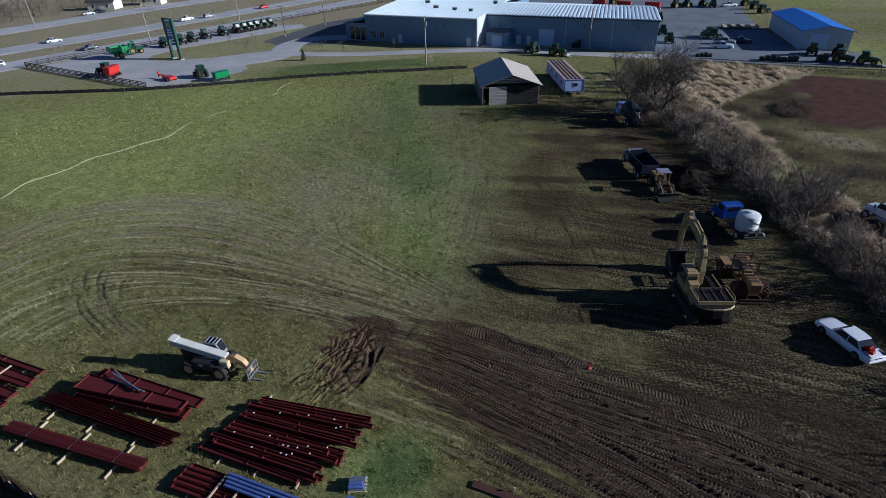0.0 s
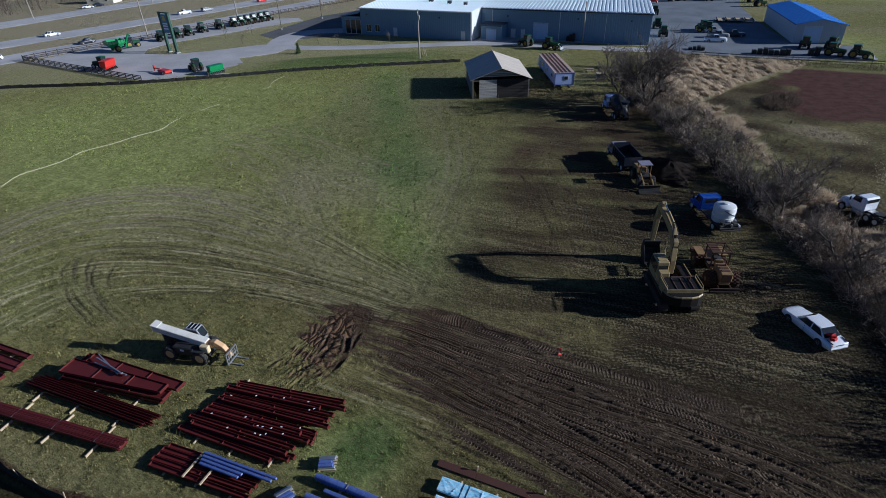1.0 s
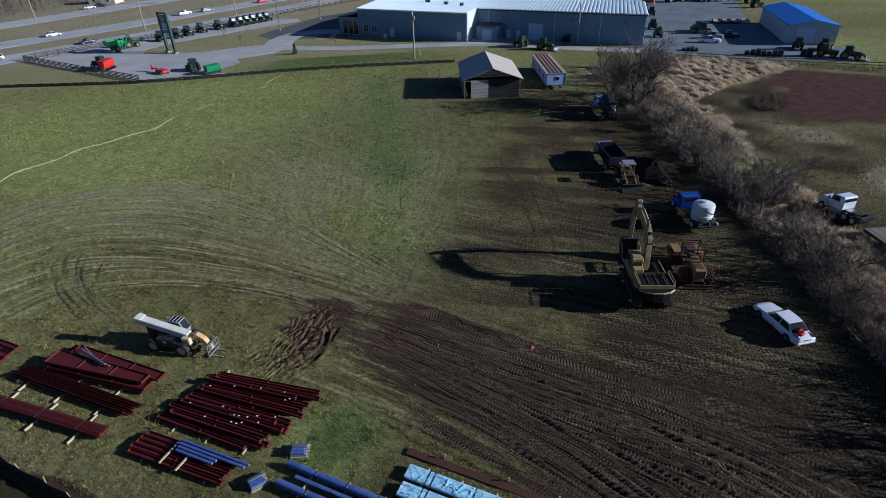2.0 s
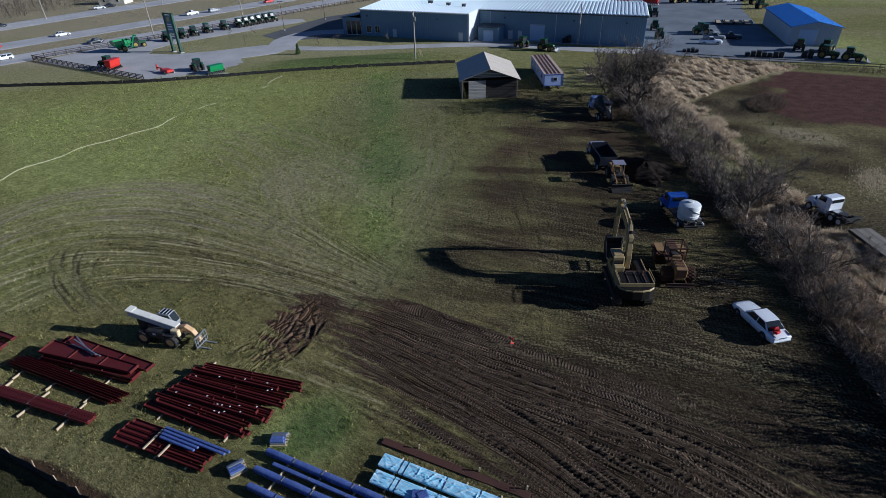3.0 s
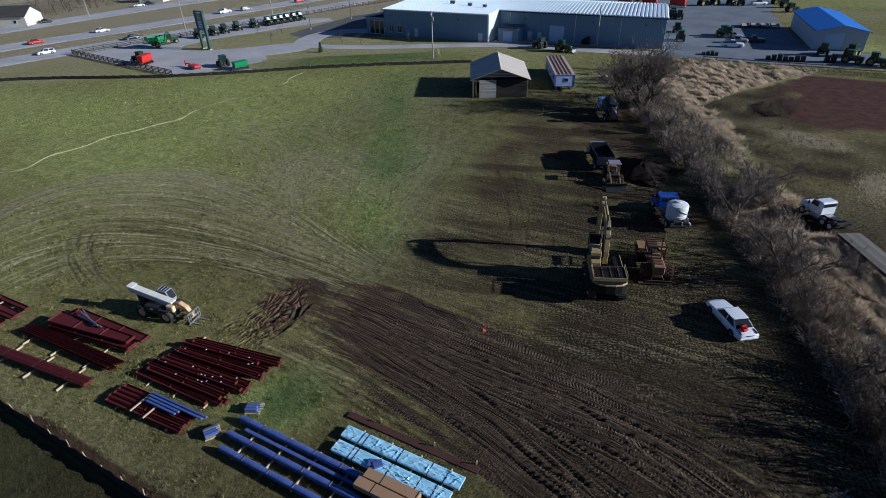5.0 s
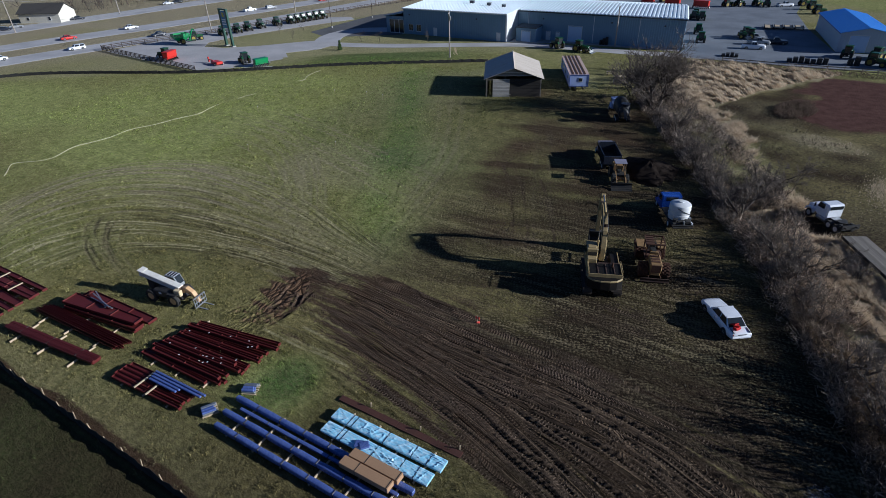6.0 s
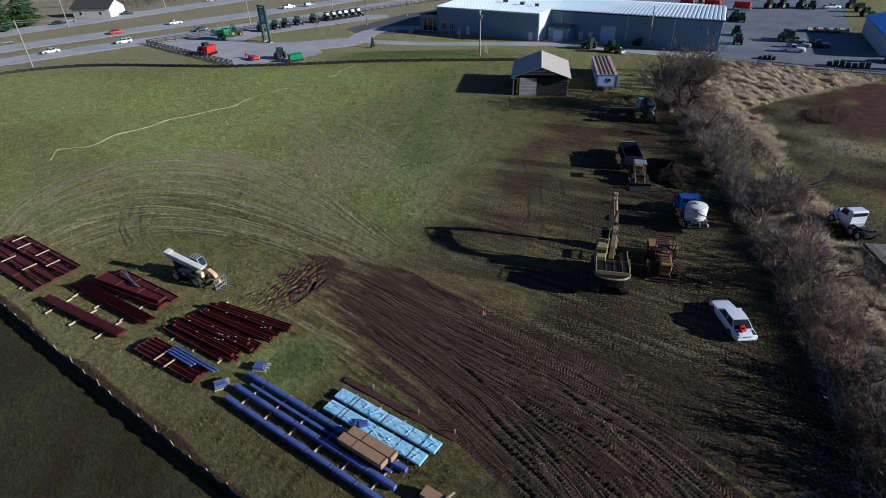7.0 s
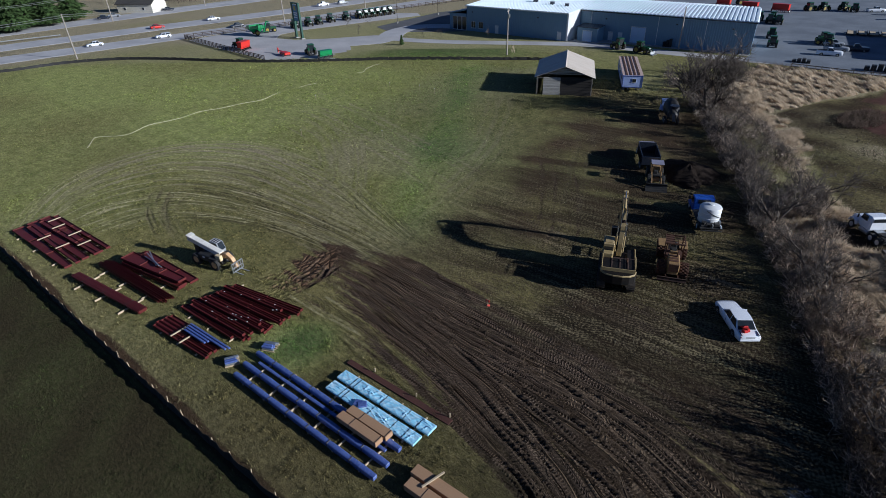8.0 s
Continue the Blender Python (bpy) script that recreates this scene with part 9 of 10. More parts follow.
planter(pose(-101.0, 98.4, 0, 0, 0, 165), "green_light", "bright green seed drill on the gravel", 3.6)
planter(pose(-130.5, 92.6, 0, 0, 0, 200), "red_paint", "large bright red seed drill by the fence", 4.2, 2.4)
tractor(pose(-134.2, 93.4, 0, 0, 0, 190), "dark teal tractor coupled to a red seed drill", "green", "white_dull", group="machines in the yard")
mw = thing("disc_mower", pose(-113.2, 94.2, 0, 0, 0, 170), "red and white disc mower with a folded arm", "mower")
part("mower_deck", Shape().box(-1.6, 1.6, -0.9, 0.9, 0.35, 1.0, c=0.12), M["red_paint"], mw)
part("skirt", Shape().box(-1.65, 1.65, -0.96, -0.905, 0.1, 0.8), M["tape"], mw, "white canvas skirt")
part("arm", Shape().box(1.6, 4.4, -0.12, 0.12, 0.8, 1.05).box(4.0, 4.4, -0.15, 0.15, 0.3, 1.6), M["red_paint"], mw)
for sy in (-1, 1):
    wheel(mw, -1.0, sy * 1.1, 0.38, 0.22, "white_dull")

# attachments stacked on the lot's edge
def rack(x, y, rz, w, d, h, n, label):
    k_ = thing("attachment_rack", pose(x, y, 0, 0, 0, rz), label, "rack", "attachments by the lot")
    for k in range(n):
        q = -w / 2 + w * (k + 0.5) / n
        part("attachment", Shape().box(q - w / n * 0.4, q + w / n * 0.4, -d / 2, d / 2, 0, h * (0.6 + 0.4 * math.sin(k * 2.3) ** 2), c=0.08).box(q - 0.05, q + 0.05, -d / 2 - 0.3, d / 2 + 0.3, 0.1, h * 0.5), M["black"], k_)
    return k_


rack(19.5, 156.0, 4, 8.5, 1.4, 1.5, 7, "row of black steel implement attachments")
rack(28.6, 157.6, 4, 2.6, 1.2, 2.4, 2, "upright dark steel attachments")
rack(-29.5, 158.0, 0, 2.4, 0.8, 2.2, 3, "dark implements standing against the hall")
rack(2.9, 156.4, 5, 4.0, 1.6, 1.0, 4, "low dark implements at the lot's edge")
for k, (x, y) in enumerate(((8.0, 200.5), (10.6, 201.2), (13.2, 201.6), (16.0, 202.2))):
    ft = thing("utility_trailer", pose(x, y, 0, 0, 0, 96), "empty pale-decked utility trailer", "trailer", "trailers on the lot")
    part("deck", Shape().box(-2.6, 2.6, -1.05, 1.05, 0.6, 0.72), M["timber"], ft)
    part("tongue", Shape().box(2.6, 3.8, -0.08, 0.08, 0.5, 0.6), M["black"], ft)
    for sy in (-1, 1):
        part("rail", Shape().box(-2.6, 2.6, sy * 1.08 - 0.03, sy * 1.08 + 0.03, 0.62, 0.95), M["black"], ft)
        wheel(ft, -0.4, sy * 1.2, 0.34, 0.2, "white_dull")
planter(pose(-17.1, 236, 0, 0, 0, 80), "red_paint", "bright red seed drill on the storage lot", 5.5, 2.6)
planter(pose(-28, 240, 0, 0, 0, 80), "red_paint", "bright red seed drill on the storage lot", 5.5, 2.2)
planter(pose(-38, 243, 0, 0, 0, 80), "red_paint", "bright red seed drill on the storage lot", 5.0, 2.2)
for x, y, rz in ((-5.2, 245.6, 60), (0.5, 248.8, 60), (3.6, 247.0, 100), (20.4, 235.6, 30), (18.5, 246, 30), (15.5, 254, 30), (-9, 243, 50), (-15.0, 209.8, 95), (-12.4, 209.2, 95), (4.3, 181.3, 175), (-33, 249, 40)):
    tagged(copy_thing(first, pose(x, y, 0, 0, 0, rz)), "green and yellow farm machine on the storage lot", group="machines in the yard")

# cars
car(pose(7.6, 174.2, 0, 0, 0, 8), "grey_paint", "silver-grey pickup parked on the gravel lot", "pickup", 5.6, 1.95, 1.85, "pickup", "pickup")
car(pose(7.0, 168.0, 0, 0, 0, 8), "white_paint", "white pickup parked on the gravel lot", "pickup", 5.6, 1.95, 1.85, "pickup", "pickup")
car(pose(11.6, 176.5, 0, 0, 0, 8), "dark_paint", "dark pickup parked on the gravel lot", "pickup", 5.6, 1.95, 1.85, "pickup", "pickup")
car(pose(9.6, 249.7, 0, 0, 0, 30), "white_paint", "white pickup far across the lot", "pickup", 5.6, 1.95, 1.85, "pickup", "pickup")
car(pose(6.2, 181.2, 0, 0, 0, 15), "grey_paint", "grey estate car parked on the lot", "car", 4.8, 1.85, 1.6, "wagon")
for x, y, rz, paint, st, lab in ((-193.3, 98, 77, "red_paint", "sedan", "red saloon on the highway"), (-192.5, 120, 77, "white_paint", "sedan", "white saloon on the highway"), (-178.2, 70, 257, "white_paint", "sedan", "white saloon on the near carriageway"),
                                 (-168.5, 114.8, 257, "dark_paint", "sedan", "dark saloon on the near carriageway"), (-183.6, 168, 80, "white_paint", "pickup", "white pickup on the highway"), (-180.6, 177, 80, "grey_paint", "wagon", "grey estate car on the highway"),
                                 (-172.6, 89.5, 257, "white_paint", "wagon", "white estate car on the near carriageway"), (-176, 205, 80, "red_paint", "sedan", "red saloon far up the highway")):
    car(pose(x, y, 0.05, 0, 0, rz), paint, lab, "pickup" if st == "pickup" else "car", 5.4 if st == "pickup" else 4.8, 1.85, 1.8 if st == "pickup" else 1.5, st, "pickup" if st == "pickup" else "car", "highway traffic")
for x, y, rz, paint in ((-238, 98, 60, "dark_paint"), (-240, 103, 60, "grey_paint"), (-237, 125, 60, "dark_paint"), (-242, 170, 60, "white_paint"), (-243, 176, 60, "dark_paint")):
    car(pose(x, y, 0.05, 0, 0, rz), paint, "car parked by the houses across the highway", "car", 4.7, 1.82, 1.5, "sedan", "car", "cars by the houses")

# ---- plants ----
def strands(name, segs, n, mat, parent=None, smooth_=True):
    """Tapered sticks, all in one mesh: rows of x0 y0 z0 x1 y1 z1 r0 r1."""
    a = np.array(segs, float)
    p0, p1, r0, r1 = a[:, 0:3], a[:, 3:6], a[:, 6], a[:, 7]
    d = p1 - p0
    d /= np.maximum(np.linalg.norm(d, axis=1, keepdims=True), 1e-9)
    ref = np.where(np.abs(d[:, 2:3]) < 0.9, np.array([[0, 0, 1.0]]), np.array([[1.0, 0, 0]]))
    u = np.cross(d, ref)
    u /= np.linalg.norm(u, axis=1, keepdims=True)
    w = np.cross(d, u)
    ang = 2 * np.pi * np.arange(n) / n
    off = np.cos(ang)[None, :, None] * u[:, None, :] + np.sin(ang)[None, :, None] * w[:, None, :]
    v = np.concatenate([p0[:, None, :] + off * r0[:, None, None], p1[:, None, :] + off * r1[:, None, None]], 1).reshape(-1, 3)
    base = np.arange(len(a))[:, None] * 2 * n
    k = np.arange(n)
    q = np.stack([base + k, base + (k + 1) % n, base + n + (k + 1) % n, base + n + k], -1).reshape(-1, 4)
    return sheet_mesh(name, v, q, mat, parent, smooth_)


def sheet_mesh(name, v, q, mat, parent=None, smooth_=False):
    me = bpy.data.meshes.new(name)
    me.vertices.add(len(v))
    me.vertices.foreach_set("co", np.asarray(v, np.float32).ravel())
    me.loops.add(q.size)
    me.loops.foreach_set("vertex_index", np.asarray(q, np.int32).ravel())
    me.polygons.add(len(q))
    me.polygons.foreach_set("loop_start", np.arange(0, q.size, q.shape[1], dtype=np.int32))
    me.update(calc_edges=True)
    me.materials.append(M[mat])
    if smooth_:
        me.shade_smooth()
    ob = new(name, me)
    if parent is not None:
        ob.parent = parent
    return ob


def grow(rg, out, twigs, p, d, L, r, depth, lift, fork, fine=0.019):
    """One limb and what springs from it."""
    n = 3 if depth > 1 else 2
    pts = [p]
    for k in range(n):
        d = (d + Vector((rg.gauss(0, 0.16), rg.gauss(0, 0.16), rg.gauss(0, 0.1) + lift))).normalized()
        pts.append(pts[-1] + d * L / n)
    rad = [r * (1 - 0.4 * k / n) for k in range(n + 1)]
    tgt = out if depth > 2 else twigs
    for k in range(n):
        tgt.append((*pts[k], *pts[k + 1], rad[k], rad[k + 1]))
    if depth <= 0:
        return
    kids = rg.randint(fork, fork + 1)
    for k in range(kids):
        t = 0.35 + 0.65 * (k + rg.random()) / kids
        i = min(n - 1, int(t * n))
        q = pts[i].lerp(pts[i + 1], t * n - i)
        side = Vector((rg.gauss(0, 1), rg.gauss(0, 1), rg.gauss(0, 0.5)))
        side = (side - side.dot(d) * d).normalized()
        nd = (d * rg.uniform(0.6, 1.0) + side * rg.uniform(0.5, 0.95) + Vector((0, 0, 0.12))).normalized()
        grow(rg, out, twigs, q, nd, L * rg.uniform(0.55, 0.78), max(r * 0.6, fine), depth - 1, lift, fork, fine)


def bare_tree(m, seed, h, stems, depth, label, lean=0.35, fork=2, r=0.12, group="", fine=0.019):
    rg = random.Random(seed)
    t = thing("tree", m, label, "tree", group)
    out, tw = [], []
    for k in range(stems):
        a = 2 * math.pi * (k + rg.random() * 0.6) / stems
        q = lean * rg.uniform(0.5, 1.2) if stems > 1 else 0.06
        d = Vector((math.cos(a) * q, math.sin(a) * q, 1)).normalized()
        grow(rg, out, tw, Vector((math.cos(a) * 0.15 * (stems > 1), math.sin(a) * 0.15 * (stems > 1), -0.15)), d, h * 0.42 * rg.uniform(0.85, 1.15), r * rg.uniform(0.8, 1.1), depth, 0.05, fork, fine)
    strands("trunk", out, 6, "bark", t)
    strands("crown", tw, 3, "twig", t)
    return t


bare_tree(pose(-3.6, 105.5, 0), 4, 13.4, 6, 5, "big bare spreading tree with many stems at the hedge", 0.8, 3, 0.26, "", 0.026)
hedge_a = bare_tree(pose(15.4, 66.3, 0, 0, 0, 40), 12, 7.5, 3, 6, "bare grey hedge tree with several stems", 0.35, 2, 0.17, "hedge trees", 0.026)
hedge_b = bare_tree(pose(21.3, 53.2, 0), 23, 5.2, 4, 5, "bare grey hedge tree, low and twiggy", 0.5, 2, 0.14, "hedge trees", 0.026)
hedge_c = bare_tree(pose(11.0, 74.0, 0), 35, 5.0, 6, 4, "bare multi-stemmed hedge shrub", 0.6, 2, 0.1, "hedge trees", 0.026)
rg = random.Random(5)
for k, (x, y, s) in enumerate(((13.2, 70.5, 0.8), (8.6, 79.0, 1.0), (5.8, 86.0, 0.95), (2.6, 93.0, 0.85), (-0.5, 97.5, 0.8), (18.3, 60.2, 0.75), (22.6, 55.5, 0.95), (26.0, 42.0, 1.1), (28.2, 37.0, 1.2), (30.0, 32.5, 0.9), (31.5, 28.0, 0.6), (33, 23.5, 0.55), (34.5, 19.0, 0.55), (35.0, 14.5, 0.6), (27.0, 58, 0.7), (-9.5, 112.0, 1.0), (-11.5, 117.5, 0.9), (-13.0, 124.0, 0.9), (-8.0, 124, 1.1), (-5.5, 118, 1.0), (-1.0, 110, 0.9), (-14.5, 131, 0.9), (-10.0, 133, 0.8), (34.5, 18.5, 0.6), (20.4, 57.4, 0.9), (22.8, 50.2, 1.0), (14.0, 64.0, 0.75), (17.6, 75.0, 1.0), (11.2, 88.0, 0.9), (16.2, 71.5, 0.8))):
    for src, j in (((hedge_a, hedge_b, hedge_c)[k % 3], 0), ((hedge_b, hedge_c, hedge_c)[k % 3], 1))[:2 if k % 2 or k > 6 and k < 13 else 1]:
        q = s * rg.uniform(0.75, 1.05)
        ob = copy_thing(src, pose(x + j * rg.uniform(0.8, 2.4), y + j * rg.uniform(-2.2, 2.2), 0, 0, 0, rg.uniform(0, 360)))
        ob.scale = (q, q, q * rg.uniform(0.85, 1.1))

# brush: thin dead stems all along the hedge
rn = np.random.RandomState(9)


def brush(name, xs, ys, hs, label, mat="brush", thin=0.012, twigs=2):
    rows = []
    for x, y, h in zip(xs, ys, hs):
        z = -0.1
        d = np.array([rn.normal(0, 0.32), rn.normal(0, 0.32), 1.0])
        p = np.array([x, y, z])
        for k in range(3):
            d = d + np.array([rn.normal(0, 0.22), rn.normal(0, 0.22), -0.08 * k])
            d /= np.linalg.norm(d)
            e = p + d * h / 3
            rows.append((*p, *e, thin * (1.25 - 0.35 * k), thin * (0.9 - 0.35 * k)))
            if k:
                for _ in range(twigs):
                    t = d + rn.normal(0, 0.75, 3)
                    t /= np.linalg.norm(t)
                    rows.append((*p, *(p + t * h * rn.uniform(0.15, 0.35)), thin * 0.7, thin * 0.3))
            p = e
    ob = strands(name, rows, 3, mat)
    return tagged(ob, label, "brush", kind="stuff")


def twig_tangle(name, xs, ys, tops, width, mat, label, reach=0.9, side=1.0):
    """Fine twigs at all heights of a thicket, pointing up and out."""
    n = len(xs)
    z = tops * rn.rand(n) ** 0.75
    d = np.stack([rn.normal(0, 0.75 * side, n), rn.normal(0, 0.75 * side, n), 0.25 + rn.rand(n)], 1)
    d /= np.linalg.norm(d, axis=1, keepdims=True)
    L = (reach * rn.uniform(0.35, 1.0, n))[:, None]
    o = np.cross(d, rn.normal(0, 1, (n, 3)))
    o *= (width * rn.uniform(0.6, 1.3, n) / np.linalg.norm(o, axis=1))[:, None]
    p = np.stack([xs, ys, z], 1)
    v = np.stack([p - o, p + o, p + d * L], 1).reshape(-1, 3)
    return tagged(sheet_mesh(name, v, np.arange(3 * n).reshape(-1, 3), mat), label, "brush", kind="stuff")


def hedge_spots(n, y0, y1, power=1.0):
    """Points within the brushy part of the hedge, and the brush's height there."""
    y = y0 + (y1 - y0) * rn.rand(n) ** power
    w = np.minimum(0.97, np.interp(y, (25, 50, 66, 75, 95), (6.0, 6.5, 9.0, 11.4, 11.5)) / (hedge_right(y) - hedge_left(y)))
    w = w + 0.12 * (lattice(y, y * 0 + 3, 4.0, 17) - 0.5)
    q = w * rn.rand(n)
    x = hedge_left(y) + (hedge_right(y) - hedge_left(y)) * q + rn.normal(0, 0.3, n)
    c = 0.55 * lattice(x, y, 3.4, 21) + 0.45 * lattice(x, y, 1.3, 22)
    keep = c + 0.12 * rn.rand(n) > 0.5
    return x[keep], y[keep], (0.3 + 3.2 * c[keep] ** 1.6) * np.clip(0.35 + 5 * np.minimum(q, w - q)[keep], 0.35, 1.0)


x, y, h = hedge_spots(30000, 34, 68)
twig_tangle("hedge_twigs", x, y, h * 0.6, 0.024, "twig_bright", "pale grey tangle of bare twigs in the hedge", 1.25, 1.3)
x, y, h = hedge_spots(42000, 66, 112)
twig_tangle("hedge_twigs", x, y, h, 0.026, "twig_pale", "pale grey tangle of bare twigs in the hedge", 1.1)
x, y, h = hedge_spots(14000, 10, 40)
twig_tangle("hedge_twigs", x, y, h * 0.8, 0.018, "twig_bright", "grey-brown tangle of bare twigs in the hedge")
# a dense shrub at the near end still holds its dead leaves
n = 15000
y = 22 + 24 * rn.rand(n)
x = hedge_left(y) + 0.8 + 3.4 * rn.rand(n)
c = 0.6 * lattice(x, y, 3.2, 25) + 0.4 * lattice(x, y, 1.2, 26)
ok = c + 0.2 * rn.rand(n) > 0.42
twig_tangle("leafy_shrub", x[ok], y[ok], (0.4 + 1.9 * c)[ok], 0.05, "leaf_dead", "dense shrubs holding dead brown leaves", 0.16, 1.4)

n = 5200
yy = 12 + 118 * rn.rand(n)
wide = np.minimum(0.72, np.interp(yy, (30, 75), (4.5, 10.0)) / (hedge_right(yy) - hedge_left(yy)))
q = np.where(rn.rand(n) < 0.93, wide * rn.beta(1.0, 1.3, n), rn.rand(n))
lo, hi = hedge_left(yy), hedge_right(yy)
xx = lo + (hi - lo) * q + rn.normal(0, 0.35, n)
clump = lattice(xx, yy, 2.6, 21)
hh = (0.55 + 1.9 * clump * (1 - 0.6 * q)) * rn.uniform(0.6, 1.15, n)
brush("hedge_brush", xx, yy, hh, "tangled grey-brown dead brush along the field's edge", thin=0.014, twigs=1)
n = 2600
yy = 12 + 50 * rn.rand(n) ** 1.3
xx = hedge_left(yy) + 0.3 + 4.2 * rn.beta(1.2, 1.7, n)
brush("hedge_thicket", xx, yy, rn.uniform(1.2, 3.0, n) * np.interp(yy, (26, 40), (0.5, 1.0)) * (0.5 + 1.0 * lattice(xx, yy, 3.1, 23)), "dense dark thicket of bare stems", thin=0.015, twigs=1)
n = 700
a, r = 2 * np.pi * rn.rand(n), np.sqrt(rn.rand(n))
brush("brush_pile", 19.0 + 3.3 * r * np.cos(a) + 0.9 * r * np.sin(a), 115.2 + 6.0 * r * np.sin(a), (0.9 + 0.9 * lattice(r * np.cos(a) * 4, r * np.sin(a) * 4, 1.5, 27)) * (1 - 0.4 * r), "dark low pile of cut brush in the field", thin=0.035, twigs=3)
n = 1100
yy = 104 + 44 * rn.rand(n)
brush("lot_scrub", -16 + 20 * rn.rand(n), yy, rn.uniform(0.8, 2.2, n), "sparse grey scrub between the hedge and the lot", thin=0.018)
n = 1500
brush("verge_scrub", -4 + 50 * rn.rand(n), 145.0 + 5.0 * rn.rand(n), rn.uniform(0.5, 1.7, n), "low dark scrub along the lot's fence", thin=0.022, twigs=1)


def blades(name, xs, ys, hs, width, mat, label, lean=0.5, z=None, comb=(0.0, 0.0)):
    """Leaning flat blades, each its own island."""
    n = len(xs)
    a = 2 * np.pi * rn.rand(n)
    side = np.stack([np.cos(a), np.sin(a), np.zeros(n)], 1)
    b = 2 * np.pi * rn.rand(n)
    tip = np.stack([np.cos(b) * lean * rn.rand(n) + comb[0], np.sin(b) * lean * rn.rand(n) + comb[1], np.ones(n)], 1)
    base = np.stack([xs, ys, np.zeros(n) - 0.03 if z is None else z - 0.02], 1)
    w = (width * rn.uniform(0.6, 1.4, n))[:, None]
    h = np.asarray(hs)[:, None]
    v = np.stack([base - side * w, base + side * w, base + side * w * 0.25 + tip * h], 1).reshape(-1, 3)
    f = np.arange(3 * n).reshape(-1, 3)
    return tagged(sheet_mesh(name, v, f, mat), label, "grass", kind="stuff")


def clumped(n, size, seed, f, bare=0.55):
    """Points in clumps: keeps candidates where the noise is high."""
    x, y, keep = f(int(n * 2.2))
    c = lattice(x, y, size, seed)
    ok = keep & (c + 0.25 * rn.rand(len(x)) > bare)
    return x[ok][:n], y[ok][:n], c[ok][:n]


def in_hedge(n):
    y = 14 + 112 * rn.rand(n)
    wig = lattice(y, y * 0, 3.0, 35) + 0.6 * lattice(y, y * 0, 1.1, 36) - 0.8
    t = 0.74 + 0.14 * wig + 0.3 * rn.beta(1.5, 1.2, n) * (1 + 0.3 * wig)
    x = hedge_left(y) + (hedge_right(y) - hedge_left(y)) * t
    thin = rn.rand(n) < np.interp(y, (70, 78, 92, 97), (0.8, 0.12, 0.12, 0.8))
    return x, y, thin & ((np.abs(x - 25) > 6) | (np.abs(y - 68.8 - (x - 23) * 0.25) > 3.0))


x, y, c = clumped(60000, 1.1, 31, in_hedge)
blades("hedge_grass", x, y, (0.2 + 0.6 * c) * rn.uniform(0.5, 1.3, len(x)), 0.05, "reed", "dry tan grass tussocks along the hedge", 2.2)


def near_hedge(n):
    y = 14 + 62 * rn.rand(n)
    lo_t = np.interp(y, (40, 48, 62), (0.2, 0.12, 0.3))
    t = lo_t + (1.03 - lo_t) * rn.beta(1.3, 1.1, n)
    x = hedge_left(y) + (hedge_right(y) - hedge_left(y)) * t
    return x, y, (np.abs(x - 25) > 6) | (np.abs(y - 68.8 - (x - 23) * 0.25) > 3.0)


x, y, c = clumped(110000, 1.3, 33, near_hedge, 0.55)
blades("hedge_grass", x, y, (0.1 + 1.1 * c ** 2) * rn.uniform(0.5, 1.3, len(x)), 0.032, "reed", "flattened pale dead grass beside the hedge", 0.7, None, (-0.9, -0.5))


def in_reeds(n):
    x, y = -4 + 31 * rn.rand(n), 107 + 41 * rn.rand(n)
    front = np.interp(x, (-4, 3.7, 7.4, 11.8, 15.3, 17.8, 21.3, 26.7), (107, 108.5, 114.5, 124, 129, 134, 140, 147))
    return x, y, y > front + 2.5 * (lattice(x, y, 3.0, 45) - 0.5)


x, y, c = clumped(42000, 0.9, 41, in_reeds, 0.5)
blades("reed_bed", x, y, (0.15 + 1.3 * c ** 2) * rn.uniform(0.5, 1.3, len(x)), 0.085, "reed", "pale tan bed of dead reeds by the lot", 0.8, None, (-1.0, -0.4))


def in_patch(n):
    x, y = 15 + 17 * rn.rand(n), 92 + 14 * rn.rand(n)
    u, w = (x - 23.5) * 0.94 - (y - 99) * 0.34, (y - 99) * 0.94 + (x - 23.5) * 0.34
    return x, y, (u / 6.5) ** 2 + (w / 3.6) ** 2 < rn.rand(len(x)) ** 0.5


x, y, c = clumped(2600, 1.5, 43, in_patch)
y2 = 83 + 3.0 * rn.randn(1300)
x2 = 30.8 + 1.1 * rn.randn(1300) + (y2 - 83) * 0.15
x, y = np.append(x, x2), np.append(y, y2)
blades("grass_patch", x, y, 0.2 * rn.uniform(0.6, 1.2, len(x)), 0.05, "reed", "pale dead grass patch in the eastern field", 0.9)


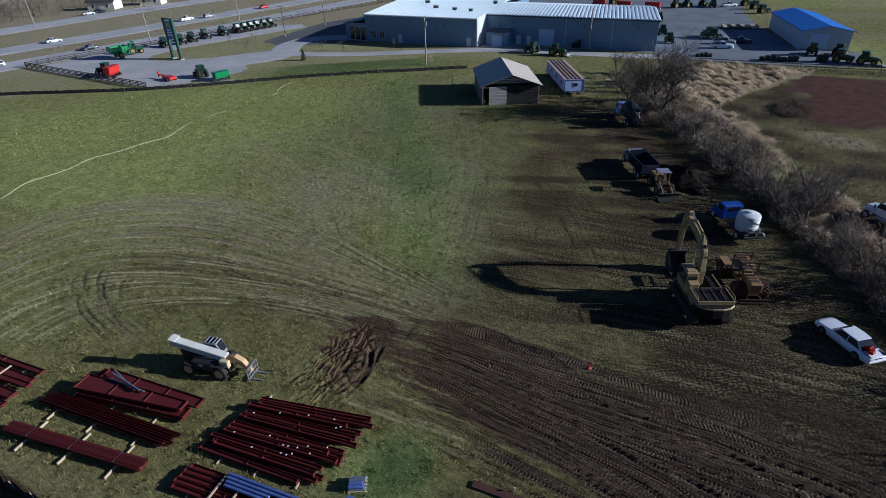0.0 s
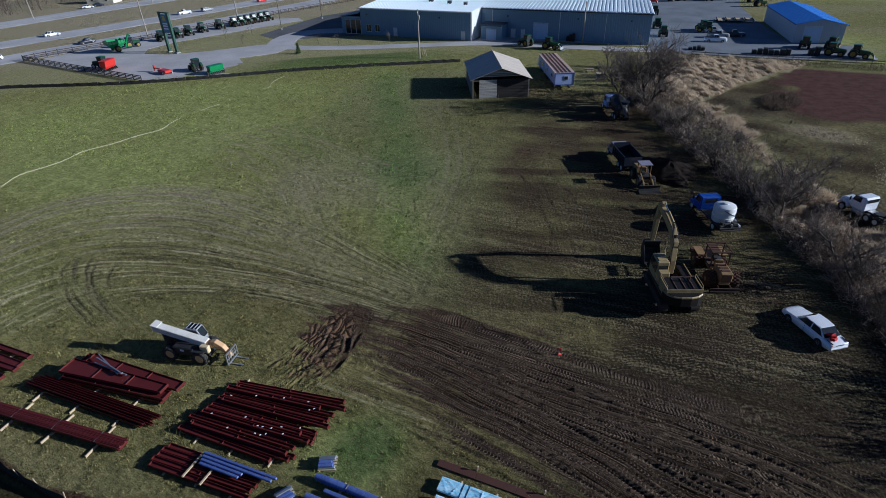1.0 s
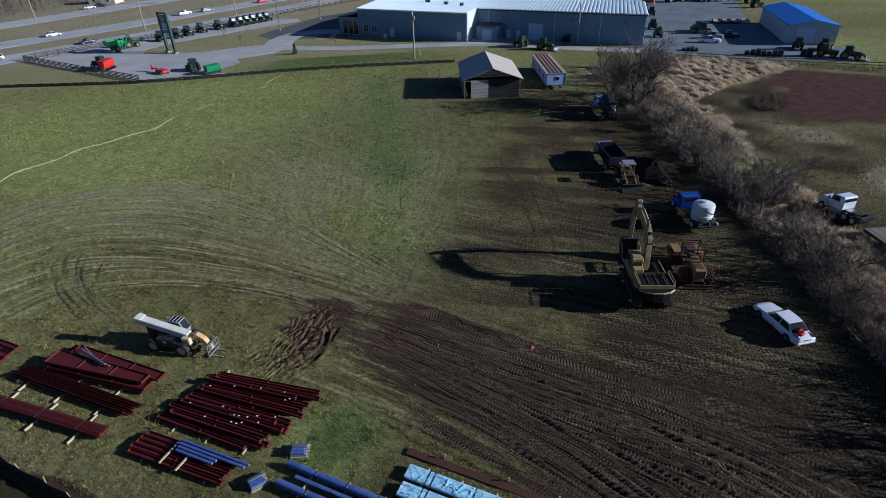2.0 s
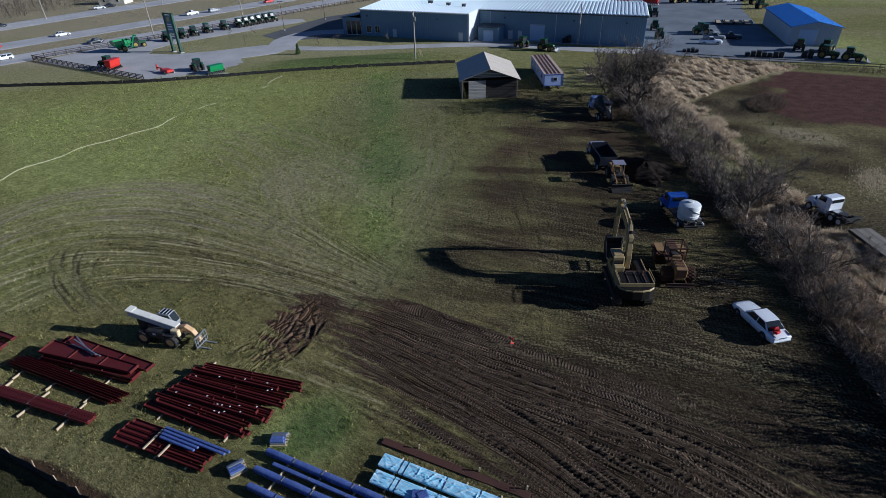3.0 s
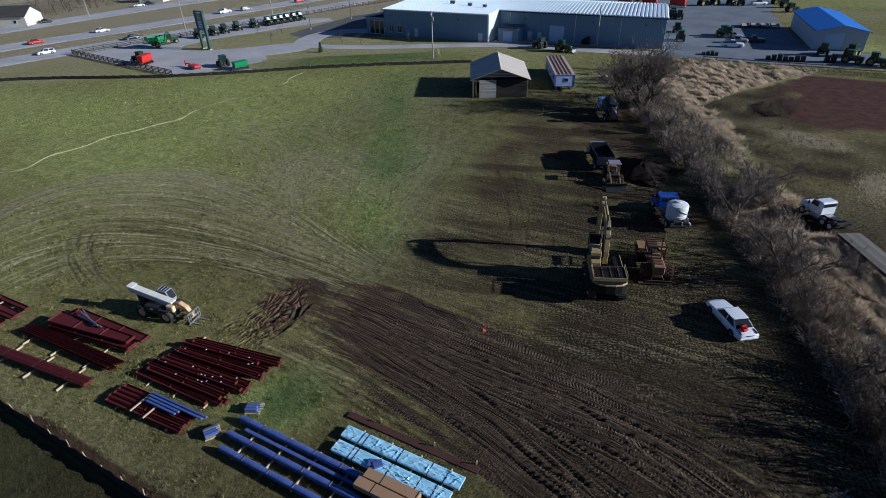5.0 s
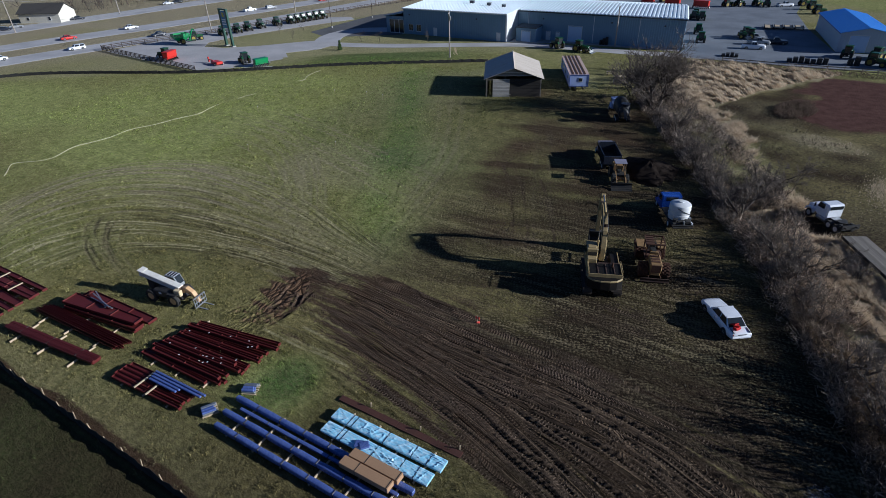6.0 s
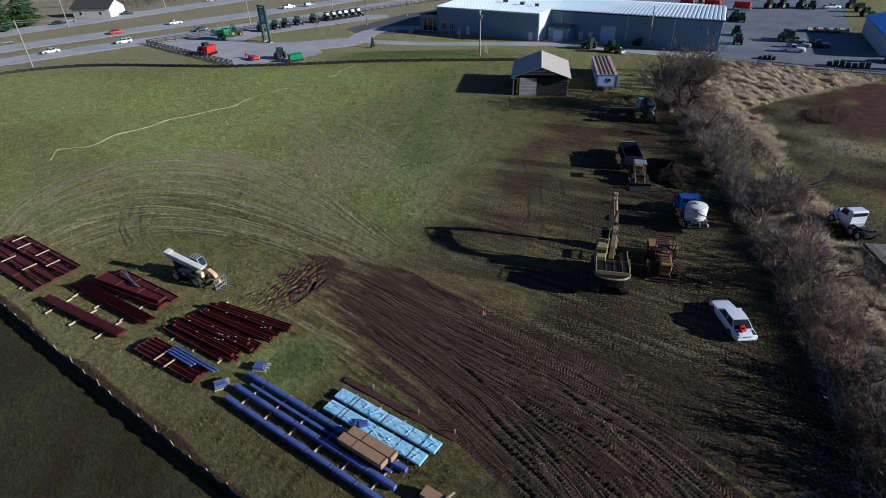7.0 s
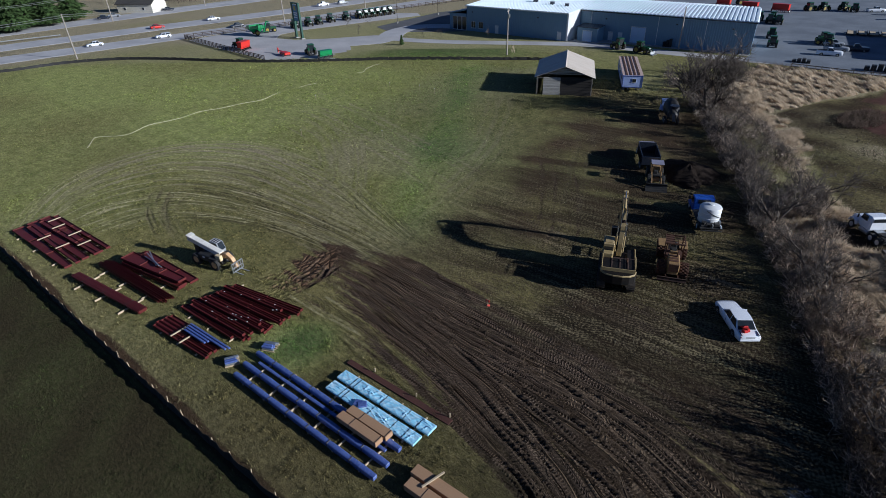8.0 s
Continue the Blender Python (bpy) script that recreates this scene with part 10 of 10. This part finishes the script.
# turf: short tufts over the field, thin on the mud and in the wheel tracks
def turf(name, n, x0, x1, y0, y1, width, tall, label):
    x, y = x0 + (x1 - x0) * rn.rand(n), y0 + (y1 - y0) * rn.rand(n)
    i, j = np.clip(np.searchsorted(XS, x), 0, nx - 1), np.clip(np.searchsorted(YS, y), 0, ny - 1)
    m = np.maximum(mud[j, i] * (1.3 - 0.6 * yard[j, i]) - 0.15, 0) + smooth(4, -9, y) + rut[j, i] * 0.85 * (1 - crush[j, i])
    out = np.maximum(lawn[j, i], smooth(0, 10, -150 - x + (y - 60) * 0.3))
    m = m + 0.7 * np.maximum(-streak[j, i], 0)
    ok = (rn.rand(n) > m) & (rn.rand(n) > out) & (rn.rand(n) > 0.75 * np.clip(yard[j, i] + brown[j, i], 0, 1)) & (x < hedge_right(y) + 16) & ((x < hedge_left(y) + 0.6) | (x > hedge_right(y) - 0.6)) & (gravel[j, i] < 0.3) & (red[j, i] < 0.4)
    x, y, i, j = x[ok], y[ok], i[ok], j[ok]
    c = 0.4 * lattice(x, y, 1.1, 51) + 0.6 * lattice(x, y, 0.42, 52)
    ob = blades(name, x, y, tall * (0.1 + 4.2 * c ** 3) * rn.uniform(0.6, 1.3, len(x)) * (1 - 0.5 * rut[j, i]) * (1 - 0.45 * beyond[j, i]) * (1 + 0.5 * np.minimum(streak[j, i], 0)), width, "grass", label, 1.0, height[j, i])
    for key, field in (("green", green), ("lush", lush), ("dry", dry), ("mud", mud * 0.8 + 0.6 * worn + 0.75 * far_east + 0.5 * brown), ("streak", streak), ("dark_tone", dark_tone), ("sw", sw), ("sd", sd)):
        a = ob.data.attributes.new(key, "FLOAT", "POINT")
        a.data.foreach_set("value", np.repeat(np.clip(field[j, i], -1, 1), 3).astype(np.float32))
    i, j = np.maximum(i, 1), np.maximum(j, 1)
    p, q = (x - XS[i - 1]) / (XS[i] - XS[i - 1]), (y - YS[j - 1]) / (YS[j] - YS[j - 1])
    for key, f in (("fu", fu), ("fv", fv)):
        a = ob.data.attributes.new(key, "FLOAT", "POINT")
        at = (f[j - 1, i - 1] * (1 - p) + f[j - 1, i] * p) * (1 - q) + (f[j, i - 1] * (1 - p) + f[j, i] * p) * q
        a.data.foreach_set("value", np.repeat(at, 3).astype(np.float32))


turf("near_turf", 520000, -70, 36, -8, 48, 0.02, 0.135, "short winter turf of green and straw blades")
turf("far_turf", 300000, -112, 42, 48, 118, 0.036, 0.17, "short winter turf of green and straw blades")
turf("west_turf", 150000, -165, -70, 1.5, 48, 0.03, 0.075, "short winter turf of green and straw blades")
turf("west_turf", 80000, -165, -112, 48, 90, 0.035, 0.07, "short winter turf of green and straw blades")


# clods thrown up by the wheels
def clods(name, n, x0, x1, y0, y1, big, label):
    x, y = x0 + (x1 - x0) * rn.rand(n), y0 + (y1 - y0) * rn.rand(n)
    i, j = np.clip(np.searchsorted(XS, x), 0, nx - 1), np.clip(np.searchsorted(YS, y), 0, ny - 1)
    ok = rn.rand(n) < np.clip(mud[j, i], 0, 1) ** 2
    x, y, z = x[ok], y[ok], height[j, i][ok]
    n = len(x)
    core = np.array([(1, 0, 0), (0, 1, 0), (-1, 0, 0), (0, -1, 0), (0, 0, 0.9), (0, 0, -0.6)], float)
    r = big * (0.25 + rn.rand(n) ** 3)
    v = core[None] * rn.uniform(0.6, 1.4, (n, 6, 1)) * r[:, None, None] + rn.normal(0, 0.2, (n, 6, 3)) * r[:, None, None]
    v += np.stack([x, y, z + r * 0.2], 1)[:, None]
    f = np.array([(0, 1, 4), (1, 2, 4), (2, 3, 4), (3, 0, 4), (1, 0, 5), (2, 1, 5), (3, 2, 5), (0, 3, 5)])
    q = (np.arange(n)[:, None, None] * 6 + f[None]).reshape(-1, 3)
    tagged(sheet_mesh(name, v.reshape(-1, 3), q, "clod"), label, "soil", kind="stuff")


clods("mud_clods", 700, -27, -15, 20, 33, 0.1, "crumbled brown mud clods in the churned turning place")
clods("mud_clods", 3500, -18, 34, 12, 33, 0.06, "scattered brown mud clods between the wheel ruts")


# evergreens across the highway, and a young one by the drive
def evergreen(m, seed, h, label, group="evergreens"):
    rg = np.random.RandomState(seed)
    t = thing("evergreen_tree", m, label, "tree", group)
    part("trunk", Shape().tube((0, 0, -0.2), (0, 0, h * 0.95), h * 0.022, h * 0.005, n=8), M["bark"], t)
    n = int(2600)
    z = h * (0.12 + 0.88 * rg.rand(n) ** 1.25)
    lay_ = 0.75 + 0.35 * np.sin(z * 5.5 / (h / 8))
    R = h * 0.27 * (1 - (z / h) ** 1.3) * lay_ * (0.45 + 0.6 * rg.rand(n)) + 0.06
    a = 2 * np.pi * rg.rand(n)
    c = np.stack([R * np.cos(a), R * np.sin(a), z - R * 0.25], 1)
    out = np.stack([np.cos(a), np.sin(a), -0.25 + 0.3 * rg.randn(n)], 1) * (h * 0.05)
    side = np.stack([-np.sin(a), np.cos(a), 0.3 * rg.randn(n)], 1) * (h * 0.018)
    v = np.stack([c - out * 0.4 - side, c - out * 0.4 + side, c + out + side * 0.3, c + out - side * 0.3], 1).reshape(-1, 3)
    ob = sheet_mesh("crown", v, np.arange(4 * n).reshape(-1, 4), "needle", t)
    return t


ev = evergreen(pose(-236, 66, 0), 1, 11, "tall dark evergreen beside the highway")
ev2 = evergreen(pose(-242, 72, 0), 2, 12.5, "tall dark evergreen beside the highway")
for k, (x, y, s) in enumerate(((-238, 58, 0.95), (-244, 64, 1.05), (-240, 79, 0.95), (-248, 82, 1.1), (-246, 89, 1.0), (-252, 92, 1.1), (-256, 76, 1.2), (-254, 68, 1.1), (-262, 84, 1.15), (-250, 56, 1.0))):
    ob = copy_thing((ev, ev2)[k % 2], pose(x, y, 0, 0, 0, 47 * k))
    ob.scale = (s * 1.7, s * 1.7, s * 1.3)
for ob in (ev, ev2):
    ob.scale = (1.7, 1.7, 1.3)
evergreen(pose(-94.8, 122.3, 0), 5, 2.8, "small young evergreen on the lawn by the drive")
sap = bare_tree(pose(-96.9, 134.6, 0), 51, 4.2, 1, 4, "young bare tree planted by the drive", 0.1, 2, 0.05, "young trees")
for x, y in ((-91.5, 136.6), (-78.4, 143), (-119, 128), (-126, 140), (-131, 134)):
    copy_thing(sap, pose(x, y, 0, 0, 0, x * 31))
# bare woods behind the houses
wood = bare_tree(pose(-262, 150, 0), 61, 11, 1, 4, "tall bare tree in the woods across the highway", 0.1, 3, 0.2, "far woods")
wood2 = bare_tree(pose(-264, 160, 0), 62, 9.5, 2, 4, "bare twin-stemmed tree in the woods", 0.3, 2, 0.16, "far woods")
rg = random.Random(77)
for k in range(36):
    x, y = -256 - rg.uniform(0, 40), 128 + k * 3.7 + rg.uniform(-2, 2)
    if abs(y - 118) < 12 and x > -256:
        continue
    ob = copy_thing((wood, wood2)[k % 2], pose(x, y, 0, 0, 0, rg.uniform(0, 360)))
    q = rg.uniform(0.7, 1.1)
    ob.scale = (q, q, q)
n = 800
brush("woodland_brush", -254 - 45 * rn.rand(n), 126 + 150 * rn.rand(n), rn.uniform(1.5, 4.5, n), "dark brush at the foot of the far woods", thin=0.035)
